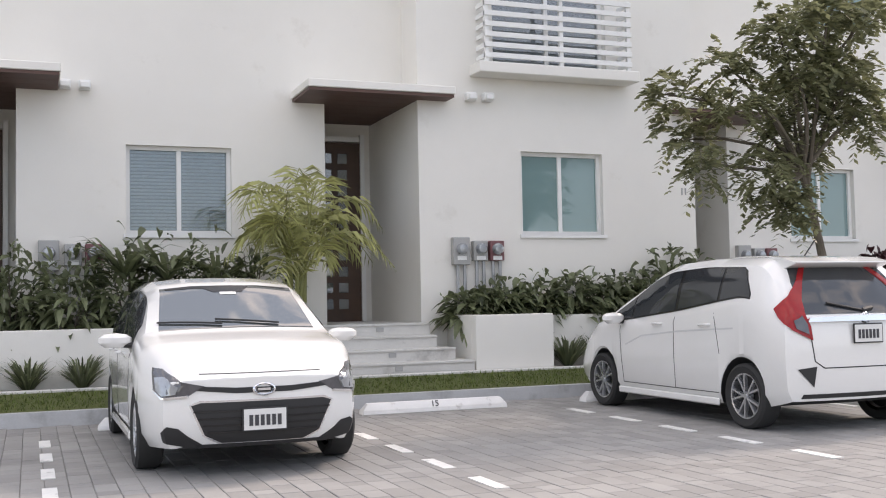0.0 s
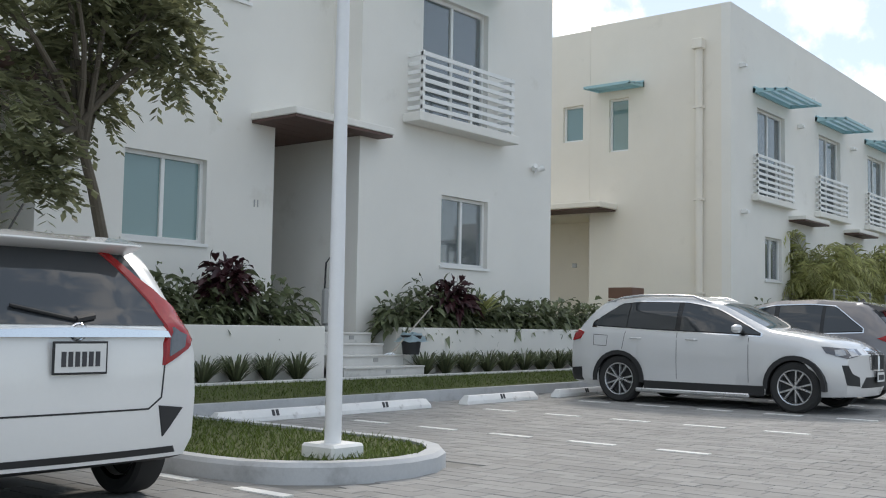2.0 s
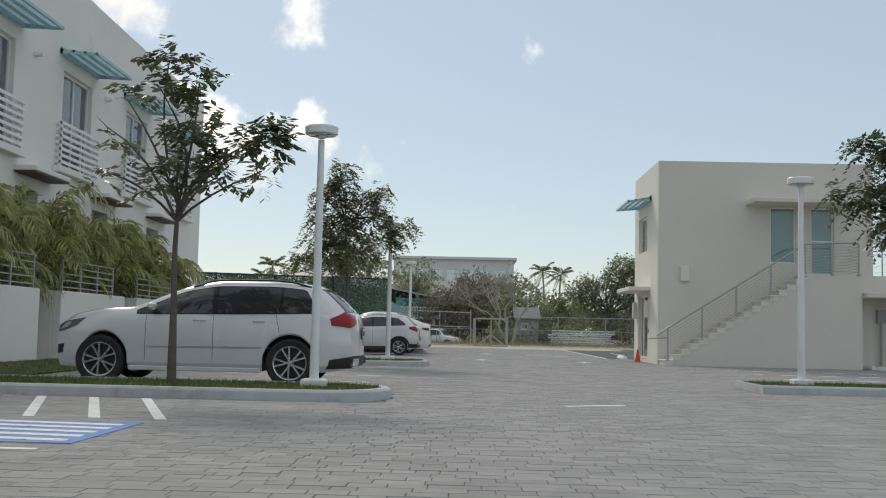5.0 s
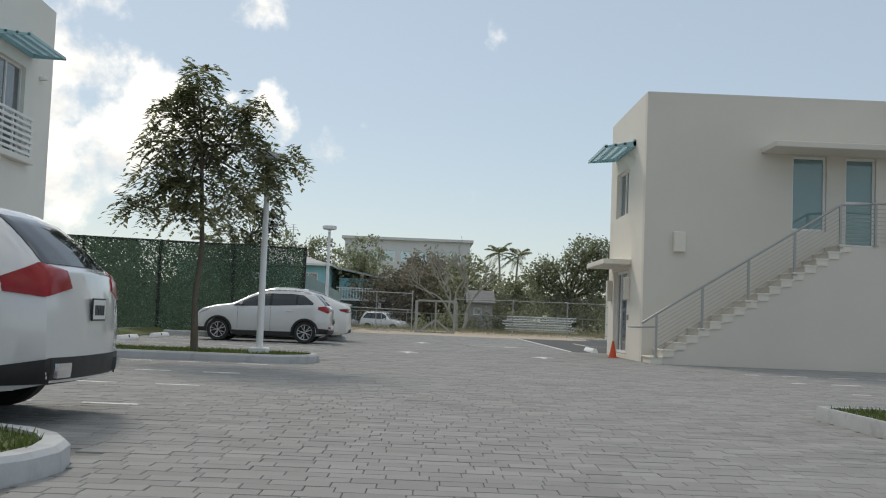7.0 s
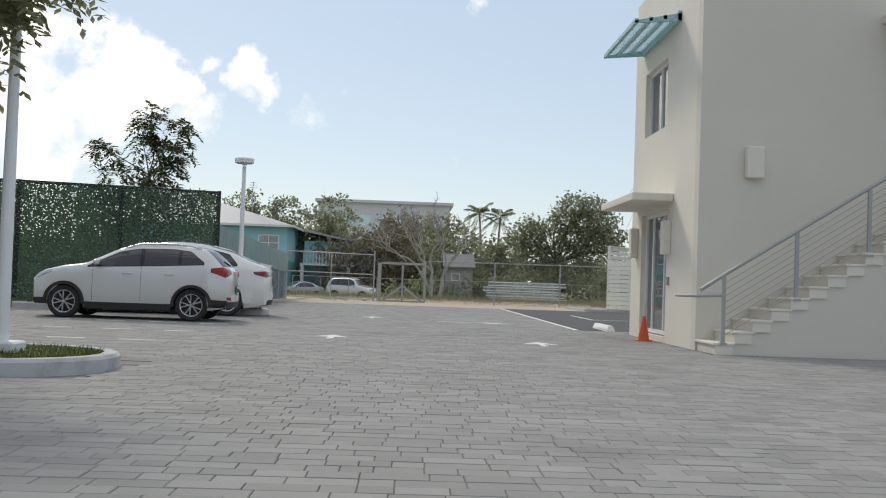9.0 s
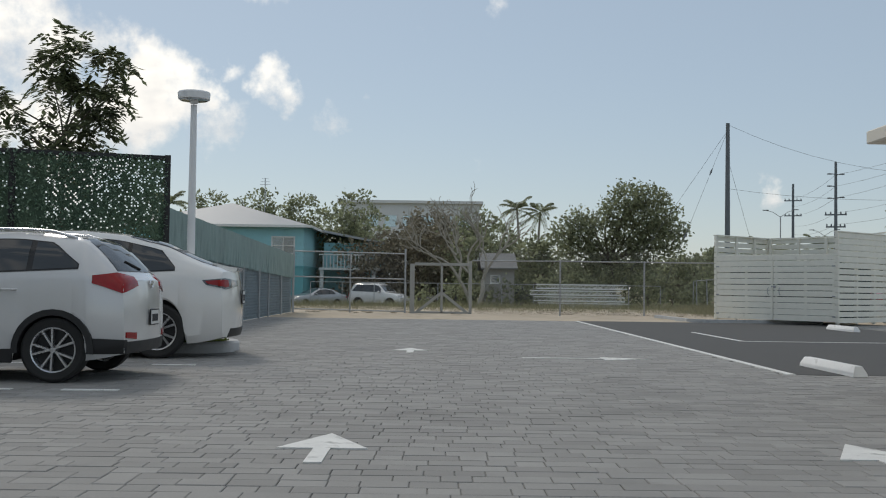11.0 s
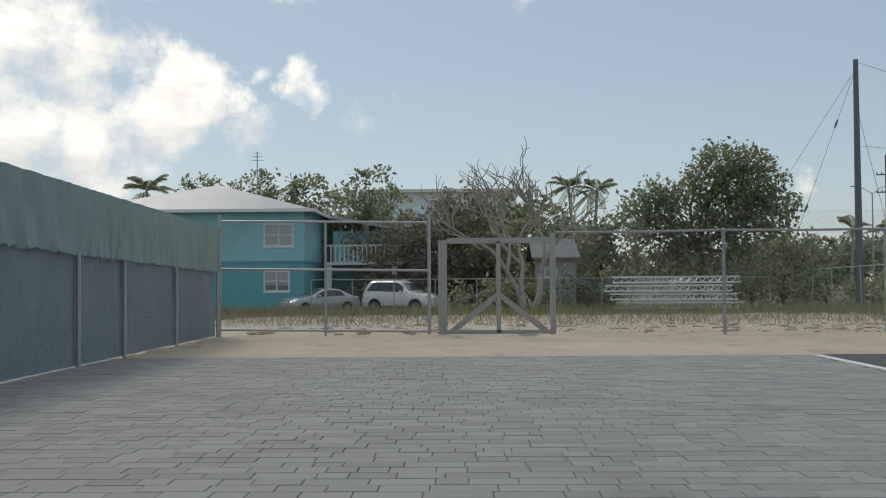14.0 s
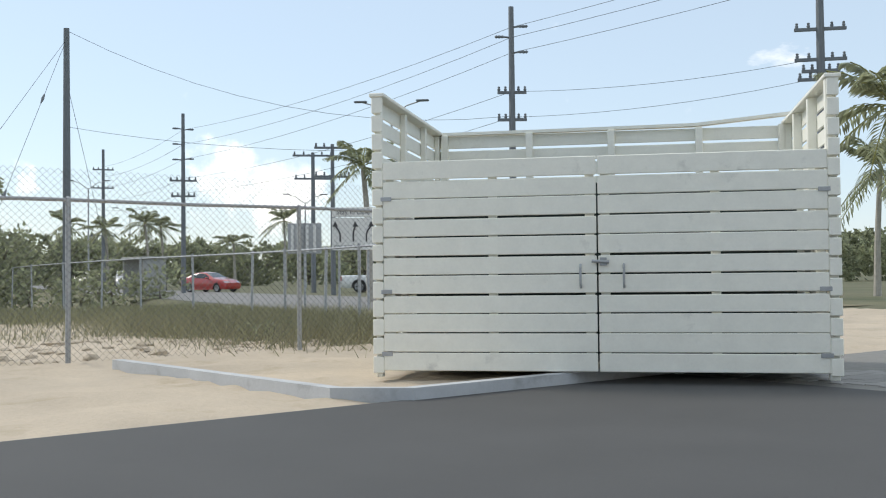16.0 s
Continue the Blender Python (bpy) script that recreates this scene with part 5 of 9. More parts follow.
v, f = leaf_cards(roots, np.tile([-1.0, 0, 0.2], (c, 1)), 0.065, 4, 0.6)
tagged(raw("leaves", v, f, M_HEDGE, hedge), kind="stuff")

# ---- white slatted enclosure ----
enc = thing("slatted_enclosure", (74.78, -6.08, 0.05), "white painted slatted timber enclosure with double gate", "enclosure", rz=math.degrees(math.atan2(-0.640, -0.768)))
EL, ED, DZ, PZ = 4.05, 2.85, 1.90, 2.53


def board(root, name, x0, y0, z0, x1, y1, z1, mat=None, bev=0.006):
    bm = bmesh.new()
    box(bm, x0, y0, z0, x1, y1, z1, bev)
    return part(name, bm, mat or M_CREAMWHITE, root)


rng = random.Random(8)
n_b = 11
pitch = DZ / n_b
for g, (a, b) in enumerate(((0.10, EL / 2 - 0.007), (EL / 2 + 0.007, EL - 0.10))):
    leaf = new("gate_leaf")
    leaf.parent = enc
    for k in range(n_b):
        z = 0.06 + pitch * k
        tilt = rng.uniform(-0.004, 0.004)
        board(leaf, "board", a, -0.012 + tilt, z + rng.uniform(0, 0.004), b, 0.012 + tilt, z + pitch - rng.choice((0.006, 0.008, 0.011, 0.018)))
    for x in (a + 0.02, (a + b) / 2, b - 0.10):
        board(leaf, "batten", x, 0.02, 0.08, x + 0.08, 0.055, DZ)
    for z in (0.22, 0.78, 1.62):
        x = a - 0.02 if g == 0 else b - 0.08
        board(leaf, "hinge", x, -0.022, z - 0.025, x + 0.10, -0.014, z + 0.012, M_STEEL, 0.002)
    hx = b - 0.14 if g == 0 else a + 0.22
    bm = bmesh.new()
    tube(bm, [(hx, -0.015, 0.80), (hx, -0.06, 0.83), (hx, -0.06, 0.97), (hx, -0.015, 1.0)], 0.011, 8)
    part("pull_handle", bm, M_STEEL, leaf)
bm = bmesh.new()
tube(bm, [(EL / 2 - 0.05, -0.03, 1.03), (EL / 2 + 0.10, -0.03, 1.02)], 0.014, 8)
box(bm, EL / 2 + 0.02, -0.03, 0.99, EL / 2 + 0.08, -0.012, 1.06)
part("bolt", bm, M_STEEL, enc)
n_p = 15
pp = PZ / n_p
# the walls lie away from the gate: local +y
for side_x in (0.0, EL - 0.10):
    w = new("side_wall")
    w.parent = enc
    for k in range(n_p):
        z = 0.04 + pp * k
        board(w, "board", side_x, -0.02, z, side_x + 0.10, 0.0, z + pp - 0.02)
        xx = EL - 0.02 if side_x else 0.0
        board(w, "board", xx, 0.005, z, xx + 0.02, ED, z + pp - 0.028)
    for y in (0.02, ED * 0.36, ED * 0.70, ED - 0.08):
        board(w, "post", side_x + (0.022 if not side_x else -0.005), y, 0.0, side_x + 0.08, y + 0.08, PZ + 0.02)
    board(w, "cap", side_x - 0.02, -0.03, PZ + 0.02, side_x + 0.12, ED + 0.04, PZ + 0.055)
w = new("back_wall")
w.parent = enc
for k in range(n_p):
    z = 0.04 + pp * k
    board(w, "board", 0.02, ED, z, EL - 0.02, ED + 0.02, z + pp - 0.028)
for x in (0.1, EL * 0.27, EL * 0.5, EL * 0.74, EL - 0.16):
    board(w, "post", x, ED - 0.08, 0.0, x + 0.08, ED - 0.002, PZ + 0.02)
bm = bmesh.new()
sprung = [(0.0, 0.02), (1.1, 0.02), (2.1, 0.025), (3.0, 0.03), (EL - 0.03, 0.12)]
prism(bm, [(x, PZ + z) for x, z in sprung] + [(x, PZ + z + 0.035) for x, z in sprung[::-1]], 'y', ED - 0.06, ED + 0.06)
part("cap", bm, M_CREAMWHITE, w, "cap board sprung loose at one end")
# added block, unseen itself: makes the gaps between gate boards read as shaded
darkener = thing("gap_darkener", (0, 0, 0), "unseen dark block added behind the slatted gate to darken its gaps", "waste container")
darkener.matrix_world = enc.matrix_world @ Matrix.Translation((0, 0, 0.0))
bm = bmesh.new()
prism(bm, [(0.55, 0.10), (2.2, 0.10), (2.4, 1.25), (2.3, 1.62), (0.40, 1.75), (0.40, 1.2)], 'x', 0.30, EL - 0.30)
part("skip", bm, M_GAP_DARK, darkener)
for k in range(5):
    board(darkener, "rib", 0.5 + 0.75 * k, 0.36, 0.2, 0.58 + 0.75 * k, 0.42, 1.6, M_GAP_DARK)
outline_kerb("kerb", [(73.5, -8.9), (73.5, -5.5), (73.9, -5.1), (78.0, -5.0)], 0.15, 0.10, "grey concrete kerb round the enclosure's slab")

# ---- plants ----
def unit(v):
    return v / (np.linalg.norm(v, axis=-1, keepdims=True) + 1e-9)


def sprays(pos, way, length, leaflet, pairs, seed, droop=0.35, width=0.34):
    """Feathered leaves: a row of leaflet pairs along each drooping stalk."""
    rng = np.random.default_rng(seed)
    n = len(pos)
    d = unit(way + rng.normal(0, 0.35, (n, 3)))
    s = unit(np.cross(d, np.array([0, 0, 1.0]) + rng.normal(0, 0.25, (n, 3))))
    L = length * (0.7 + 0.6 * rng.random((n, 1)))
    out = []
    for k in range(pairs):
        t = (k + 0.6) / pairs
        root = pos + d * L * t
        root[:, 2] -= droop * (L[:, 0] * t * t)
        for sign in (-1, 1):
            ld = unit(d * 0.55 + sign * s + np.array([0, 0, -0.45]) + rng.normal(0, 0.18, (n, 3)))
            ll = leaflet * (1.1 - 0.5 * abs(t - 0.45)) * (0.75 + 0.5 * rng.random((n, 1)))
            side = unit(np.cross(ld, s * sign + d)) * 0 + unit(np.cross(ld, np.array([0.1, 0.2, 1.0])))
            w = ll * width * 0.5
            out.append(np.stack([root, root + ld * ll * 0.5 + side * w, root + ld * ll, root + ld * ll * 0.5 - side * w], 1))
    v = np.concatenate(out).reshape(-1, 3)
    m = len(v) // 4
    return v.tolist(), np.arange(4 * m).reshape(-1, 4).tolist()


def limb(bm, a, b, r0, r1, rng, bend=0.12, steps=4, n=7):
    a, b = Vector(a), Vector(b)
    L = (b - a).length
    off = Vector((rng.uniform(-1, 1), rng.uniform(-1, 1), rng.uniform(-0.3, 1))) * bend * L
    pts = [a.lerp(b, t) + off * (4 * t * (1 - t)) for t in [k / steps for k in range(steps + 1)]]
    tube(bm, pts, [r0 + (r1 - r0) * k / steps for k in range(steps + 1)], n)
    return pts


def tree(at, trunk, blobs, clusters, per, label, seed, leaf=0.085, spray=0.26, pairs=6, mat=None, bark=None, r0=0.075, name="tree", cl=0.22, droop=0.35, spray_width=0.34, bare=0, twig=0.09):
    """A tapered trunk, limbs to every clump, and a crown of feathered sprays gathered in clumps with gaps."""
    rng = random.Random(seed)
    nr = np.random.default_rng(seed)
    root = thing(name, at, label, "tree")
    bm = bmesh.new()
    tube(bm, trunk, [r0 * (1.25 if k == 0 else 1 - 0.5 * k / (len(trunk) - 1)) for k in range(len(trunk))], 10)
    part("trunk", bm, bark or M_BARK, root)
    crown_bm = bmesh.new()
    centres = []
    for (cx, cy, cz), (rx, ry, rz), share in blobs:
        start = Vector(trunk[-1]) if rng.random() < 0.7 else Vector(trunk[-2]).lerp(Vector(trunk[-1]), 0.6)
        mid = limb(crown_bm, start, (cx, cy, cz), r0 * 0.42, r0 * 0.16, rng)
        for k in range(int(clusters * share)):
            v = unit(nr.normal(0, 1, 3)) * (0.45 + 0.55 * nr.random() ** 0.5)
            p = np.array([cx, cy, cz]) + v * [rx, ry, rz]
            centres.append((p, v))
            limb(crown_bm, mid[rng.randint(2, len(mid) - 1)], p, r0 * twig, r0 * 0.03, rng, 0.10, 3, 5)
    for k in range(bare):
        b = blobs[k % len(blobs)]
        v = unit(nr.normal(0, 1, 3)) * [1, 1, 0.7]
        limb(crown_bm, b[0], np.array(b[0]) + v * np.array(b[1]) * 1.15, r0 * 0.14, r0 * 0.03, rng, 0.2, 5, 5)
    part("branchwork", crown_bm, bark or M_BARK, root)
    if per:
        pos, way = [], []
        for p, v in centres:
            q = nr.normal(0, cl, (per, 3))
            pos.append(p + q)
            way.append(unit(q * [1, 1, 0.4] + 0.5 * cl * v + np.array([0, 0, 0.45 * cl])))
        vs, fs = sprays(np.concatenate(pos), np.concatenate(way), spray, leaf, pairs, seed + 1, droop, spray_width)
        tagged(raw("crown", vs, fs, mat or M_LEAF, root), kind="stuff")
    return root


# clumps of its crown: along, height, radius
FEATHER = [(-0.09, 3.71, 0.46), (-0.52, 3.46, 0.39), (0.06, 3.31, 0.43), (-0.89, 3.03, 0.30), (-0.16, 2.96, 0.34), (-1.24, 2.25, 0.33), (-1.68, 3.45, 0.30), (-1.99, 3.03, 0.26), (-0.89, 3.70, 0.34), (-0.38, 4.01, 0.40), (-1.43, 2.71, 0.25), (0.37, 4.03, 0.36), (-2.11, 2.68, 0.22), (-1.68, 3.85, 0.30), (-1.13, 4.24, 0.40), (-0.38, 4.53, 0.50), (0.37, 4.60, 0.45), (-2.30, 3.54, 0.28), (-1.01, 2.15, 0.20)]
tree((8.80, 10.72, 0.10), [(0, 0, 0), (-0.05, -0.02, 0.7), (-0.18, -0.08, 1.5), (-0.42, -0.2, 2.1), (-0.66, -0.3, 2.6)],
     [((x - 0.10, -0.3 + 0.35 * math.sin(7 * x + 3 * z), z), (0.62 * r, 0.62 * r, 0.45 * r), 2.0 * r) for x, z, r in FEATHER],
     8, 13, "young tree with drooping feathery olive leaves on an island", 21, leaf=0.105, spray=0.22, pairs=6, mat=M_LEAF_FEATHER, spray_width=0.50, cl=0.11, droop=0.75, twig=0.07)
tree((29.0, 7.55, 0.10), [(0, 0, 0), (0.03, 0.02, 1.0), (0.08, 0.05, 1.9), (0.14, 0.05, 2.5)],
     [((0.0, 0.22, 4.5), (0.14, 0.14, 0.12), 0.5), ((0.1, -0.19, 4.25), (0.15, 0.15, 0.12), 0.5), ((-0.1, 0.3, 4.1), (0.15, 0.15, 0.15), 0.4), ((0.0, -0.15, 3.75), (0.3, 0.25, 0.25), 0.9), ((0.3, -0.94, 3.4), (0.3, 0.28, 0.18), 0.9), ((0.3, -1.35, 3.5), (0.2, 0.2, 0.12), 0.6), ((-0.2, -0.58, 2.85), (0.25, 0.25, 0.18), 0.7),
      ((0.1, -0.05, 3.15), (0.35, 0.3, 0.2), 1.0), ((-0.2, 0.2, 2.85), (0.3, 0.28, 0.15), 0.7), ((0.2, -1.1, 3.0), (0.2, 0.2, 0.12), 0.4), ((-0.3, 0.95, 3.5), (0.3, 0.3, 0.2), 0.15), ((0.2, 1.1, 2.95), (0.3, 0.3, 0.15), 0.2), ((0.0, 0.75, 3.9), (0.2, 0.2, 0.2), 0.15)],
     7, 7, "slender young tree with sparse leaves and bare twigs on an island", 33, leaf=0.15, spray=0.26, pairs=4, mat=M_LEAF_DARK, r0=0.055, bare=22, spray_width=0.50, cl=0.07)
TIERS = [((0.2, 0.33, 5.0), (0.14, 0.14, 0.14), 0.6), ((0.2, 0.33, 4.6), (0.22, 0.2, 0.2), 0.7), ((0.0, 0.75, 4.3), (0.22, 0.2, 0.15), 0.7), ((0.4, -0.2, 4.3), (0.22, 0.22, 0.15), 0.6), ((0.1, -0.8, 4.35), (0.2, 0.24, 0.12), 0.7), ((0.2, 0.35, 3.95), (0.35, 0.25, 0.2), 0.9),
         ((-0.2, 0.88, 3.7), (0.3, 0.25, 0.2), 0.8), ((0.3, -0.5, 3.75), (0.35, 0.28, 0.25), 1.0), ((0.0, -1.2, 3.5), (0.22, 0.2, 0.18), 0.7), ((-0.3, 0.75, 3.1), (0.35, 0.3, 0.2), 1.0), ((0.5, 0.1, 3.3), (0.35, 0.3, 0.25), 1.0), ((-0.2, -0.75, 3.15), (0.3, 0.3, 0.2), 0.9),
         ((0.1, 1.1, 2.6), (0.3, 0.28, 0.15), 0.8), ((-0.3, 0.4, 2.75), (0.35, 0.3, 0.2), 0.9), ((0.3, -0.35, 2.75), (0.3, 0.3, 0.15), 0.7), ((0.6, 0.5, 2.45), (0.3, 0.3, 0.12), 0.5)]
tree((42.1, 6.62, 0.10), [(0, 0.1, 0), (0.05, 0.14, 1.0), (0.2, 0.1, 1.9), (0.2, 0.15, 2.8), (0.2, 0.2, 3.7)], TIERS,
     6, 12, "tall young tree with dark drooping feathery leaves in a grassed island", 44, leaf=0.14, spray=0.33, pairs=6, mat=M_LEAF, r0=0.06, spray_width=0.44, cl=0.09, droop=0.9)
tree((61.75, 9.15, 0.0), [(0, 0, 0), (0.05, 0, 1.4), (0.1, 0, 2.6), (0.05, 0, 3.6)],
     [((0, 0.05, 5.1), (0.3, 0.3, 0.2), 0.9), ((0.1, -0.8, 4.95), (0.3, 0.3, 0.18), 0.8), ((0, 0.2, 4.5), (0.4, 0.35, 0.22), 1.0), ((0.2, -0.5, 4.4), (0.35, 0.35, 0.22), 0.9), ((0, 1.15, 4.25), (0.3, 0.3, 0.18), 0.8), ((0.1, 0.75, 3.6), (0.4, 0.4, 0.2), 0.9), ((0, -0.4, 3.7), (0.45, 0.4, 0.25), 1.0), ((0, 0.2, 3.1), (0.5, 0.6, 0.2), 0.9), ((0.1, -0.9, 4.1), (0.3, 0.25, 0.2), 0.6)],
     6, 8, "young tree with dark drooping leaves behind the green screen", 55, leaf=0.18, spray=0.34, pairs=6, mat=M_LEAF_DARK, r0=0.05, spray_width=0.42, cl=0.08, droop=0.8)
tree((33.2, -4.85, 0.10), [(0, 0, 0), (0, 0, 0.9), (0.05, -0.05, 1.7), (0.0, 0.0, 2.6), (0, 0.1, 3.5)], [((x, -y + 0.45, z - 0.1), r, n) for (x, y, z), r, n in TIERS],
     6, 11, "leafy young tree with dark leaves in a grassed island", 66, leaf=0.16, spray=0.36, pairs=6, mat=M_LEAF_DARK, r0=0.06, spray_width=0.40, cl=0.07, droop=0.9)


def frond_set(bases, ways, length, pairs, leaflet, seed, droop=0.7, width=0.10, lift=0.5):
    """Palm fronds: arched stalks with two rows of narrow leaflets. Returns stalk lines, vertices and faces."""
    rng = np.random.default_rng(seed)
    lines, verts = [], []
    for b, w in zip(bases, ways):
        L = length * (0.75 + 0.5 * rng.random())
        w = np.array(w, float)
        w /= np.linalg.norm(w)
        side = unit(np.cross(w, [0, 0, 1.0]))
        pts = []
        for k in range(pairs + 1):
            t = k / pairs
            pts.append(np.array(b) + w * L * t + np.array([0, 0, -droop * L * t ** 2.2]))
        pts = np.array(pts)
        lines.append(pts)
        tang = unit(np.gradient(pts, axis=0))
        for k in range(2, pairs + 1):
            t = k / pairs
            ll = leaflet * (math.sin(math.pi * min(1, 0.12 + 0.86 * t)) ** 0.6) * (0.85 + 0.3 * rng.random())
            for sign in (-1, 1):
                d = unit(tang[k] * 0.75 + sign * side + np.array([0, 0, lift - 0.9 * t]) + rng.normal(0, 0.10, 3))
                tip_d = unit(d + np.array([0, 0, -0.7]))
                ww = unit(np.cross(d, tang[k] + 1e-3)) * 0 + tang[k] * ll * width * 0.5
                p = pts[k]
                m = p + d * ll * 0.55
                verts += [p, m + ww, m + tip_d * ll * 0.5, m - ww]
    n = len(verts) // 4
    return lines, [tuple(v) for v in verts], np.arange(4 * n).reshape(-1, 4).tolist()


def areca(at, height, stems, label, seed, spread=1.0, fronds=6, mat=None, leaf_len=0.42, low=0.12, reach=0.68):
    rng = random.Random(seed)
    root = thing("palm", at, label, "palm")
    bases, ways = [], []
    for k in range(stems):
        a = 2 * math.pi * k / stems + rng.uniform(-0.4, 0.4)
        lean = spread * rng.uniform(0.1, 0.35)
        h = height * rng.uniform(low, 0.58)
        top = (lean * math.cos(a), lean * math.sin(a), h)
        bm = bmesh.new()
        tube(bm, [(0.10 * math.cos(a), 0.10 * math.sin(a), 0), (top[0] * 0.6, top[1] * 0.6, h * 0.5), top], [0.035, 0.028, 0.022], 7)
        part("stem", bm, M_PALM, root)
        for j in range(fronds):
            b = a + rng.uniform(-1.7, 1.7)
            e = rng.uniform(1.1, 3.6)
            g = rng.uniform(0.55, 1.0)
            bases.append((top[0] * g, top[1] * g, h * g))
            ways.append((math.cos(b), math.sin(b), e))
    lines, v, f = frond_set(bases, ways, height * reach, 20, leaf_len, seed, 0.80, 0.125, 0.25)
    bm = bmesh.new()
    for pts in lines:
        tube(bm, [tuple(p) for p in pts[::4]], [0.012 - 0.0014 * i for i in range(len(pts[::4]))], 5)
    part("stalkwork", bm, M_PALM, root)
    tagged(raw("fronds", v, f, mat or M_PALM, root), kind="stuff")


areca((2.7, 13.85, 0.92), 3.1, 6, "loose areca palm with arching yellow-green fronds in a planter", 5, 0.7, 5, leaf_len=0.46)
for k, (x, y, h, s) in enumerate(((33.0, 12.95, 5.1, 7), (34.9, 13.0, 4.8, 6), (36.9, 12.95, 5.4, 7), (39.1, 12.95, 5.0, 6), (41.2, 12.95, 5.2, 7), (43.6, 12.95, 5.0, 6), (46.4, 12.95, 4.7, 6))):
    areca((x, y, 0.15), h, s, "dense clump of areca palm before the apartments", 70 + k, 0.9, 9, leaf_len=0.55, low=0.36, reach=0.52)


def bent_leaves(p, out, size, aspect, seed):
    """Broad pointed leaves that rise, arch over and hang at the tip; each is three folded pairs of faces."""
    nr = np.random.default_rng(seed + 500)
    n = len(p)
    d = unit(out * [1, 1, 0.55] + nr.normal(0, 0.45, (n, 3)) + [0, 0, 0.18])
    s = unit(np.cross(d, [0, 0, 1.0]) + nr.normal(0, 0.25, (n, 3)))
    L = size * (0.55 + 0.8 * nr.random((n, 1)))
    W = L * aspect * 0.5
    sag = 0.35 + 0.5 * nr.random((n, 1))
    rows = []
    for t, w in ((0.0, 0.12), (0.28, 0.85), (0.62, 0.9), (0.86, 0.42), (1.0, 0.0)):
        mid = p + d * L * t + np.array([0, 0, -1.0]) * L * sag * t * t
        fold = np.array([0, 0, 1.0]) * W * w * 0.35
        rows += [mid - s * W * w + fold, mid, mid + s * W * w + fold]
    v = np.stack(rows, 1).reshape(-1, 3)
    b = np.arange(n)[:, None] * 15
    q = []
    for r in range(4):
        q += [b + [3 * r, 3 * r + 1, 3 * r + 4, 3 * r + 3], b + [3 * r + 1, 3 * r + 2, 3 * r + 5, 3 * r + 4]]
    return v.tolist(), np.concatenate(q).tolist()


def shrub(at, r, h, n, size, label, seed, mat=None, aspect=0.5, name="shrub"):
    """A mound of broad drooping leaves on short stems."""
    nr = np.random.default_rng(seed)
    root = thing(name, at, label, "shrub", "shrubs in the planters")
    n = int(n * 1.7)
    v = unit(nr.normal(0, 1, (n, 3)))
    v[:, 2] = np.abs(v[:, 2])
    lump = 1 + 0.16 * np.sin(5 * np.arctan2(v[:, 1], v[:, 0]) + seed) + nr.normal(0, 0.07, n)
    p = v * np.array([r[0], r[1], h * 0.88]) * (0.30 + 0.6 * nr.random((n, 1)) ** 0.5) * lump[:, None]
    p[:, 2] = np.maximum(p[:, 2], 0.02)
    vs, fs = bent_leaves(p, v, size, aspect, seed)
    tagged(raw("leaves", vs, fs, mat or M_LEAF_DARK, root), kind="stuff")
    bm = bmesh.new()
    for k in range(7):
        q = p[nr.integers(0, n)]
        tube(bm, [(q[0] * 0.1, q[1] * 0.1, 0), (q[0] * 0.6, q[1] * 0.6, q[2] * 0.6), tuple(q)], [0.014, 0.01, 0.005], 5)
    part("stemwork", bm, M_BARK, root)


def rosette(at, n, length, width, label, seed, mat=None, up=1.0, name="grass_tuft", group="tufts along the planters", droop=0.6, category="plant"):
    """A tuft of arching strap leaves."""
    rng = np.random.default_rng(seed)
    verts, faces = [], []
    for k in range(n):
        a = rng.random() * 2 * math.pi
        L = length * (0.6 + 0.6 * rng.random())
        e = up * (0.5 + 1.2 * rng.random())
        d = unit(np.array([math.cos(a), math.sin(a), e]))
        s = unit(np.cross(d, [0, 0, 1.0])) * width * 0.5
        b = len(verts)
        p0 = np.array([0.04 * math.cos(a), 0.04 * math.sin(a), 0])
        for t, w in ((0.0, 0.6), (0.35, 1.0), (0.7, 0.75)):
            p = p0 + d * L * t + np.array([0, 0, -droop * L * t ** 2.5])
            verts += [tuple(p - s * w), tuple(p + s * w)]
        verts.append(tuple(p0 + d * L + np.array([0, 0, -droop * L])))
        faces += [(b, b + 1, b + 3, b + 2), (b + 2, b + 3, b + 5, b + 4), (b + 4, b + 5, b + 6)]
    root = thing(name, at, label, category, group)
    tagged(raw("leaves", verts, faces, mat or M_LEAF_DARK, root), kind="stuff")


rng = random.Random(77)
BROAD = "dense broad-leaved green shrub in a white planter"
MIXED = "dark green mixed shrub in a white planter"
# left planter
for k, x in enumerate((-3.2, -2.3, -1.5, -0.8, -0.1, 0.6, 1.2, 1.7, 2.2)):
    shrub((x, 14.2 + rng.uniform(-0.15, 0.2), 0.92), (0.55, 0.45), rng.uniform(1.0, 1.45), 220, 0.27, MIXED, 100 + k, aspect=0.30)
rosette((0.55, 14.1, 1.65), 46, 1.05, 0.07, "strap-leaved dracaena with long arching dark leaves", 4, name="dracaena", group="", droop=0.45)
rosette((1.05, 13.95, 1.6), 40, 0.95, 0.07, "strap-leaved dracaena with long arching dark leaves", 5, name="dracaena", group="", droop=0.45)
rosette((1.7, 14.0, 1.5), 30, 0.9, 0.06, "strap-leaved dracaena with long arching dark leaves", 6, name="dracaena", group="", droop=0.45)
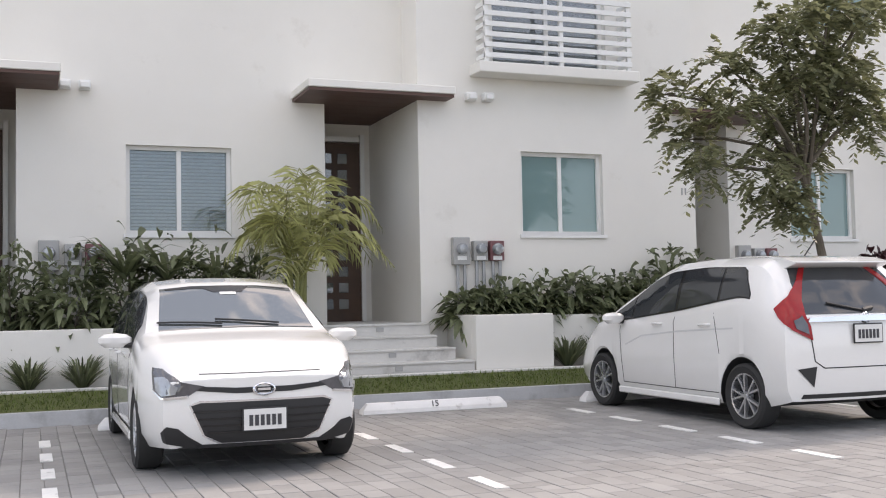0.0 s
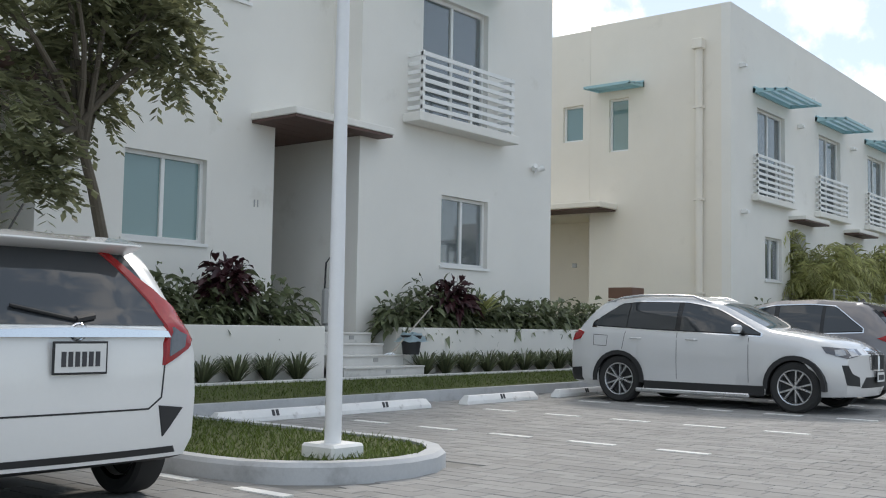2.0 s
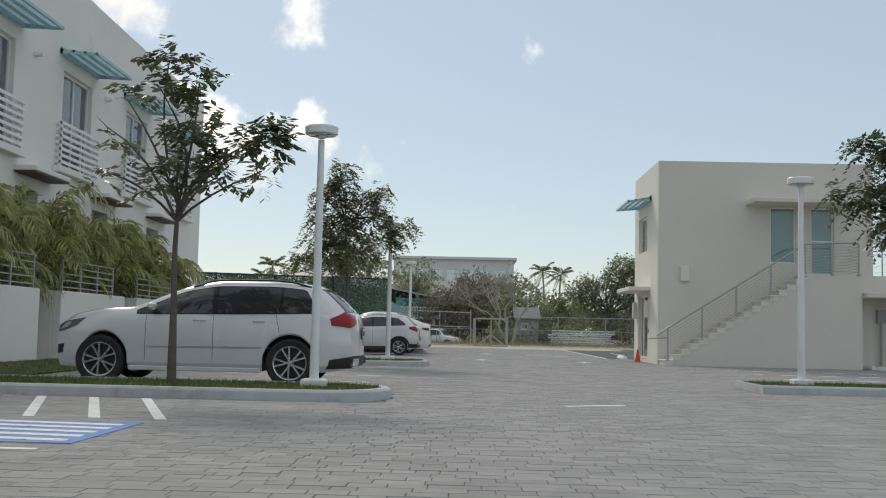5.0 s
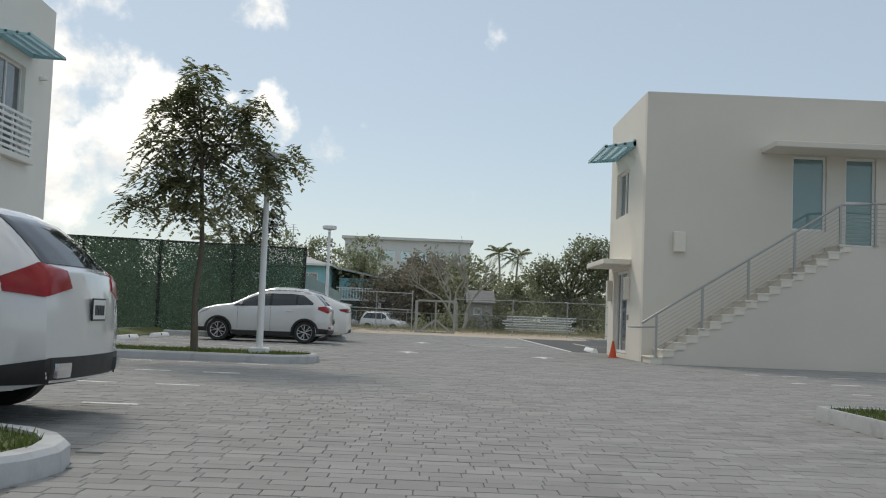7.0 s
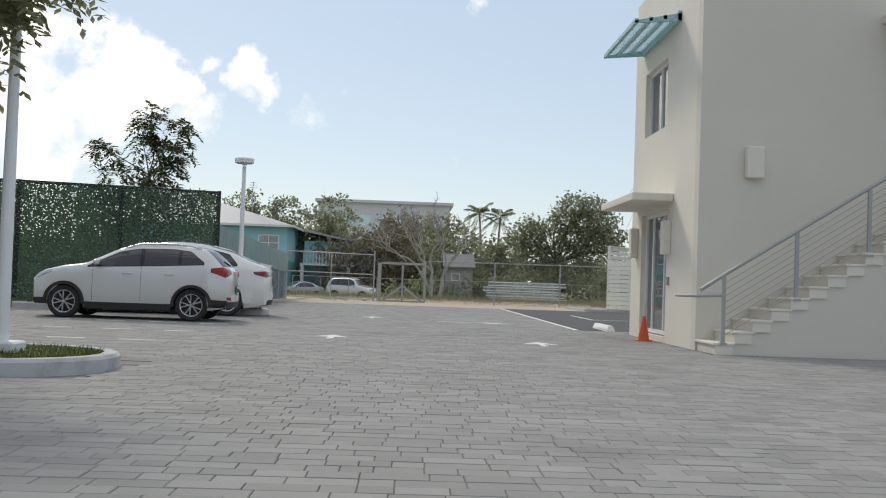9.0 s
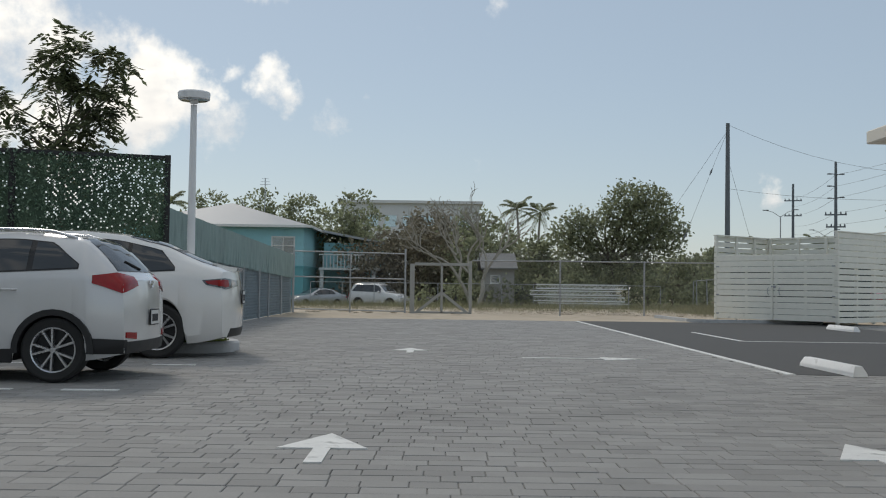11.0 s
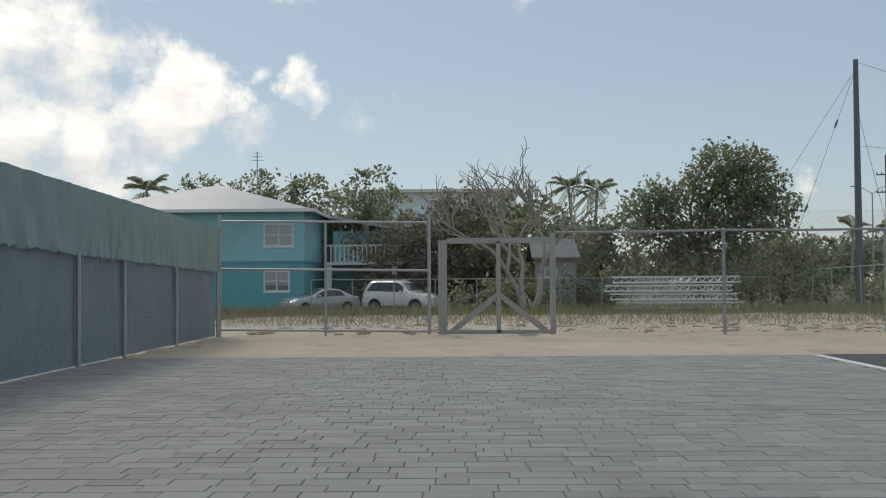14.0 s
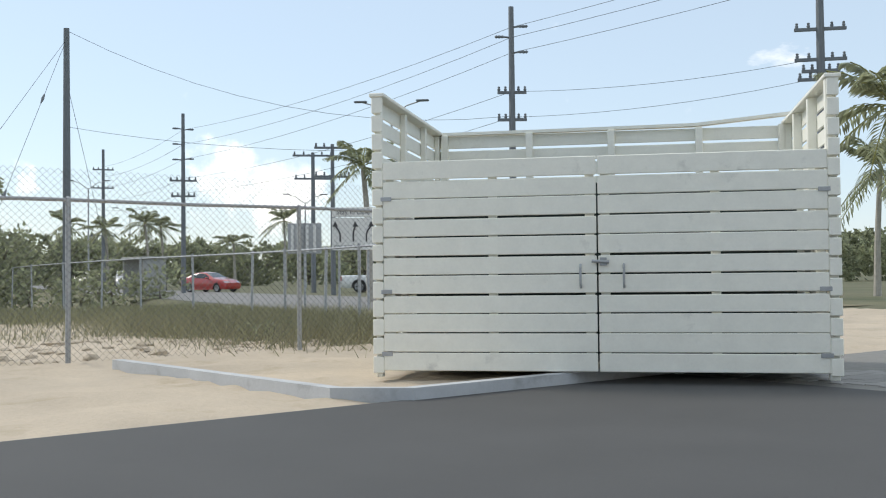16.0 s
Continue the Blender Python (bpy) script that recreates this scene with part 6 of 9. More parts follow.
# planters by the middle entries
for k, (x, h) in enumerate(((5.3, 0.55), (5.75, 0.7), (6.3, 0.75), (6.9, 0.85), (7.5, 0.8), (8.0, 0.85), (8.55, 1.25), (8.95, 1.2))):
    shrub((x, 13.95, 0.96), (0.48, 0.33), h, 150, 0.27, BROAD, 130 + k, aspect=0.38)
for k, (x, h) in enumerate(((10.5, 0.7), (11.1, 0.8), (11.7, 0.85), (12.3, 0.8), (12.9, 0.95), (13.4, 0.9), (13.9, 0.8))):
    shrub((x, 14.15, 0.98), (0.5, 0.5), h, 190, 0.22, MIXED, 150 + k, aspect=0.42)
rosette((11.5, 14.2, 1.35), 26, 0.75, 0.06, "strap-leaved dracaena with arching dark leaves", 9, name="dracaena", group="", droop=0.5)
shrub((12.75, 14.0, 1.45), (0.34, 0.3), 0.62, 130, 0.26, "dark red cordyline among green shrubs", 170, mat=M_RED_LEAF, aspect=0.4, name="cordyline")
for k, (x, h) in enumerate(((16.25, 0.75), (16.8, 0.95), (17.4, 0.9), (18.0, 0.85), (18.6, 0.75), (19.2, 0.75), (19.8, 0.7), (20.4, 0.75), (21.0, 0.8))):
    shrub((x, 13.9, 0.98), (0.5, 0.33), h, 180, 0.22, MIXED, 180 + k, aspect=0.42)
shrub((17.55, 13.8, 1.35), (0.36, 0.3), 0.65, 140, 0.26, "dark red cordyline among green shrubs", 199, mat=M_RED_LEAF, aspect=0.4, name="cordyline")
rosette((18.2, 13.75, 1.25), 34, 0.72, 0.08, "spiky agave with pale green strap leaves", 12, mat=M_PALM, name="agave", group="", droop=0.25)
for k in range(9):
    shrub((22.0 + 0.72 * k, 14.1, 0.92), (0.5, 0.4), rng.uniform(0.7, 1.05), 240, 0.22, MIXED, 210 + k, aspect=0.4)
for k in range(5):
    shrub((29.1 + 0.75 * k, 12.9, 0.95), (0.5, 0.4), rng.uniform(0.8, 1.15), 240, 0.22, MIXED, 230 + k, aspect=0.4)
planter(28.6, 32.8, 12.5, 13.45, 0.1, 1.0, "white stucco planter under the apartments' first window")
TUFT = "tuft of dark green strap grass at the planter's foot"
for k, x in enumerate((2.45, 6.45, 6.95, 7.5, 8.1, 8.7)):
    rosette((x, 13.36, 0.30), 150, 0.72, 0.026, TUFT, 300 + k, up=1.9, droop=0.38)
for k, x in enumerate((10.75, 11.3, 11.85, 12.4, 12.95, 13.5, 16.25, 16.8, 17.35, 17.95, 18.5, 19.05, 19.6, 20.2, 20.8, -1.2, -0.6, 0.0)):
    rosette((x, 13.32, 0.30), 140, 0.62, 0.024, TUFT, 320 + k, up=1.9, droop=0.38)

# things left by the last entry: upright cleaner, bucket with a cloth, mop
root = thing("floor_cleaner", (15.35, 14.6, FLOOR_Z), "upright grey floor cleaner standing in the entry", "floor cleaner")
bm = bmesh.new()
box(bm, -0.14, -0.12, 0.0, 0.14, 0.12, 0.10, 0.03)
box(bm, -0.11, -0.06, 0.10, 0.11, 0.08, 0.70, 0.04)
part("body", bm, M_METER, root)
bm = bmesh.new()
tube(bm, [(-0.07, 0.02, 0.68), (-0.07, 0.0, 1.1), (0.0, -0.02, 1.2), (0.07, 0.0, 1.1), (0.07, 0.02, 0.68)], 0.015, 8)
part("handle", bm, M_DARK, root)
root = thing("bucket", (15.95, 13.35, 0.63), "dark bucket with a striped cloth over its rim", "bucket")
bm = bmesh.new()
lathe(bm, [(0.0, 0.0), (0.13, 0.0), (0.17, 0.30), (0.155, 0.30), (0.12, 0.02), (0.0, 0.02)], 20)
part("pail", bm, M_DARK, root)
bm = bmesh.new()
bmesh.ops.create_grid(bm, x_segments=10, y_segments=10, size=0.19)
for v in bm.verts:
    r = max(abs(v.co.x), abs(v.co.y))
    v.co.z = 0.335 - max(0, r - 0.11) * 1.6 + 0.02 * math.sin(30 * v.co.x) * math.cos(23 * v.co.y)
bmesh.ops.solidify(bm, geom=list(bm.faces), thickness=0.006)
part("cloth", bm, M_TEAL_GLASS, root)
root = thing("mop", (15.75, 13.3, 0.63), "mop with a pale wooden handle leaning over a bucket", "mop")
bm = bmesh.new()
tube(bm, [(-0.35, -0.02, 0.02), (0.95, 0.25, 0.78)], 0.012, 8)
part("shaft", bm, M_BARK_PALE, root)
bm = bmesh.new()
for k in range(14):
    tube(bm, [(-0.35, -0.02, 0.03), (-0.35 + 0.02 * math.cos(k), -0.02 + 0.03 * math.sin(k), 0.03), (-0.38 + 0.09 * math.cos(k), -0.02 + 0.08 * math.sin(k), 0.006)], 0.008, 5)
part("mop_head", bm, M_CURTAIN, root)

# ---- vehicles ----
import itertools
from mathutils.bvhtree import BVHTree


def smooth_line(keys, ys):
    """Heights along a line of key points, rounded a little at the keys."""
    kx, kz = [k[0] for k in keys], [k[1] for k in keys]
    dense = np.linspace(kx[0], kx[-1], 400)
    z = np.interp(dense, kx, kz)
    w = 9
    pad = np.concatenate([np.full(w, z[0]), z, np.full(w, z[-1])])
    soft = np.convolve(pad, np.ones(2 * w + 1) / (2 * w + 1), "valid")
    return np.interp(ys, dense, soft)


def wheel(root, x, y, r, width, side, spokes, rim_mat=None, rim_r=0.70):
    w = new("wheel")
    w.parent = root
    w.matrix_local = pose(x, y, r, 0, 0, 0)
    turn = pose(0, 0, 0, 0, 90 * side, 0)
    hw = width / 2
    bm = bmesh.new()
    lathe(bm, [(rim_r * r, -hw * 0.8), (r * 0.90, -hw), (r * 0.985, -hw * 0.8), (r, -hw * 0.4), (r, hw * 0.4), (r * 0.985, hw * 0.8), (r * 0.90, hw), (rim_r * r, hw * 0.82)], 36, turn)
    part("tyre", bm, M_TYRE, w)
    rim = new("rim")
    rim.parent = w
    bm = bmesh.new()
    lathe(bm, [(rim_r * r * 0.99, hw * 0.84), (rim_r * r * 0.93, hw * 0.80), (rim_r * r * 0.90, hw * 0.2), (rim_r * r * 0.88, -hw * 0.7)], 36, turn)
    part("barrel", bm, rim_mat or M_ALLOY, rim)
    bm = bmesh.new()
    lathe(bm, [(0.0, hw * 0.05), (rim_r * r * 0.89, hw * 0.0), (rim_r * r * 0.89, -hw * 0.1)], 28, turn)
    part("brake_disc", bm, M_DARK, rim)
    bm = bmesh.new()
    lathe(bm, [(0.0, hw * 0.86), (r * 0.09, hw * 0.84), (r * 0.12, hw * 0.6), (r * 0.14, hw * 0.2)], 18, turn)
    part("hub", bm, rim_mat or M_ALLOY, rim)
    R = rim_r * r * 0.94
    for k in range(spokes):
        a = 2 * math.pi * k / spokes + 0.3
        for off in ((-0.16, 0.16) if spokes <= 5 else (0.0,)):
            bm = bmesh.new()
            ca, sa, co, so = math.cos(a), math.sin(a), math.cos(a + off * 1.5), math.sin(a + off * 1.5)
            t = r * (0.045 if spokes <= 5 else 0.05)
            p, q = Vector((r * 0.10 * ca, r * 0.10 * sa, 0)), Vector((R * co, R * so, 0))
            n = (q - p).normalized().cross(Vector((0, 0, 1)))
            vs = []
            for base, zt, zb, ww in ((p, hw * 0.80, hw * 0.45, t * 0.9), (q, hw * 0.82, hw * 0.55, t)):
                vs += [base - n * ww + Vector((0, 0, zb)), base + n * ww + Vector((0, 0, zb)), base + n * ww * 0.7 + Vector((0, 0, zt)), base - n * ww * 0.7 + Vector((0, 0, zt))]
            bv = [bm.verts.new(turn @ v) for v in vs]
            for i in range(4):
                bm.faces.new((bv[i], bv[(i + 1) % 4], bv[4 + (i + 1) % 4], bv[4 + i]))
            bm.faces.new(bv[:4])
            bm.faces.new(bv[4:])
            part("spoke", bm, rim_mat or M_ALLOY, rim)
    return w


class Car:
    """A car body lofted through cross-sections along y (nose to +y), split into paint, glass and underbody; details are laid on its skin."""

    def __init__(self, at, rz, label, paint, L, W, H, wb, fo, top, belt, ws, rw, side_win, clear=0.20, r=0.31, category="car", arch=0.055, roof_w=0.73, spokes=5, rim=None, trim=None, plan_f=0.16, plan_r=0.10, name="car", tint=None, bow_f=0.20, bow_r=0.12, tail=1.2, trim_mat=None, glass_drop=0.115):
        self.root = thing(name, (*at, 0.0), label, category, rz=rz)
        self.L, self.W, self.H, self.r = L, W, H, r
        ro = L - fo - wb
        axles = (ro, ro + wb)
        ys = set(np.linspace(0, L, 56).tolist()) | {0.0, 0.02, 0.05, 0.10, L - 0.02, L - 0.06, L - 0.12, *ws, *rw, *[v for s in side_win for v in s]}
        ra = r + arch
        for a in axles:
            ys |= {a + ra * math.cos(math.pi * k / 14) for k in range(15)}
        ys = np.array(sorted({round(float(y), 4) for y in ys if 0 <= y <= L}))
        zt, zb = smooth_line(top, ys), smooth_line(belt, ys)
        zb = np.minimum(zb, zt - 0.035)
        self.ys = ys
        rings = []
        for i, y in enumerate(ys):
            ef, er = max(0, 1 - (L - y) / 0.75), max(0, 1 - y / 0.55)
            hw = W / 2 * (1 - plan_f * ef ** 2.2 - plan_r * er ** 2.2 - 0.02 * (abs(y - L / 2) / (L / 2)) ** 2)
            gh = zt[i] - zb[i]
            k = min(1.0, max(0.0, gh / 0.45))
            hr = hw * (0.90 - (0.90 - roof_w) * k)
            zlow = clear + 0.02 * ef ** 2 + 0.08 * er ** 2
            arch_z = 0.0
            for a in axles:
                if abs(y - a) < ra:
                    arch_z = max(arch_z, r + math.sqrt(max(0, ra * ra - (y - a) ** 2)))
            zm = zlow + (zb[i] - zlow) * 0.50
            pts = [[0, zlow], [hw * 0.92, zlow], [hw * 0.985, zlow + 0.10], [hw, zm], [hw * 0.992, zb[i] - 0.10], [hw * 0.955, zb[i]],
                   [hw * 0.955 * 0.55 + hr * 0.45, zb[i] + gh * 0.48], [hr * 1.0, zt[i] - 0.075 * k - 0.01], [hr * 0.86, zt[i] - 0.018 * k - 0.004], [hr * 0.45, zt[i] + 0.004], [0, zt[i] + 0.008]]
            if arch_z:
                for q in (1, 2, 3):
                    if pts[q][1] < arch_z + 0.012 * q:
                        pts[q][1] = arch_z + 0.012 * (q - 1)
                        pts[q][0] = max(pts[q][0], hw * 0.975)
                pts[3][1] = max(pts[3][1], pts[2][1] + 0.01)
                pts[4][1] = max(pts[4][1], pts[3][1] + 0.01)
            rings.append(pts)
        n = len(rings[0])
        ymid = L - fo - wb / 2
        self.ymid = ymid

        def bend(x, y, z):
            """Bows both ends in plan, tucks the bumpers under and leans the tailgate."""
            ef, er = max(0.0, 1 - (L - y) / 1.1), max(0.0, 1 - y / 0.9)
            u = min(1.0, abs(x) / (W / 2))
            y -= ef * (bow_f * u ** 2.4 + 0.9 * max(0.0, 0.42 - z) ** 2 * 2.0)
            y += er * (bow_r * u ** 2.6 + 0.9 * max(0.0, 0.45 - z) ** 2 + 0.25 * max(0.0, z - 0.66) ** 2)
            return (x, y - ymid, z)

        full = [[bend(s * p[0], y, p[1]) for s, p in [(1, q) for q in rings[i]] + [(-1, q) for q in rings[i][-2:0:-1]]] for i, y in enumerate(ys)]
        m = len(full[0])
        groups = {}

        def put(key, quad):
            groups.setdefault(key, []).append(quad)

        for i in range(len(ys) - 1):
            yc = (ys[i] + ys[i + 1]) / 2
            gh = (zt[i] + zt[i + 1] - zb[i] - zb[i + 1]) / 2
            for k in range(m):
                band = k if k < n - 1 else m - 1 - k
                quad = [full[i][k], full[i][(k + 1) % m], full[i + 1][(k + 1) % m], full[i + 1][k]]
                key = "body"
                if band == 0:
                    key = "underbody"
                elif band >= 8 and ws[0] < yc < ws[1]:
                    key = "windscreen"
                elif band >= 8 and rw[0] < yc < rw[1]:
                    key = "rear_window"
                put(key, quad)
        for e, y in ((0, ys[0]), (-1, ys[-1])):
            cols = (1, 0.9, 0.75, 0.5, 0.25, 0, -0.25, -0.5, -0.75, -0.9, -1)
            net = [[bend(f * q[0], y, q[1]) for f in cols] for q in rings[e]]
            for r0, r1 in zip(net, net[1:]):
                for k in range(len(cols) - 1):
                    put("body", [r0[k], r0[k + 1], r1[k + 1], r1[k]])
        self.glass = tint or M_CARGLASS
        everything = [q for g in groups.values() for q in g]
        vs, fs = [], []
        for q in everything:
            fs.append(tuple(range(len(vs), len(vs) + len(q))))
            vs += [Vector(p) for p in q]
        self.bvh = BVHTree.FromPolygons(vs, fs)
        for key, quads in groups.items():
            bm = bmesh.new()
            for q in quads:
                bm.faces.new([bm.verts.new(p) for p in q])
            bmesh.ops.remove_doubles(bm, verts=bm.verts, dist=0.0004)
            bmesh.ops.dissolve_degenerate(bm, dist=0.0004, edges=bm.edges)
            name = key if isinstance(key, str) else "window"
            mat = {"body": paint, "underbody": M_DARK, "windscreen": M_SCREEN_GLASS, "rear_window": self.glass, "window": self.glass}[name]
            part(name, bm, mat, self.root, angle=28 if name == "body" else 50)
        for a in axles:
            for s in (-1, 1):
                wheel(self.root, s * (W / 2 - 0.115), a - ymid, r, 0.205, s, spokes, rim)
        if trim:
            for a in axles:
                for s in (-1, 1):
                    bm = bmesh.new()
                    ring = [(ra + 0.0, 0.004), (ra + 0.055, 0.004), (ra + 0.055, 0.012)]
                    prev = None
                    for k in range(15):
                        ang = math.pi * (-0.03 + 1.06 * k / 14)
                        row_v = []
                        for rad in (ra - 0.035, ra + 0.028):
                            yy, zz = a - ymid + rad * math.cos(ang), r + rad * math.sin(ang)
                            far_end = max(0.0, abs(yy) - L * 0.40) * 0.25
                            xx = s * (W / 2 - 0.002 - far_end)
                            row_v += [bm.verts.new((xx + s * 0.012, yy, zz)), bm.verts.new((xx - s * 0.08, yy, zz))]
                        if prev:
                            bm.faces.new((prev[0], prev[2], row_v[2], row_v[0]))
                            bm.faces.new((prev[0], prev[1], row_v[1], row_v[0]))
                            bm.faces.new((prev[2], prev[3], row_v[3], row_v[2]))
                        prev = row_v
                    part("arch_trim", bm, trim, self.root)
        # side glass: black surround, panes, optional bright trim
        zt2 = lambda y: float(smooth_line(top, [y])[0])
        zb2 = lambda y: float(smooth_line(belt, [y])[0])
        y0, y1 = side_win[0][0], side_win[-1][1]

        def opening(a, b, grow):
            lows, ups = [], []
            for y in np.linspace(a, b, max(4, int((b - a) / 0.06))):
                lo = zb2(y) + 0.025 - grow
                up = min(zt2(y) - glass_drop, zb2(y) + 0.06 + tail * (y - y0)) + grow
                if up > lo + 0.004:
                    lows.append((y - ymid, lo))
                    ups.append((y - ymid, up))
            return lows + ups[::-1]
        for f in "lr":
            if trim_mat:
                self.lay("window_trim", opening(y0 - 0.03, y1 + 0.05, 0.032), f, trim_mat, lift=0.003, depth=0.01)
            self.lay("window_surround", opening(y0 - 0.01, y1 + 0.02, 0.014), f, M_GLOSS_BLACK, lift=0.006, depth=0.01)
            for a, b in side_win:
                o = opening(a, b, 0.0)
                if len(o) > 3:
                    self.lay("window", o, f, self.glass, lift=0.010, depth=0.004)
        # sills
        for s in (-1, 1):
            bm = bmesh.new()
            x = s * W / 2 * 0.955
            box(bm, min(x, x + s * 0.03), axles[0] - ymid + ra + 0.02, clear - 0.02, max(x, x + s * 0.03), axles[1] - ymid - ra - 0.02, clear + (0.13 if trim else 0.05), 0.012)
            part("sill", bm, trim or paint, self.root)

    def skin(self, origin, way):
        return self.bvh.ray_cast(Vector(origin), Vector(way))

    def sheet(self, outline, cell):
        """A flat outline cut into a fine grid, so that it can follow a curved skin."""
        bm = bmesh.new()
        bm.faces.new([bm.verts.new((p[0], p[1], 0)) for p in outline])
        for axis in (0, 1):
            lo, hi = min(p[axis] for p in outline), max(p[axis] for p in outline)
            for k in range(1, int((hi - lo) / cell) + 1):
                co, no = [0, 0, 0], [0, 0, 0]
                co[axis], no[axis] = lo + (hi - lo) * k / (int((hi - lo) / cell) + 1), 1
                bmesh.ops.bisect_plane(bm, geom=bm.verts[:] + bm.edges[:] + bm.faces[:], dist=1e-5, plane_co=co, plane_no=no)
        bmesh.ops.triangulate(bm, faces=bm.faces[:])
        return bm

    def lay(self, name, outline, face, mat, lift=0.006, label="", parent=None, depth=0.02, cuts=2, cell=0.06):
        """Lays a flat outline onto the skin. face 'l' / 'r': outline in (y, z); 'f' / 'b': (x, z); 't': (x, y)."""
        bm = self.sheet(outline, cell)
        way = {"l": (1, 0, 0), "r": (-1, 0, 0), "f": (0, -1, 0), "b": (0, 1, 0), "t": (0, 0, -1)}[face]
        start = {"l": lambda a, b: (-4, a, b), "r": lambda a, b: (4, a, b), "f": lambda a, b: (a, 6, b), "b": lambda a, b: (a, -6, b), "t": lambda a, b: (a, b, 4)}[face]
        return self.press(bm, start, Vector(way), name, mat, lift, depth, label, parent)

    def press(self, bm, start, w, name, mat, lift, depth, label="", parent=None):
        for v in bm.verts:
            o = Vector(start(v.co.x, v.co.y))
            hit = self.bvh.ray_cast(o, w)
            if hit[0] is None:
                hit = self.bvh.find_nearest(o + w * (o.length - 0.6))
            nrm = hit[1]
            if nrm.dot(w) > 0:
                nrm = -nrm
            v.co = hit[0] + nrm * lift
        bmesh.ops.recalc_face_normals(bm, faces=bm.faces)
        ext = bmesh.ops.extrude_face_region(bm, geom=list(bm.faces))
        for v in ext["geom"]:
            if isinstance(v, bmesh.types.BMVert):
                v.co += w * depth
        return part(name, bm, mat, parent or self.root, label, angle=40)

    def wrap(self, name, outline, end, mat, lift=0.010, depth=0.03, cell=0.05):
        """Lays an outline round both corners of one end: (d, z), d below 0 runs inwards along the end, above 0 along the flank."""
        for s in (-1, 1):
            way = Vector((-s, -1 if end == "f" else 1, 0)).normalized()
            cx, cy = s * self.W / 2, (self.L - self.ymid if end == "f" else -self.ymid)
            along = Vector((s, -1 if end == "f" else 1, 0)).normalized()
            bm = self.sheet([(d * 0.7071, z) for d, z in outline], cell)
            self.press(bm, lambda a, b: Vector((cx, cy, b)) + along * a - way * 3, way, name, mat, lift, depth)

    def both(self, name, outline, face, mat, **kw):
        """The same on both sides: mirrored in x for 'f', 'b', 't', on the left and right flank for 's'."""
        if face == "s":
            for f in "lr":
                self.lay(name, outline, f, mat, **kw)
        else:
            self.lay(name, outline, face, mat, **kw)
            self.lay(name, [(-a, b) for a, b in outline[::-1]], face, mat, **kw)

    def seam(self, pts, face="s", w=0.007, name="panel_gap", mat=None):
        for (a, b), (c, d) in zip(pts, pts[1:]):
            t = Vector((c - a, d - b)).normalized()
            s = Vector((-t.y, t.x)) * w / 2
            quad = [(a - s.x, b - s.y), (c - s.x, d - s.y), (c + s.x, d + s.y), (a + s.x, b + s.y)]
            if face == "s":
                for f in "lr":
                    self.lay(name, quad, f, mat or M_DARK, lift=0.002, depth=0.004, cuts=3)
            else:
                self.lay(name, quad, face, mat or M_DARK, lift=0.002, depth=0.004, cuts=3)

    def mirrors(self, y, z, paint):
        for s in (-1, 1):
            x = s * self.W / 2
            bm = bmesh.new()
            lathe(bm, [(0.0, -0.07), (0.05, -0.065), (0.085, -0.02), (0.085, 0.03), (0.06, 0.06), (0.0, 0.075)], 14, Matrix.Translation((x + s * 0.09, y, z)) @ Matrix.Diagonal((1.55, 0.75, 0.85, 1)))
            bm2 = bmesh.new()
            tube(bm2, [(x - s * 0.06, y + 0.02, z - 0.04), (x + s * 0.06, y, z - 0.03)], 0.025, 8)
            part("mirror", bm, paint, self.root)
            part("mirror_arm", bm2, M_DARK, self.root)

    def handles(self, ys, z, mat):
        for y in ys:
            for s in (-1, 1):
                hit = self.skin((s * 4, y, z), (-s, 0, 0))
                if hit[0] is None:
                    continue
                x = hit[0].x
                bm = bmesh.new()
                tube(bm, [(x, y - 0.09, z), (x + s * 0.03, y - 0.06, z), (x + s * 0.034, y + 0.05, z), (x, y + 0.09, z)], 0.013, 8)
                part("door_handle", bm, mat, self.root)

    def plate(self, z, face, w=0.30, h=0.15, lift=0.02):
        """A licence plate with its characters as plain bars."""
        way = -1 if face == "b" else 1
        hit = self.skin((0, way * 6, z), (0, -way, 0))
        y = hit[0].y + way * lift
        p = new("licence_plate")
        p.parent = self.root
        bm = bmesh.new()
        box(bm, -w / 2 - 0.012, y - 0.006, z - h / 2 - 0.012, w / 2 + 0.012, y + 0.004, z + h / 2 + 0.012, 0.003)
        part("plate_holder", bm, M_DARK, p)
        bm = bmesh.new()
        yy = y + way * 0.008
        box(bm, -w / 2, min(yy, y), z - h / 2, w / 2, max(yy, y), z + h / 2)
        part("plate", bm, M_PLATE, p)
        for k in range(6):
            bm = bmesh.new()
            x = -w / 2 + 0.03 + k * (w - 0.06) / 6
            box(bm, x + 0.006, min(yy, yy + way * 0.004), z - h * 0.30, x + (w - 0.06) / 6 - 0.008, max(yy, yy + way * 0.004), z + h * 0.22)
            part("plate_bar", bm, M_PRINT, p)

    def badge(self, z, face, rx=0.07, rz=0.045):
        way = -1 if face == "b" else 1
        hit = self.skin((0, way * 6, z), (0, -way, 0))
        bm = bmesh.new()
        lathe(bm, [(0.72, 0.0), (0.86, 0.18), (1.0, 0.0), (0.86, -0.1)], 24, Matrix.Translation(hit[0] + Vector((0, way * 0.012, 0))) @ pose(0, 0, 0, 90, 0, 0) @ Matrix.Diagonal((rx, rz, 0.05, 1)))
        box(bm, -rx * 0.55, hit[0].y + way * 0.008 - 0.006, z - rz * 0.18, rx * 0.55, hit[0].y + way * 0.008 + 0.006, z + rz * 0.18)
        part("badge", bm, M_CHROME, self.root)

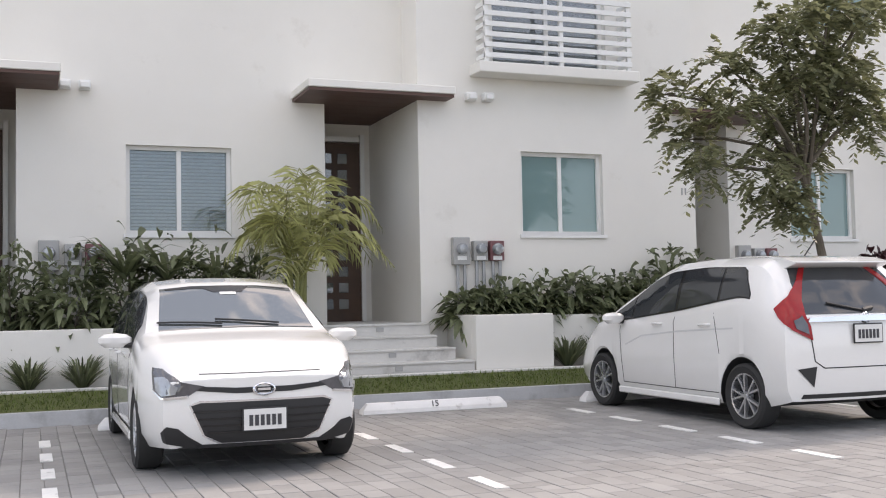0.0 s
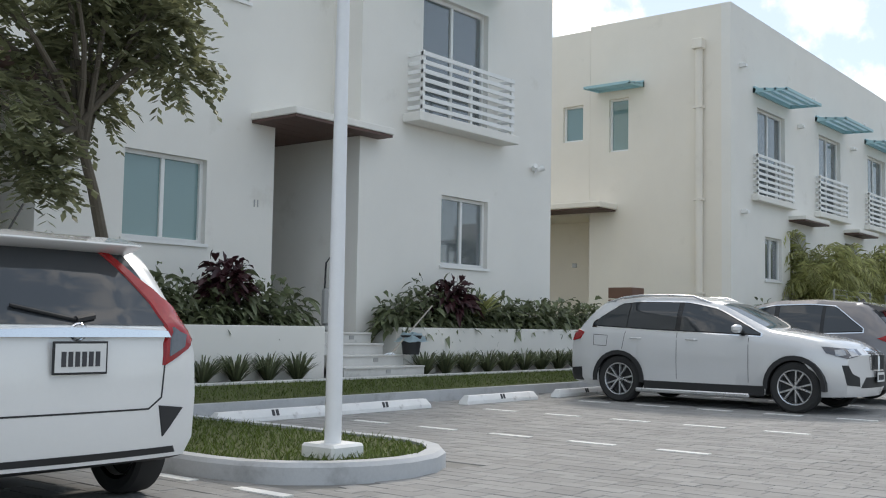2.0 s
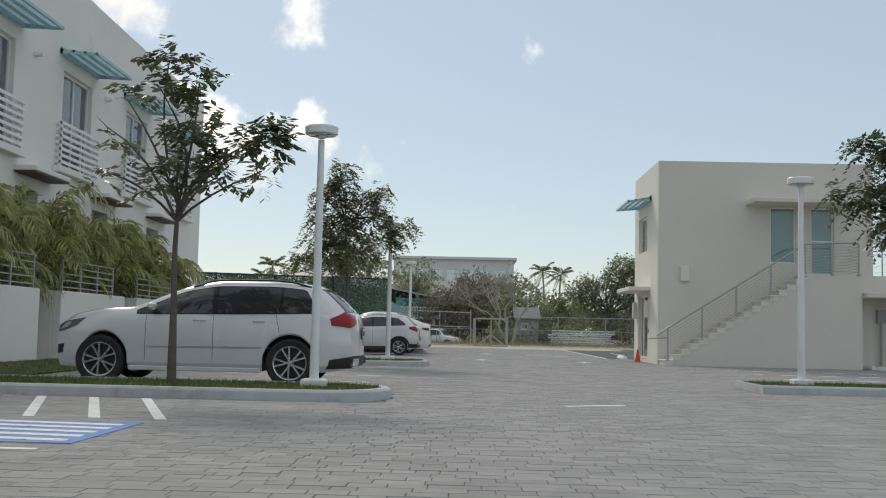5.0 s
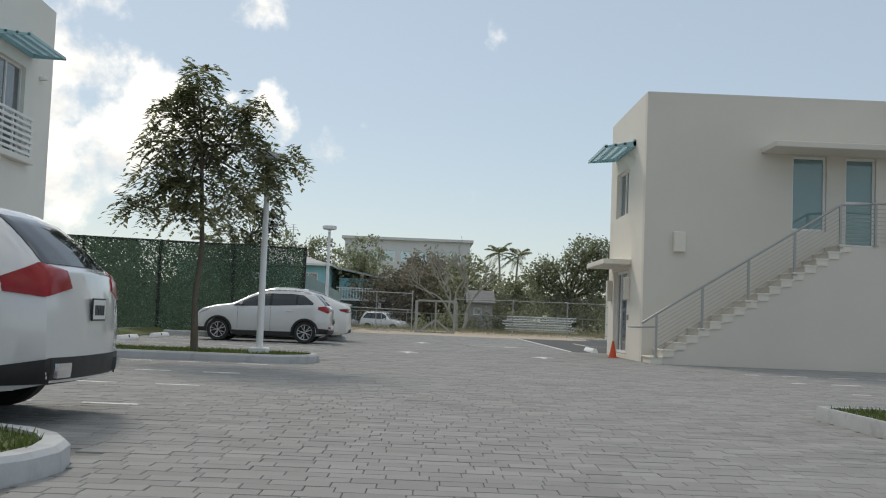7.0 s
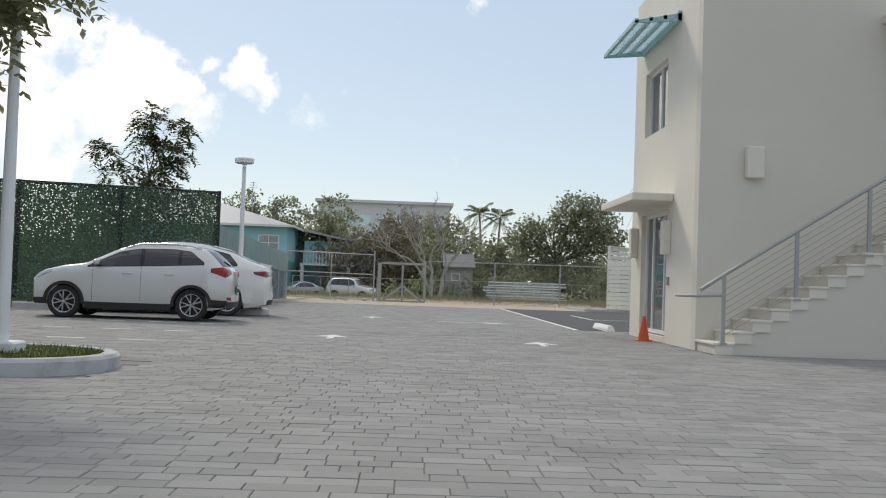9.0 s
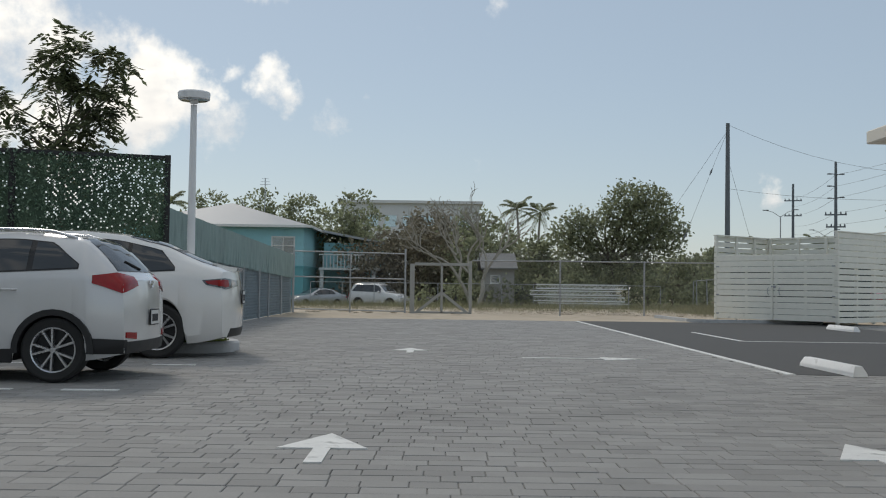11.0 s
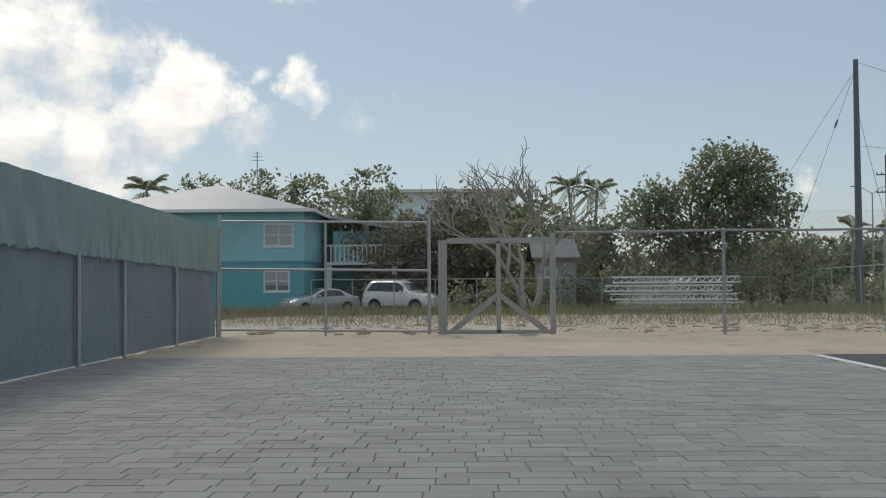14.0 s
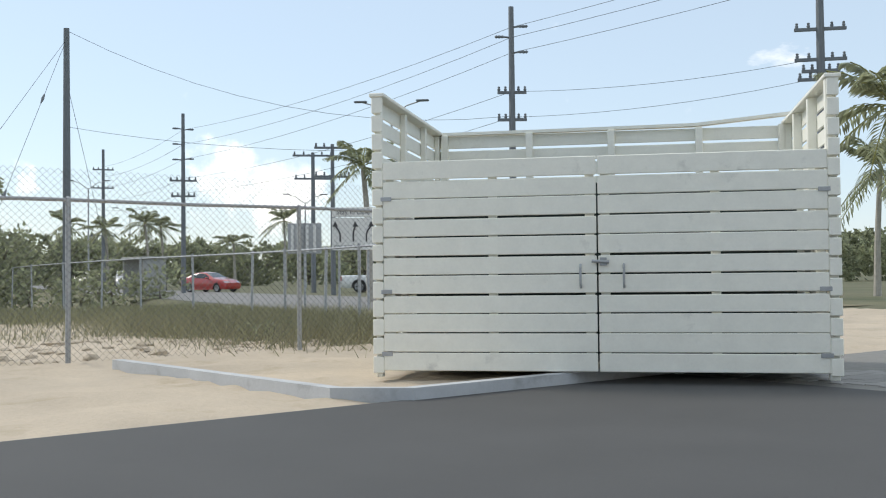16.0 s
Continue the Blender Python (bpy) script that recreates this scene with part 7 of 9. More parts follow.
    def wiper(self, pts, r=0.008):
        bm = bmesh.new()
        tube(bm, pts, r, 6)
        part("wiper", bm, M_DARK, self.root)

    def at_skin(self, x, z, face, lift=0.02):
        way = -1 if face == "b" else 1
        hit = self.skin((x, way * 6, z), (0, -way, 0))
        return (x, hit[0].y + way * lift, z)

    def roof_rails(self, x, y0, y1, mat):
        for s in (-1, 1):
            pts = []
            for k in range(7):
                y = y0 + (y1 - y0) * k / 6
                hit = self.skin((s * x, y, 4), (0, 0, -1))
                pts.append((s * x, y, hit[0].z + (0.045 if 0 < k < 6 else 0.0)))
            bm = bmesh.new()
            tube(bm, pts, 0.016, 8)
            part("roof_rail", bm, mat, self.root)


# small white hatchback facing the drive
car = Car((1.02, 9.98), 180, "white five-door hatchback parked nose out, black grille", M_CAR_WHITE, 4.04, 1.73, 1.50, 2.57, 0.83,
          top=[(0, 0.93), (0.08, 1.02), (0.28, 1.28), (0.50, 1.45), (1.1, 1.50), (1.9, 1.50), (2.40, 1.44), (3.05, 1.04), (3.5, 0.965), (3.85, 0.85), (4.04, 0.70)],
          belt=[(0, 0.90), (0.5, 1.0), (1.6, 0.97), (3.1, 0.93), (3.5, 0.89), (4.04, 0.66)], ws=(2.42, 3.03), rw=(0.10, 0.46), side_win=[(0.62, 1.02), (1.06, 1.72), (1.80, 2.78)], r=0.30, spokes=7, roof_w=0.76)
f = car.L - car.ymid
car.lay("grille_surround", [(-0.53, 0.535), (-0.43, 0.31), (-0.31, 0.245), (0.31, 0.245), (0.43, 0.31), (0.53, 0.535), (0.46, 0.565), (-0.46, 0.565)], "f", M_CHROME, lift=0.006)
car.lay("grille", [(-0.515, 0.53), (-0.42, 0.32), (-0.30, 0.26), (0.30, 0.26), (0.42, 0.32), (0.515, 0.53), (0.45, 0.55), (-0.45, 0.55)], "f", M_DARK, lift=0.012)
for z in (0.33, 0.38, 0.43, 0.48):
    w = 0.40 + 0.10 * (z - 0.33) / 0.15
    car.lay("grille_bar", [(-w, z), (w, z), (w, z + 0.012), (-w, z + 0.012)], "f", M_GLOSS_BLACK, lift=0.018, depth=0.008)
car.lay("grille_strip", [(-0.56, 0.645), (-0.2, 0.612), (0.2, 0.612), (0.56, 0.645), (0.56, 0.675), (0.2, 0.652), (-0.2, 0.652), (-0.56, 0.675)], "f", M_DARK)
car.lay("lip", [(-0.60, 0.225), (0.60, 0.225), (0.52, 0.250), (-0.52, 0.250)], "f", M_DARK, lift=0.008)
car.wrap("fog_recess", [(-0.40, 0.20), (0.03, 0.27), (0.02, 0.34), (-0.06, 0.385), (-0.16, 0.37), (-0.30, 0.27)], "f", M_DARK, lift=0.008)
car.wrap("headlight_bezel", [(-0.40, 0.67), (-0.26, 0.60), (-0.02, 0.585), (0.16, 0.64), (0.26, 0.80), (0.10, 0.79), (-0.16, 0.71)], "f", M_LAMP_DARK, lift=0.008)
car.wrap("headlight", [(-0.18, 0.665), (-0.15, 0.615), (-0.02, 0.60), (0.10, 0.64), (0.16, 0.73), (0.02, 0.735)], "f", M_LAMP_CLEAR, lift=0.014)
car.wrap("headlight_trim", [(-0.26, 0.592), (-0.02, 0.577), (0.16, 0.632), (0.16, 0.645), (-0.02, 0.592), (-0.26, 0.607)], "f", M_CHROME, lift=0.016)
car.lay("bonnet_gap", [(-0.45, 0.750), (0.45, 0.750), (0.45, 0.755), (-0.45, 0.755)], "f", M_DARK, lift=0.002, depth=0.004)
car.badge(0.635, "f", 0.085, 0.048)
car.plate(0.42, "f", 0.31, 0.15, 0.035)
car.mirrors(2.42 - car.ymid + 0.36, 0.98, M_CAR_WHITE)
car.handles((1.15 - car.ymid, 2.05 - car.ymid), 0.86, M_CAR_WHITE)
car.seam([(1.76 - car.ymid, 0.30), (1.76 - car.ymid, 0.95)])
car.seam([(2.85 - car.ymid, 0.30), (2.85 - car.ymid, 0.90)])
for s in (-0.05, 0.42):
    pts = []
    for k in range(5):
        x, y = s - 0.30 + 0.13 * k, 2.98 - car.ymid - 0.015 * k
        pts.append((x, y, car.skin((x, y, 4), (0, 0, -1))[0].z + 0.015))
    car.wiper(pts)
car.lay("window_sticker", [(-0.07, 2.53 - car.ymid), (0.07, 2.53 - car.ymid), (0.07, 2.565 - car.ymid), (-0.07, 2.565 - car.ymid)], "t", M_PLATE, lift=0.004, depth=0.002)
car.lay("screen_band", [(-0.52, 2.43 - car.ymid), (0.52, 2.43 - car.ymid), (0.52, 2.455 - car.ymid), (0.20, 2.475 - car.ymid), (0.12, 2.53 - car.ymid), (-0.12, 2.53 - car.ymid), (-0.20, 2.43 - car.ymid), (-0.52, 2.455 - car.ymid)], "t", M_GLOSS_BLACK, lift=0.003, depth=0.002)

# tall white hatchback, tail to the drive
car = Car((6.55, 9.73), 0, "white tall hatchback with tall red tail lamps", M_CAR_WHITE, 3.96, 1.73, 1.57, 2.53, 0.80,
          top=[(0, 0.96), (0.05, 1.06), (0.13, 1.22), (0.31, 1.49), (0.40, 1.53), (0.7, 1.555), (1.3, 1.575), (1.9, 1.55), (2.25, 1.46), (3.10, 1.04), (3.45, 0.93), (3.75, 0.80), (3.96, 0.62)],
          belt=[(0, 0.95), (0.3, 1.10), (0.65, 1.17), (1.0, 1.13), (1.6, 1.05), (2.6, 0.95), (3.2, 0.91), (3.45, 0.86), (3.96, 0.58)], ws=(2.27, 3.06), rw=(9, 9), side_win=[(0.56, 0.98), (1.02, 1.66), (1.72, 2.50), (2.54, 3.0)], r=0.295, spokes=5, roof_w=0.79, tail=1.6, plan_r=0.03, bow_r=0.09)
car.root.scale = (1.045, 1.045, 1.045)
ym = car.ymid
car.lay("rear_window", [(-0.61, 1.02), (0.61, 1.02), (0.56, 1.30), (0.50, 1.45), (-0.50, 1.45), (-0.56, 1.30)], "b", M_CARGLASS, lift=0.006)
car.wrap("tail_lamp", [(-0.14, 1.46), (-0.08, 1.46), (-0.05, 1.30), (0.02, 1.18), (0.17, 1.07), (0.12, 1.0), (-0.04, 0.89), (-0.26, 0.80), (-0.24, 0.92), (-0.18, 1.02), (-0.13, 1.14), (-0.125, 1.30)], "b", M_LAMP_RED, lift=0.016, depth=0.05)
car.wrap("reversing_lamp", [(-0.22, 0.85), (-0.08, 0.90), (-0.05, 0.97), (-0.15, 1.0), (-0.20, 0.94)], "b", M_LAMP_DARK, lift=0.022, depth=0.02)
car.lay("tailgate_trim", [(-0.60, 0.955), (0.60, 0.955), (0.58, 0.99), (0.08, 1.005), (-0.08, 1.005), (-0.58, 0.99)], "b", M_CHROME, lift=0.026, depth=0.03)
car.wrap("rear_vent", [(-0.30, 0.575), (-0.09, 0.555), (-0.26, 0.40)], "b", M_DARK, lift=0.006)
car.seam([(-0.585, 0.90), (-0.55, 0.62), (-0.46, 0.56), (0.46, 0.56), (0.55, 0.62), (0.585, 0.90)], "b", 0.010)
car.lay("bumper_lip", [(-0.70, 0.27), (0.70, 0.27), (0.66, 0.34), (-0.66, 0.34)], "b", M_DARK, lift=0.004)
car.badge(0.985, "b", 0.055, 0.05)
car.plate(0.85, "b")
car.seam([(1.70 - ym, 0.30), (1.70 - ym, 1.0)])
car.seam([(2.68 - ym, 0.30), (2.74 - ym, 0.90)])
car.seam([(0.96 - ym, 0.66), (1.04 - ym, 1.04)])
car.seam([(1.0 - ym, 0.30), (2.68 - ym, 0.30)])
car.handles((1.18 - ym, 2.0 - ym), 0.93, M_CAR_WHITE)
car.mirrors(2.70 - ym, 0.98, M_CAR_WHITE)
# flank crease drawn as a slightly greyer strip in place of its shading
car.seam([(0.75 - ym, 0.90), (1.6 - ym, 0.86), (2.3 - ym, 0.80), (2.62 - ym, 0.70)], w=0.016, mat=M_CAR_PEARL, name="crease")
pts = [car.at_skin(0.0, 1.05, "b", 0.02), car.at_skin(0.12, 1.07, "b", 0.02), car.at_skin(-0.34, 1.12, "b", 0.025)]
car.wiper([pts[0], pts[1]], 0.02)
car.wiper([pts[0], pts[2]], 0.010)
bm = bmesh.new()
prism(bm, [(0.44 - ym, 1.42), (0.25 - ym, 1.47), (0.24 - ym, 1.485), (0.45 - ym, 1.532), (0.62 - ym, 1.546), (0.62 - ym, 1.50)], 'x', -0.54, 0.54)
bmesh.ops.bevel(bm, geom=list(bm.edges), offset=0.008, segments=1, affect='EDGES')
part("spoiler", bm, M_CAR_WHITE, car.root)
bm = bmesh.new()
tube(bm, [(0.0, 0.78 - ym, 1.55), (-0.0, 0.62 - ym, 1.70)], 0.007, 6)
part("aerial", bm, M_DARK, car.root)

# compact crossover, nose to the drive
car = Car((18.25, 9.12), 180, "silver-white compact crossover with black sills and split-spoke wheels", M_CAR_PEARL, 4.45, 1.82, 1.60, 2.67, 0.83,
          top=[(0, 1.0), (0.08, 1.12), (0.26, 1.38), (0.46, 1.53), (1.2, 1.60), (2.0, 1.59), (2.45, 1.50), (3.22, 1.12), (3.7, 1.06), (4.2, 0.96), (4.45, 0.78)],
          belt=[(0, 0.98), (0.4, 1.12), (1.5, 1.07), (3.1, 1.02), (3.5, 0.99), (4.2, 0.90), (4.45, 0.74)], ws=(2.47, 3.20), rw=(0.10, 0.42), side_win=[(0.50, 1.06), (1.08, 1.86), (1.94, 3.12)], clear=0.22, r=0.345, spokes=5, trim=M_DARK, plan_f=0.14, tail=0.75, trim_mat=M_CHROME, bow_f=0.26)
ym = car.ymid
car.wrap("headlight_bezel", [(-0.36, 0.80), (0.0, 0.745), (0.34, 0.81), (0.40, 0.90), (0.05, 0.88), (-0.34, 0.87)], "f", M_LAMP_DARK, lift=0.008)
for d in (-0.16, 0.10):
    car.wrap("headlight", [(d - 0.09, 0.79), (d + 0.09, 0.775), (d + 0.10, 0.855), (d - 0.08, 0.86)], "f", M_LAMP_CLEAR, lift=0.014)
for s in (-1, 1):
    car.lay("kidney_grille", [(s * 0.03, 0.56), (s * 0.28, 0.60), (s * 0.32, 0.78), (s * 0.26, 0.86), (s * 0.05, 0.88)], "f", M_CHROME, lift=0.012)
    for k in range(5):
        x = s * (0.07 + 0.045 * k)
        car.lay("grille_bar", [(x - 0.013, 0.60), (x + 0.013, 0.60), (x + 0.013, 0.84), (x - 0.013, 0.84)], "f", M_DARK, lift=0.016, depth=0.01)
car.lay("lower_intake", [(-0.50, 0.36), (0.50, 0.36), (0.40, 0.50), (-0.40, 0.50)], "f", M_DARK)
car.wrap("side_intake", [(-0.30, 0.38), (0.02, 0.40), (0.10, 0.66), (0.0, 0.66), (-0.10, 0.55), (-0.28, 0.50)], "f", M_DARK, lift=0.008)
car.wrap("tail_lamp", [(-0.36, 0.93), (0.0, 0.90), (0.20, 0.93), (0.25, 1.03), (0.0, 1.08), (-0.34, 1.06)], "b", M_LAMP_RED, lift=0.010, depth=0.03)
car.lay("bumper_trim", [(-0.74, 0.30), (0.74, 0.30), (0.74, 0.48), (-0.74, 0.48)], "b", M_DARK)
car.wrap("bumper_corner", [(-0.12, 0.30), (0.24, 0.30), (0.24, 0.50), (-0.12, 0.48)], "b", M_DARK)
car.plate(0.50, "f", 0.30, 0.13, 0.03)
car.seam([(1.90 - ym, 0.38), (1.90 - ym, 1.05)])
car.seam([(2.98 - ym, 0.38), (2.98 - ym, 1.00)])
car.seam([(1.0 - ym, 0.74), (1.06 - ym, 1.05)])
car.seam([(0.52 - ym, 0.84), (0.74 - ym, 0.83), (0.76 - ym, 0.99), (0.52 - ym, 1.0), (0.52 - ym, 0.84)])
car.handles((1.24 - ym, 2.14 - ym), 0.955, M_CAR_PEARL)
car.mirrors(2.86 - ym, 1.12, M_CAR_PEARL)
car.roof_rails(0.60, 0.60 - ym, 2.3 - ym, M_ALLOY)
for s in (-1, 1):
    bm = bmesh.new()
    box(bm, s * 0.90 - 0.03, 1.25 - ym, 0.17, s * 0.90 + 0.03, 3.0 - ym, 0.23, 0.015)
    part("side_step", bm, M_ALLOY, car.root)

# dark grey crossover, tail to the drive
car = Car((20.75, 9.36), 0, "dark grey crossover with L-shaped red tail lamps", M_CAR_GREY, 4.60, 1.86, 1.68, 2.66, 0.92,
          top=[(0, 1.02), (0.06, 1.12), (0.18, 1.30), (0.40, 1.56), (0.60, 1.62), (1.5, 1.68), (2.1, 1.66), (2.5, 1.57), (3.3, 1.15), (3.8, 1.06), (4.35, 0.94), (4.6, 0.72)],
          belt=[(0, 1.0), (0.4, 1.14), (1.6, 1.09), (3.2, 1.03), (3.6, 0.98), (4.6, 0.68)], ws=(2.52, 3.27), rw=(9, 9), side_win=[(0.62, 1.22), (1.28, 1.98), (2.06, 3.2)], clear=0.22, r=0.345, spokes=5, trim=M_DARK, tail=0.8, trim_mat=M_CHROME)
ym = car.ymid
car.lay("rear_window", [(-0.70, 1.12), (0.70, 1.12), (0.62, 1.50), (-0.62, 1.50)], "b", M_CARGLASS, lift=0.006)
car.wrap("tail_lamp", [(-0.46, 1.02), (0.0, 0.93), (0.34, 1.04), (0.10, 1.10), (-0.06, 1.16), (-0.10, 1.50), (-0.20, 1.50), (-0.19, 1.16), (-0.24, 1.10), (-0.46, 1.09)], "b", M_LAMP_RED, lift=0.014, depth=0.04)
car.lay("tailgate_trim", [(-0.50, 1.03), (0.50, 1.03), (0.48, 1.08), (-0.48, 1.08)], "b", M_CHROME, lift=0.02)
car.badge(1.10, "b", 0.07, 0.055)
car.plate(0.82, "b")
car.lay("bumper_trim", [(-0.76, 0.32), (0.76, 0.32), (0.76, 0.54), (-0.76, 0.54)], "b", M_DARK, lift=0.01)
car.both("exhaust", [(0.48, 0.38), (0.66, 0.38), (0.66, 0.45), (0.48, 0.45)], "b", M_CHROME, lift=0.03)
car.seam([(2.02 - ym, 0.38), (2.02 - ym, 1.08)])
car.seam([(3.06 - ym, 0.38), (3.06 - ym, 1.02)])
car.handles((1.42 - ym, 2.3 - ym), 0.96, M_CHROME)
car.mirrors(2.98 - ym, 1.14, M_CAR_GREY)
car.wiper([car.at_skin(0.0, 1.16, "b"), car.at_skin(-0.30, 1.26, "b")], 0.010)
bm = bmesh.new()
prism(bm, [(0.50 - ym, 1.46), (0.33 - ym, 1.515), (0.33 - ym, 1.530), (0.7 - ym, 1.625), (0.7 - ym, 1.56)], 'x', -0.54, 0.54)
part("spoiler", bm, M_CAR_GREY, car.root)
bm = bmesh.new()
prism(bm, [(0.95 - ym, 1.64), (0.82 - ym, 1.635), (0.85 - ym, 1.70)], 'x', -0.02, 0.02)
part("aerial_fin", bm, M_CAR_GREY, car.root)
car.root.scale = (0.975, 0.975, 0.965)

# large white SUV beside the young tree
car = Car((31.6, 7.68), 0, "large white SUV with dark tinted windows and roof rails", M_CAR_PEARL, 4.76, 1.93, 1.73, 2.93, 0.82,
          top=[(0, 1.08), (0.08, 1.20), (0.26, 1.40), (0.50, 1.58), (1.3, 1.645), (2.2, 1.635), (2.7, 1.54), (3.48, 1.20), (4.0, 1.17), (4.55, 1.06), (4.76, 0.86)],
          belt=[(0, 1.04), (0.4, 1.13), (1.8, 1.09), (3.4, 1.06), (3.9, 1.08), (4.76, 0.82)], ws=(2.72, 3.46), rw=(9, 9), side_win=[(0.62, 1.16), (1.20, 2.16), (2.24, 3.38)], clear=0.24, r=0.375, spokes=5, trim=None, tail=1.6)
ym = car.ymid
car.lay("rear_window", [(-0.72, 1.17), (0.72, 1.17), (0.62, 1.52), (-0.62, 1.52)], "b", M_CARGLASS, lift=0.006)
car.wrap("tail_lamp", [(-0.42, 1.00), (0.0, 0.93), (0.34, 0.96), (0.36, 1.06), (0.0, 1.17), (-0.36, 1.12)], "b", M_LAMP_RED, lift=0.012, depth=0.03)
car.wrap("headlight", [(-0.34, 0.82), (0.0, 0.78), (0.34, 0.88), (0.46, 1.0), (0.1, 0.95), (-0.30, 0.90)], "f", M_LAMP_DARK, lift=0.010)
car.wrap("headlight_ring", [(-0.02, 0.82), (0.14, 0.85), (0.20, 0.93), (0.04, 0.92)], "f", M_LAMP_CLEAR, lift=0.015)
car.wrap("air_intake", [(-0.40, 0.42), (0.06, 0.46), (0.10, 0.60), (-0.30, 0.56)], "f", M_DARK)
car.both("exhaust", [(0.55, 0.36), (0.74, 0.36), (0.74, 0.46), (0.55, 0.46)], "b", M_CHROME, lift=0.04, depth=0.05)
car.lay("bumper_trim", [(-0.78, 0.34), (0.78, 0.34), (0.78, 0.50), (-0.78, 0.50)], "b", M_DARK)
car.wrap("bumper_corner", [(-0.10, 0.32), (0.40, 0.30), (0.36, 0.44), (-0.10, 0.50)], "b", M_DARK)
car.plate(0.85, "b")
car.seam([(2.20 - ym, 0.38), (2.20 - ym, 1.12)])
car.seam([(3.24 - ym, 0.38), (3.24 - ym, 1.08)])
car.seam([(1.16 - ym, 0.74), (1.24 - ym, 1.10)])
car.seam([(1.2 - ym, 0.60), (3.2 - ym, 0.58)], w=0.03, mat=M_CAR_SILVER, name="door_moulding")
car.handles((1.5 - ym, 2.42 - ym), 1.0, M_CAR_PEARL)
car.mirrors(3.12 - ym, 1.20, M_CAR_PEARL)
car.roof_rails(0.64, 0.75 - ym, 2.6 - ym, M_DARK)

# white compact crossover further on
car = Car((53.62, 7.22), 0, "white compact crossover with red tail lamps and black sills", M_CAR_PEARL, 4.15, 1.78, 1.63, 2.59, 0.78,
          top=[(0, 1.02), (0.08, 1.14), (0.22, 1.32), (0.44, 1.50), (1.2, 1.575), (1.9, 1.565), (2.3, 1.49), (3.0, 1.14), (3.5, 1.08), (4.0, 0.96), (4.15, 0.78)],
          belt=[(0, 1.0), (0.4, 1.16), (1.5, 1.10), (2.9, 1.04), (3.4, 1.0), (4.15, 0.74)], ws=(2.32, 2.98), rw=(9, 9), side_win=[(0.56, 1.02), (1.08, 1.78), (1.86, 2.90)], clear=0.22, r=0.335, spokes=5, trim=M_DARK, tail=0.8)
ym = car.ymid
car.lay("rear_window", [(-0.64, 1.15), (0.64, 1.15), (0.55, 1.49), (-0.55, 1.49)], "b", M_CARGLASS, lift=0.006)
car.wrap("tail_lamp", [(-0.40, 1.0), (0.0, 0.92), (0.36, 1.02), (0.34, 1.10), (0.0, 1.13), (-0.36, 1.09)], "b", M_LAMP_RED, lift=0.012, depth=0.03)
car.both("rear_reflector", [(0.52, 0.44), (0.74, 0.46), (0.74, 0.52), (0.52, 0.51)], "b", M_LAMP_RED, lift=0.012)
car.lay("bumper_trim", [(-0.72, 0.30), (0.72, 0.30), (0.72, 0.42), (-0.72, 0.42)], "b", M_DARK)
car.wrap("bumper_corner", [(-0.10, 0.30), (0.40, 0.30), (0.38, 0.46), (-0.10, 0.44)], "b", M_DARK)
car.wrap("front_trim", [(-0.30, 0.28), (0.34, 0.28), (0.34, 0.40), (-0.30, 0.40)], "f", M_DARK)
car.plate(0.66, "b")
car.badge(1.02, "b", 0.08, 0.045)
car.wrap("headlight", [(-0.30, 0.84), (0.0, 0.80), (0.36, 0.92), (0.34, 0.98), (0.0, 0.92), (-0.30, 0.92)], "f", M_LAMP_CLEAR, lift=0.010)
car.seam([(1.82 - ym, 0.38), (1.82 - ym, 1.09)])
car.seam([(2.80 - ym, 0.38), (2.80 - ym, 1.03)])
car.handles((1.25 - ym, 2.1 - ym), 0.95, M_CAR_PEARL)
car.mirrors(2.70 - ym, 1.16, M_CAR_PEARL)
car.wiper([car.at_skin(0.0, 1.18, "b"), car.at_skin(-0.28, 1.26, "b")], 0.010)
car.roof_rails(0.58, 0.65 - ym, 2.2 - ym, M_ALLOY)
car.root.scale = (0.93, 0.93, 0.93)

# white fastback behind it
car = Car((56.97, 7.45), 6, "white fastback electric car with a sloping tail and slim tail lamps", M_CAR_WHITE, 4.75, 1.92, 1.62, 2.89, 0.87,
          top=[(0, 1.10), (0.03, 1.16), (0.12, 1.165), (0.45, 1.27), (1.0, 1.49), (1.5, 1.60), (2.0, 1.64), (2.4, 1.63), (2.9, 1.50), (3.7, 1.08), (4.3, 0.92), (4.75, 0.66)],
          belt=[(0, 1.07), (0.5, 1.12), (1.5, 1.06), (3.4, 1.0), (4.0, 0.90), (4.75, 0.62)], ws=(2.75, 3.65), rw=(0.35, 1.35), side_win=[(0.80, 1.35), (1.40, 2.20), (2.28, 3.50)], clear=0.19, r=0.35, spokes=5, roof_w=0.70, plan_r=0.07, bow_r=0.24)
ym = car.ymid
car.wrap("tail_lamp_housing", [(-0.52, 0.93), (0.0, 0.885), (0.34, 0.94), (0.40, 1.0), (0.0, 1.03), (-0.50, 1.0)], "b", M_LAMP_DARK, lift=0.010, depth=0.03)
car.wrap("tail_lamp", [(-0.12, 0.925), (0.0, 0.910), (0.32, 0.955), (0.36, 0.99), (0.0, 1.01), (-0.10, 1.0)], "b", M_LAMP_RED, lift=0.016, depth=0.02)
car.lay("bumper_trim", [(-0.70, 0.27), (0.70, 0.27), (0.66, 0.38), (-0.66, 0.38)], "b", M_DARK)
car.plate(0.78, "b", 0.34, 0.16)
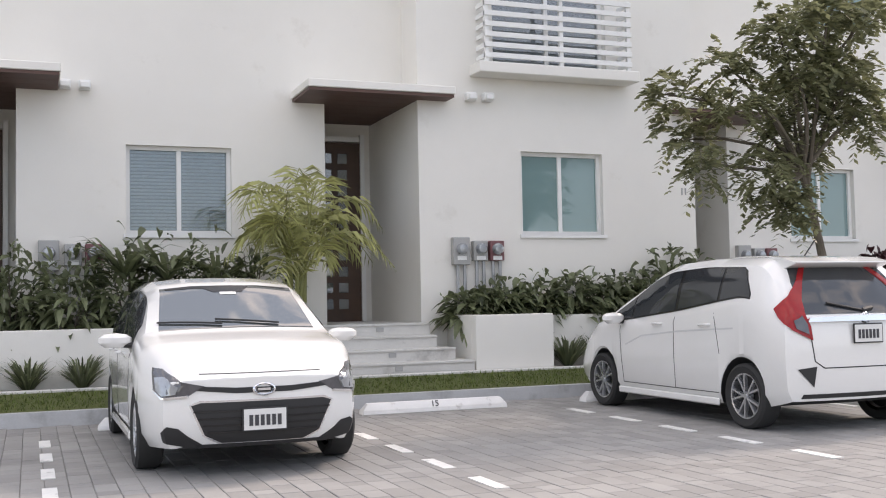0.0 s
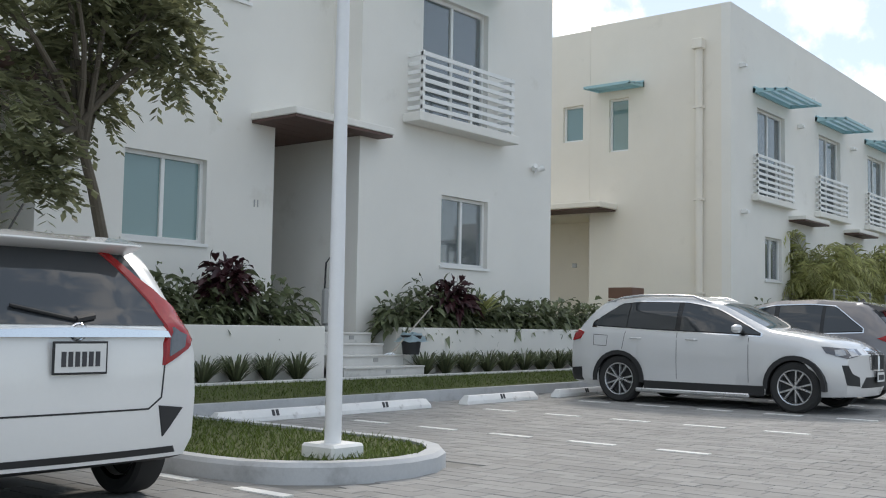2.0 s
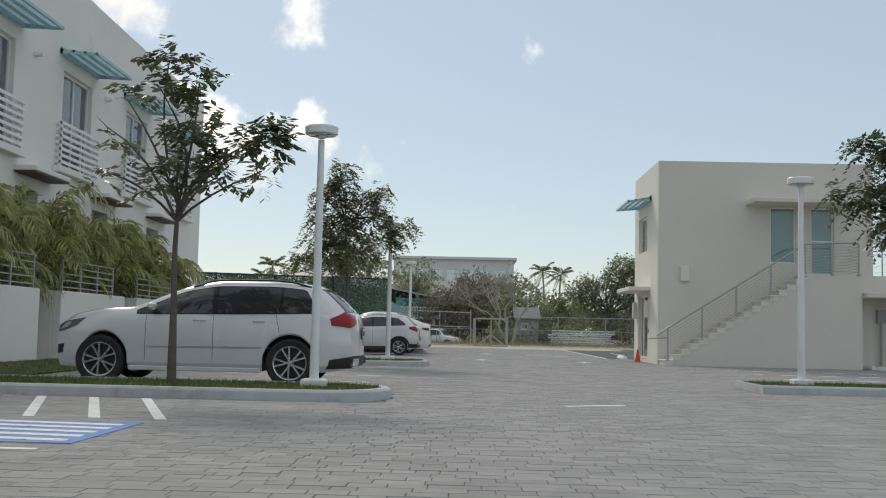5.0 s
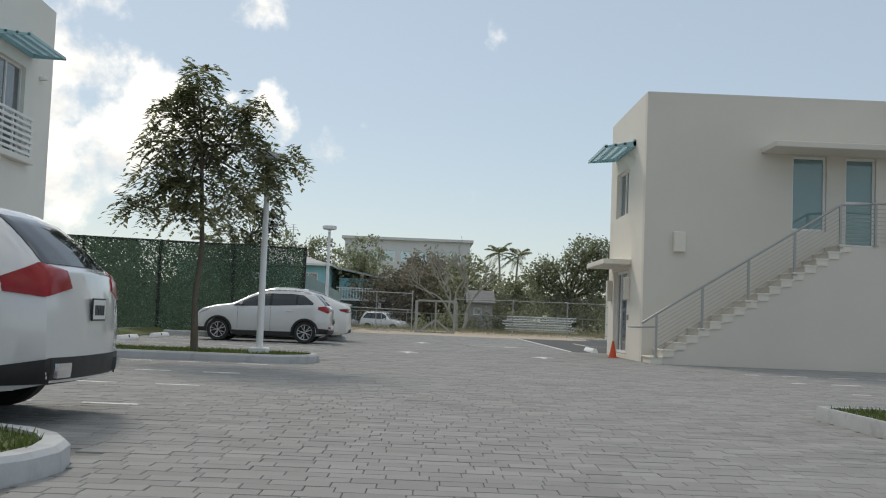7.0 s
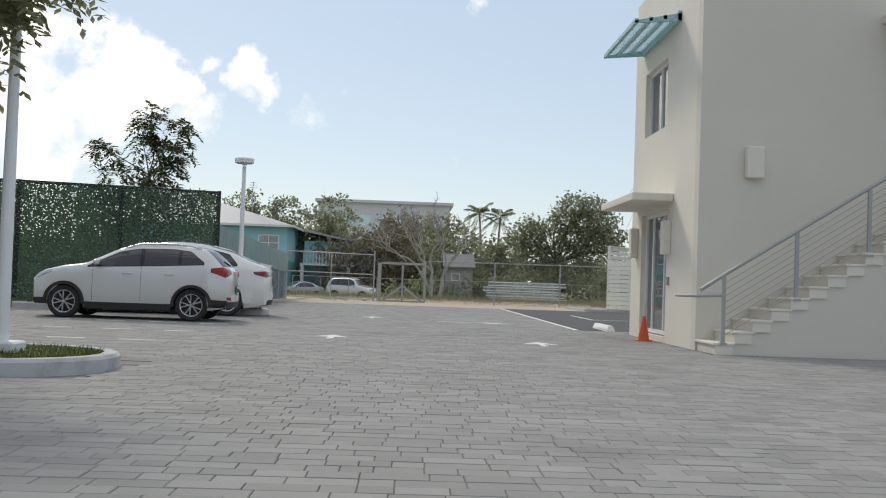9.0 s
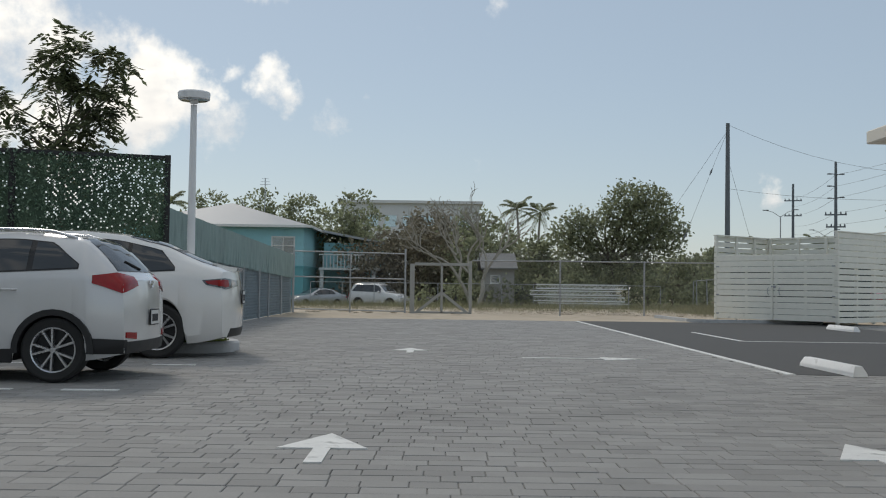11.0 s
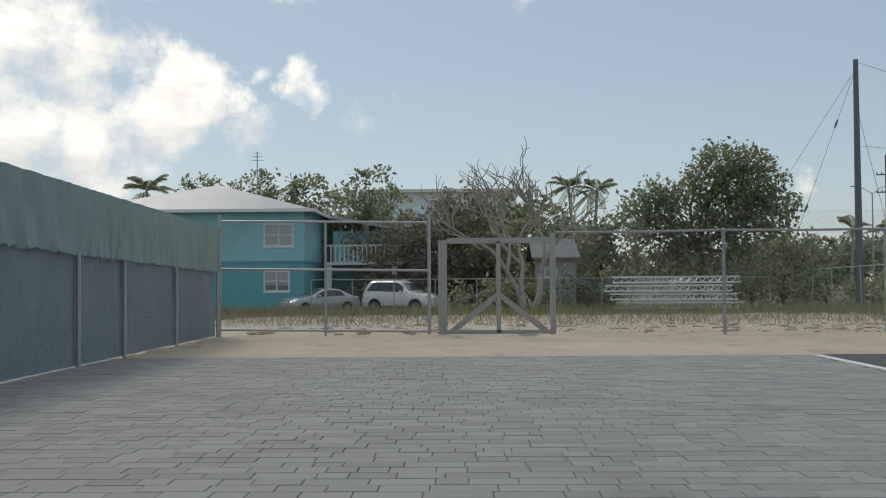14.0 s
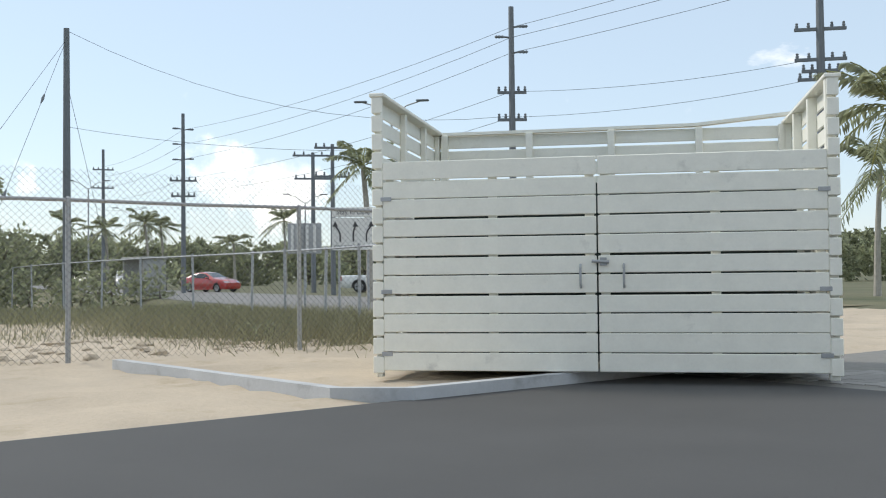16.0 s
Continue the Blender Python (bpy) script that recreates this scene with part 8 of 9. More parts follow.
car.lay("rear_window", [(-0.60, 0.30 - ym), (0.60, 0.30 - ym), (0.66, 0.55 - ym), (0.58, 1.40 - ym), (-0.58, 1.40 - ym), (-0.66, 0.55 - ym)], "t", M_CARGLASS, lift=0.006, depth=0.004)
car.seam([(2.24 - ym, 0.36), (2.24 - ym, 1.05)])
car.mirrors(3.1 - ym, 1.10, M_CAR_WHITE)
bm = bmesh.new()
prism(bm, [(0.12 - ym, 1.085), (0.045 - ym, 1.13), (0.04 - ym, 1.175), (0.12 - ym, 1.18), (0.36 - ym, 1.235), (0.36 - ym, 1.15)], 'x', -0.50, 0.50)
part("spoiler", bm, M_CAR_WHITE, car.root)

# vehicles on the vacant lot and the road
SEDAN_TOP = [(0, 0.90), (0.1, 0.98), (0.6, 1.05), (1.3, 1.36), (1.9, 1.44), (2.4, 1.40), (3.2, 1.02), (4.1, 0.88), (4.6, 0.64)]
SEDAN_BELT = [(0, 0.86), (0.7, 1.0), (1.8, 0.98), (3.1, 0.94), (4.0, 0.84), (4.6, 0.60)]
WAGON_TOP = [(0, 1.1), (0.06, 1.3), (0.22, 1.72), (0.5, 1.82), (2.4, 1.82), (2.75, 1.72), (3.3, 1.20), (4.2, 1.08), (4.7, 0.8)]
WAGON_BELT = [(0, 1.08), (0.4, 1.22), (3.2, 1.16), (3.7, 1.08), (4.7, 0.76)]


def far_sedan(at, rz, paint, label, z=-0.72):
    c = Car(at, rz, label, paint, 4.6, 1.78, 1.44, 2.7, 0.9, SEDAN_TOP, SEDAN_BELT, (2.42, 3.18), (0.62, 1.28), [(1.15, 1.62), (1.68, 2.3), (2.36, 2.9)], r=0.31)
    c.root.location.z = z
    c.wrap("tail_lamp", [(-0.40, 0.76), (0.1, 0.74), (0.12, 0.88), (-0.40, 0.9)], "b", M_LAMP_RED)
    c.wrap("headlight", [(-0.36, 0.66), (0.1, 0.66), (0.2, 0.78), (-0.36, 0.74)], "f", M_LAMP_CLEAR)
    c.mirrors(2.85 - c.ymid, 1.0, paint)


def far_wagon(at, rz, paint, label, z=-0.72, name="car"):
    c = Car(at, rz, label, paint, 4.7, 1.82, 1.82, 2.75, 0.9, WAGON_TOP, WAGON_BELT, (2.77, 3.27), (0.08, 0.4), [(0.5, 1.3), (1.38, 2.1), (2.18, 2.95)], clear=0.26, r=0.36, trim=M_DARK, roof_w=0.80)
    c.root.location.z = z
    c.wrap("tail_lamp", [(-0.2, 0.8), (0.06, 0.8), (0.06, 1.15), (-0.2, 1.15)], "b", M_LAMP_RED)
    c.wrap("headlight", [(-0.36, 0.82), (0.1, 0.82), (0.15, 0.95), (-0.36, 0.95)], "f", M_LAMP_CLEAR)
    c.roof_rails(0.6, 0.7 - c.ymid, 2.4 - c.ymid, M_ALLOY)
    c.mirrors(2.9 - c.ymid, 1.2, paint)


far_sedan((117.6, 10.9), 40, M_CAR_SILVER, "silver coupe parked on rough grass before the turquoise house")
far_wagon((120.5, 6.4), 150, M_CAR_WHITE, "white station wagon with a roof rack parked on rough grass")
far_sedan((123.5, 1.6), 20, M_CAR_GREY, "dark saloon parked under the bare tree")
far_wagon((121.0, -3.6), 195, M_CAR_GREY, "dark jeep parked beside the grey shed")
far_sedan((135.5, -35.2), 108, M_CAR_RED, "red saloon waiting on the main road", -0.045)
c = Car((120.6, -39.6), 138, "white double-cab pickup on the main road", M_CAR_WHITE, 5.3, 1.85, 1.80, 3.1, 0.95,
        [(0, 1.05), (0.05, 1.08), (1.75, 1.08), (1.95, 1.70), (2.2, 1.79), (3.0, 1.80), (3.3, 1.72), (3.95, 1.22), (4.9, 1.08), (5.3, 0.85)], [(0, 1.02), (1.8, 1.05), (2.05, 1.20), (3.9, 1.14), (4.4, 1.04), (5.3, 0.80)], (3.32, 3.92), (9, 9), [(2.05, 2.75), (2.82, 3.70)], clear=0.28, r=0.38, trim=M_DARK, roof_w=0.80, name="pickup")
c.root.location.z = -0.045
c.wrap("tail_lamp", [(-0.2, 0.75), (0.06, 0.75), (0.06, 1.0), (-0.2, 1.0)], "b", M_LAMP_RED)
c.wrap("headlight", [(-0.36, 0.82), (0.1, 0.82), (0.25, 0.98), (-0.36, 0.95)], "f", M_LAMP_CLEAR)
c.lay("grille", [(-0.45, 0.62), (0.45, 0.62), (0.5, 0.92), (-0.5, 0.92)], "f", M_DARK)
c.mirrors(3.75 - c.ymid, 1.2, M_CAR_WHITE)
far_sedan((158.0, -39.5), 66, M_CAR_WHITE, "white saloon on the main road", -0.045)
far_sedan((149.0, -37.0), 64, M_CAR_GREY, "dark saloon on the main road", -0.045)
far_wagon((170.0, -43.0), 70, M_CAR_WHITE, "white van on the main road", -0.045)

# ---- vacant lot, house, street ----
def lot_z(x):
    return -0.03 - 0.70 * min(1, max(0, (x - 84) / 34))


vs, fs = [], []
rng = random.Random(12)
nx, ny = 70, 60
for j in range(ny + 1):
    for i in range(nx + 1):
        x, y = 83 + 100 * i / nx, -30 + 78 * j / ny
        vs.append((x, y, lot_z(x) + (0.0 if i in (0, nx) else rng.uniform(-0.03, 0.05))))
for j in range(ny):
    for i in range(nx):
        a = j * (nx + 1) + i
        fs.append((a, a + 1, a + nx + 2, a + nx + 1))
tagged(raw("ground_lot", vs, fs, M_EARTH, smooth=True), "rough dry grassland of the vacant lot", "ground", kind="structure")
blades("dry_grass", lambda a, b: (82.6 + 23 * a ** 0.8, -11 + 26 * b, lot_z(82 + 23 * a)), 42000, 0.18, M_DRYGRASS, "thin dry grass on the vacant lot", 21, 0.5, 0.010)
blades("grass", lambda a, b: (88 + 24 * a, -12 + 30 * b, lot_z(88 + 24 * a)), 16000, 0.42, M_WEED, "rank green grass and weeds further into the lot", 22, 0.4, 0.016)


def clumped(x0, x1, n, seed, low):
    """Roots of weeds gathered in clumps between the sand and the road's bank."""
    nr = np.random.default_rng(seed)
    cs = []
    for k in range(n):
        x = x0 + (x1 - x0) * nr.random()
        far_y = -12.0 - 0.30 * max(0.0, x - 83.4)
        front_y = low - 0.10 * (x - 79)
        cs.append((x, far_y + (front_y - far_y) * nr.random(), 0.25 + 0.55 * nr.random()))
    order = nr.integers(0, n, 200000)
    off = nr.normal(0, 1, (200000, 2))
    count = itertools.count()

    def at(a, b):
        k = next(count)
        x, y, s = cs[order[k]]
        x, y = x + off[k, 0] * s * 1.5, y + off[k, 1] * s
        return (x, y, lot_z(x))
    return at


blades("dry_grass", clumped(79.6, 104, 150, 23, -7.6), 60000, 0.30, M_DRYGRASS, "straggling dry grass and weeds behind the fence", 23, 0.65, 0.007)
blades("weeds", clumped(80.2, 108, 70, 24, -8.2), 30000, 0.36, M_WEED, "straggling dull weeds behind the fence", 24, 0.7, 0.010)
for k in range(16):
    y = -8.6 - 0.42 * ((k * 7) % 16) * 0.9
    x = 81.0 + 1.7 * k
    shrub((x, min(y, -8.0 - 0.16 * (x - 80)), lot_z(x)), (0.75, 0.6), 0.45 + 0.3 * ((k * 5) % 4) / 4, 120, 0.13, "low straggling weed behind the fence", 600 + k, M_LEAF_FAR, 0.22, "weed")
rocks_v, rocks_f = [], []
for k in range(420):
    x, y, s = rng.uniform(79.2, 83.5), rng.uniform(-9, 7), 0.015 + 0.10 * rng.random() ** 2.5
    b, m = len(rocks_v), 7
    for z, w in ((-0.15, 1.0), (0.25, 0.85), (0.45, 0.45)):
        for j in range(m):
            q = w * s * rng.uniform(0.75, 1.25)
            rocks_v.append((x + q * math.cos(2 * math.pi * j / m), y + 1.3 * q * math.sin(2 * math.pi * j / m), 0.015 + s * z * rng.uniform(0.8, 1.2)))
    for ring in (0, m):
        rocks_f += [(b + ring + j, b + ring + (j + 1) % m, b + ring + m + (j + 1) % m, b + ring + m + j) for j in range(m)]
    rocks_f.append(tuple(b + 2 * m + j for j in range(m)))
tagged(raw("rubble", rocks_v, rocks_f, M_SAND), "pale coral rubble scattered behind the fence", "rubble", kind="stuff")

# stack of white trusses
pile = thing("truss_stack", (105.2, -6.45, -0.36), "stack of white-painted metal trusses lying on the grass", "truss stack", rz=0)
for k in range(4):
    for s, (dx, y0, y1) in enumerate(((0.0, -2.4, 2.1), (1.1, -2.1, 2.9))):
        t = new("truss")
        t.parent = pile
        t.matrix_local = pose(dx + 0.1 * (k % 2), 0.12 * ((k * 7) % 5 - 2), 0.12 + 0.37 * k)
        bm = bmesh.new()
        for z in (0.0, 0.24):
            box(bm, -0.03, y0, z, 0.03, y1, z + 0.07)
        n = 14
        for j in range(n):
            a, b = y0 + (y1 - y0) * j / n, y0 + (y1 - y0) * (j + 1) / n
            tube(bm, [(0, a, 0.04), (0, (a + b) / 2, 0.27), (0, b, 0.04)], 0.020, 4)
        part("lattice", bm, M_WHITE, t)

# turquoise house
HZ0 = -0.36
house = thing("house", (0, 0, 0), "turquoise two-storey house with a pale hipped roof", "house")
FURTHER = Matrix.Translation((57, 2.85, 0.95)) @ Matrix.Scale(1.16, 4) @ Matrix.Translation((-57, -2.85, -0.95))
house.matrix_world = FURTHER
hx = faces_minus_x(113.0)
bm = bmesh.new()
wall(bm, hx, 11.0, 22.6, HZ0, 2.05, 0.2, [(13.95 - 2.2, 13.95 - 0.85, 0.55, 1.65), (16.5, 17.9, 0.55, 1.65)])
wall(bm, faces_plus_y(11.2), 113.2, 126, HZ0, 2.05, 0.2)
wall(bm, faces_minus_y(22.6), 113.0, 126, HZ0, 2.05, 0.2)
part("lower_wall", bm, M_TEAL_WALL, house)
bm = bmesh.new()
wall(bm, hx, 11.0, 22.6, 2.15, 4.75, 0.2, [(13.6 - 2.05, 13.6 - 0.5, 2.85, 4.05), (16.3, 17.6, 2.85, 4.05)])
wall(bm, faces_plus_y(11.2), 113.2, 126, 2.15, 4.75, 0.2)
wall(bm, faces_minus_y(22.6), 113.0, 126, 2.15, 4.75, 0.2)
part("upper_wall", bm, M_CYAN, house)
bm = bmesh.new()
box(bm, 112.95, 10.95, 2.05, 126, 22.65, 2.15)
part("floor_band", bm, M_TEAL_WALL, house)
for a, b, c, d in ((11.75, 13.1, 0.55, 1.65), (16.5, 17.9, 0.55, 1.65), (11.55, 13.1, 2.85, 4.05), (16.3, 17.6, 2.85, 4.05)):
    window(house, hx, a, b, c, d, 0.05, (0.5,), M_GLASS_CLEAR, rails=(0.5,), fr=0.09, curtain=c > 2)
bm = bmesh.new()
e = 0.55
lo = [bm.verts.new(p) for p in ((113 - e, 11.0 - e, 4.72), (126 + e, 11.0 - e, 4.72), (126 + e, 22.6 + e, 4.72), (113 - e, 22.6 + e, 4.72))]
hi = [bm.verts.new(p) for p in ((119, 16.8, 6.6), (120.5, 16.8, 6.6))]
bm.faces.new(lo)
for q in ((lo[0], lo[1], hi[1], hi[0]), (lo[1], lo[2], hi[1]), (lo[2], lo[3], hi[0], hi[1]), (lo[3], lo[0], hi[0])):
    bm.faces.new(q)
part("roof", bm, M_ROOF, house)
bm = bmesh.new()
box(bm, 113 - e - 0.03, 11.0 - e, 4.60, 113 - e, 22.6 + e, 4.76)
box(bm, 113 - e, 11.0 - e - 0.03, 4.60, 126, 11.0 - e, 4.76)
part("fascia", bm, M_WHITE, house)
bm = bmesh.new()
tube(bm, [(117.0, 14.2, 5.5), (117.0, 14.2, 8.2)], 0.03, 6)
for k, w in ((7.75, 0.35), (7.95, 0.3), (8.15, 0.22)):
    tube(bm, [(117.0, 14.2 - w, k), (117.0, 14.2 + w, k)], 0.015, 5)
part("aerial", bm, M_STEEL, house)
# balcony and wing to the side
wing = thing("house", (0, 0, 0), "small turquoise house wing with a white balustrade", "house")
wing.matrix_world = FURTHER
bm = bmesh.new()
wall(bm, faces_minus_x(119.0), 6.2, 10.3, HZ0, 3.9, 0.2, [(7.0, 8.4, 0.2, 1.6)])
wall(bm, faces_plus_y(6.4), 119.2, 126, HZ0, 3.9, 0.2)
part("wall", bm, M_CYAN, wing)
bm = bmesh.new()
prism(bm, [(5.4, 3.7), (10.3, 4.6), (10.3, 4.75), (5.4, 3.85)], 'x', 118.2, 127)
part("roof", bm, M_ROOF, wing)
rail = new("balustrade")
rail.parent = wing
for k in range(16):
    bm = bmesh.new()
    box(bm, 116.0, 6.4 + 0.24 * k, 2.1, 116.04, 6.46 + 0.24 * k, 2.95)
    part("baluster", bm, M_WHITE, rail)
bm = bmesh.new()
box(bm, 115.95, 6.2, 2.95, 116.1, 10.3, 3.03)
part("handrail", bm, M_WHITE, rail)
bm = bmesh.new()
box(bm, 115.9, 6.2, 1.95, 119.0, 10.3, 2.1)
part("balcony_floor", bm, M_WHITE, wing)
for y in (6.5, 10.0):
    bm = bmesh.new()
    box(bm, 116.0, y, HZ0, 116.25, y + 0.25, 1.95)
    part("column", bm, M_WHITE, wing)

# grey shed
shed = thing("shed", (0, 0, 0), "low weathered grey shed with a pitched roof", "shed")
bm = bmesh.new()
wall(bm, faces_minus_x(117.4), -3.2, -1.0, HZ0, 2.3, 0.2, [(-2.2, -1.5, 1.2, 1.8)])
wall(bm, faces_plus_y(-3.0), 117.6, 122, HZ0, 2.3, 0.2)
part("wall", bm, M_SHED, shed)
window(shed, faces_minus_x(117.4), -2.2, -1.5, 1.2, 1.8, 0.05, (), M_GLASS_CLEAR)
bm = bmesh.new()
prism(bm, [(116.9, 2.2), (120.0, 3.3), (123.0, 2.2), (123.0, 2.3), (120.0, 3.42), (116.9, 2.3)], 'y', -3.4, -0.8)
part("roof", bm, M_SHED_ROOF, shed)

# long white building in the distance
far = thing("apartment_building", (0, 0, 0), "distant white flat-roofed building behind the trees", "building")
bm = bmesh.new()
fx = faces_minus_x(227.0)
fh = [(-3.5 + 3.2 * k, -1.4 + 3.2 * k, 11.2, 13.2) for k in range(7)]
wall(bm, fx, -5.2, 19.0, -0.4, 15.3, 0.4, fh)
wall(bm, faces_plus_y(-4.8), 227.4, 240, -0.4, 15.3, 0.4)
part("wall", bm, M_FAR_WALL, far)
bm = bmesh.new()
box(bm, 226.4, -5.8, 15.3, 240, 19.6, 15.8)
part("roof", bm, M_FAR_WALL, far)
for h in fh:
    w = new("window")
    w.parent = far
    bm = bmesh.new()
    slab(bm, fx, h[0], h[1], 0.25, 0.3, h[2], h[3])
    part("pane", bm, M_GLASS_CLEAR, w)


# ---- trees of the lot and beyond ----
def big_tree(at, h, blobs, n, label, seed, leaf=0.30, mat=None, r0=0.25, name="tree"):
    """A broad crown of many single leaves gathered in clumps, on a forked trunk."""
    rng = random.Random(seed)
    nr = np.random.default_rng(seed)
    root = thing(name, at, label, "tree")
    bm = bmesh.new()
    tube(bm, [(0, 0, -0.1), (0.1, 0.1, h * 0.2), (0, 0.2, h * 0.4)], [r0 * 1.2, r0, r0 * 0.7], 9)
    part("trunk", bm, M_BARK, root)
    bm = bmesh.new()
    pos, way = [], []
    for c, r in blobs:
        pts = limb(bm, (0, 0.2, h * 0.38), c, r0 * 0.45, r0 * 0.12, rng, 0.15, 4, 6)
        k = max(4, int(n * r[0] * r[1] * r[2] ** 0.5))
        v = unit(nr.normal(0, 1, (k, 3))) * (0.5 + 0.5 * nr.random((k, 1)) ** 0.4)
        for q in v:
            p = np.array(c) + q * r
            m = 16
            pos.append(p + nr.normal(0, 0.30, (m, 3)))
            way.append(np.tile(q, (m, 1)))
        for j in range(5):
            limb(bm, pts[-2], np.array(c) + v[j % len(v)] * r, r0 * 0.12, r0 * 0.03, rng, 0.2, 3, 5)
    part("branchwork", bm, M_BARK, root)
    vs, fs = leaf_cards(np.concatenate(pos), np.concatenate(way), leaf, seed, 0.55, 0.2, 0.8)
    tagged(raw("crown", vs, fs, mat or M_LEAF_FAR, root), kind="stuff")


LZ = -0.70
LOBES = [(-1.0, 8.5, 1.0), (-2.7, 8.2, 1.0), (-3.9, 7.2, 0.9), (-4.2, 5.8, 0.9), (-2.2, 6.9, 1.2), (-0.2, 7.3, 1.1), (-3.0, 5.4, 1.1), (-0.8, 5.6, 1.2), (1.4, 6.3, 1.0), (2.8, 6.6, 0.8), (3.8, 5.5, 0.8), (2.4, 5.1, 1.0), (3.3, 4.3, 0.7), (0.8, 4.3, 1.1), (-2.0, 4.1, 1.0), (-4.3, 4.5, 0.6), (0.3, 3.0, 1.0), (2.2, 3.2, 0.8), (-1.6, 2.8, 0.9)]
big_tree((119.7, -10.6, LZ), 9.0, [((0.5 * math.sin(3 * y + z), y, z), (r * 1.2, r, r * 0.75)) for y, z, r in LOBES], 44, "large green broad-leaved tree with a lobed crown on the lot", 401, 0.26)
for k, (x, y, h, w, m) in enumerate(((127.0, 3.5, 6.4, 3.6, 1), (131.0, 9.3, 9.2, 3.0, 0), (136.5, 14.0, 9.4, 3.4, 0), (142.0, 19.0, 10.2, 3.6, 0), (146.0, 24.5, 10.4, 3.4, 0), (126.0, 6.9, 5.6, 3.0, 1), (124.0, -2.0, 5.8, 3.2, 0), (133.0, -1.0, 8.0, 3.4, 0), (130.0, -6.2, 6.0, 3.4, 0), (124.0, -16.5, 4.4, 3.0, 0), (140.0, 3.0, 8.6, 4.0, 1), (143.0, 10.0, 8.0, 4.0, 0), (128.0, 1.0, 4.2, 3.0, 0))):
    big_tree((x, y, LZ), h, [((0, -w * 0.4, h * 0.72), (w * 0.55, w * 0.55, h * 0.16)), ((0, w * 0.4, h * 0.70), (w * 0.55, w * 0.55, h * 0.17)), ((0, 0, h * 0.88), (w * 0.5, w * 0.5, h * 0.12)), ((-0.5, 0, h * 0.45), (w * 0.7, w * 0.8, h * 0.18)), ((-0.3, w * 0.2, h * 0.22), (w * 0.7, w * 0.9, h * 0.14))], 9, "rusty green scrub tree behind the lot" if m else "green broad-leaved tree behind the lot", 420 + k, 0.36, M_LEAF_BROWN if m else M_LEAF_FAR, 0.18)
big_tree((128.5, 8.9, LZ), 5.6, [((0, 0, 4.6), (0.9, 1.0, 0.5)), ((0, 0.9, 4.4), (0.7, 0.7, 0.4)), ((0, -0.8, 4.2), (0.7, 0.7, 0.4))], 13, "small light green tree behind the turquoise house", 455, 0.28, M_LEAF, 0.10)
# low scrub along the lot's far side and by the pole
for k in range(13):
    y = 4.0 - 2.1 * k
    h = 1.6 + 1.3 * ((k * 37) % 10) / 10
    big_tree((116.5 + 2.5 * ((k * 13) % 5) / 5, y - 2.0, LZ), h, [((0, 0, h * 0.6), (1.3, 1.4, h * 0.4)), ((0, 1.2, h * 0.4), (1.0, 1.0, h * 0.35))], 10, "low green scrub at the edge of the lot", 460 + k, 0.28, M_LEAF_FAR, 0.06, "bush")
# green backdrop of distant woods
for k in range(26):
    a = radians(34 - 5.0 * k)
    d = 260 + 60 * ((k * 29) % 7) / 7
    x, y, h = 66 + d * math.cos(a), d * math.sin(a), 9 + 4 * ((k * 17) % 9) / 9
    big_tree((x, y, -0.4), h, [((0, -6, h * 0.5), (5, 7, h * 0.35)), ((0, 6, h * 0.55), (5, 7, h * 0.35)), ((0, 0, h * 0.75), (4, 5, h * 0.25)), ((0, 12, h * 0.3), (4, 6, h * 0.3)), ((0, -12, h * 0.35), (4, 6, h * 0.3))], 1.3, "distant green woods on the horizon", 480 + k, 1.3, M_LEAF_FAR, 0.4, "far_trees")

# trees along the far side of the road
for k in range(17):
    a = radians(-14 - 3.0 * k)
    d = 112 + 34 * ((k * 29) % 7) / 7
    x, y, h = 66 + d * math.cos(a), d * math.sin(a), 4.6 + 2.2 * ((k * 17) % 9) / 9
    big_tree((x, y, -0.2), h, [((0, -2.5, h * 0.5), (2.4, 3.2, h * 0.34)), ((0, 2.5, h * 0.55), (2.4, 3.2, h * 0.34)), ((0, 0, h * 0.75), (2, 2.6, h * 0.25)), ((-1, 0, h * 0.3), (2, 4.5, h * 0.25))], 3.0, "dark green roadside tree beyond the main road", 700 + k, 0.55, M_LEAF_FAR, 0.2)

# bare tree beside the gate
rng = random.Random(31)
bare = thing("bare_tree", (105.3, 0.1, LZ), "leafless pale tree with spreading twisted branches", "tree")
bm = bmesh.new()
for a, b, r in (((0, 0, 0), (0, -0.5, 2.0), 0.16), ((0, 0.1, 0), (0, 0.9, 2.1), 0.13), ((0, 0, 0), (0.2, 0.2, 2.4), 0.12)):
    limb(bm, a, b, r, r * 0.7, rng, 0.12, 4, 8)
part("trunk", bm, M_BARK_PALE, bare)
bm = bmesh.new()


def twigs(p, d, L, r, depth):
    q = Vector(p) + Vector(d) * L
    limb(bm, p, q, r, r * 0.6, rng, 0.18, 4, 5)
    if depth:
        for k in range(3):
            nd = (Vector(d) + Vector((rng.uniform(-0.5, 0.5), rng.uniform(-0.9, 0.9), rng.uniform(-0.25, 0.6)))).normalized()
            twigs(q if k else Vector(p).lerp(q, 0.7), nd, L * rng.uniform(0.55, 0.8), r * 0.6, depth - 1)


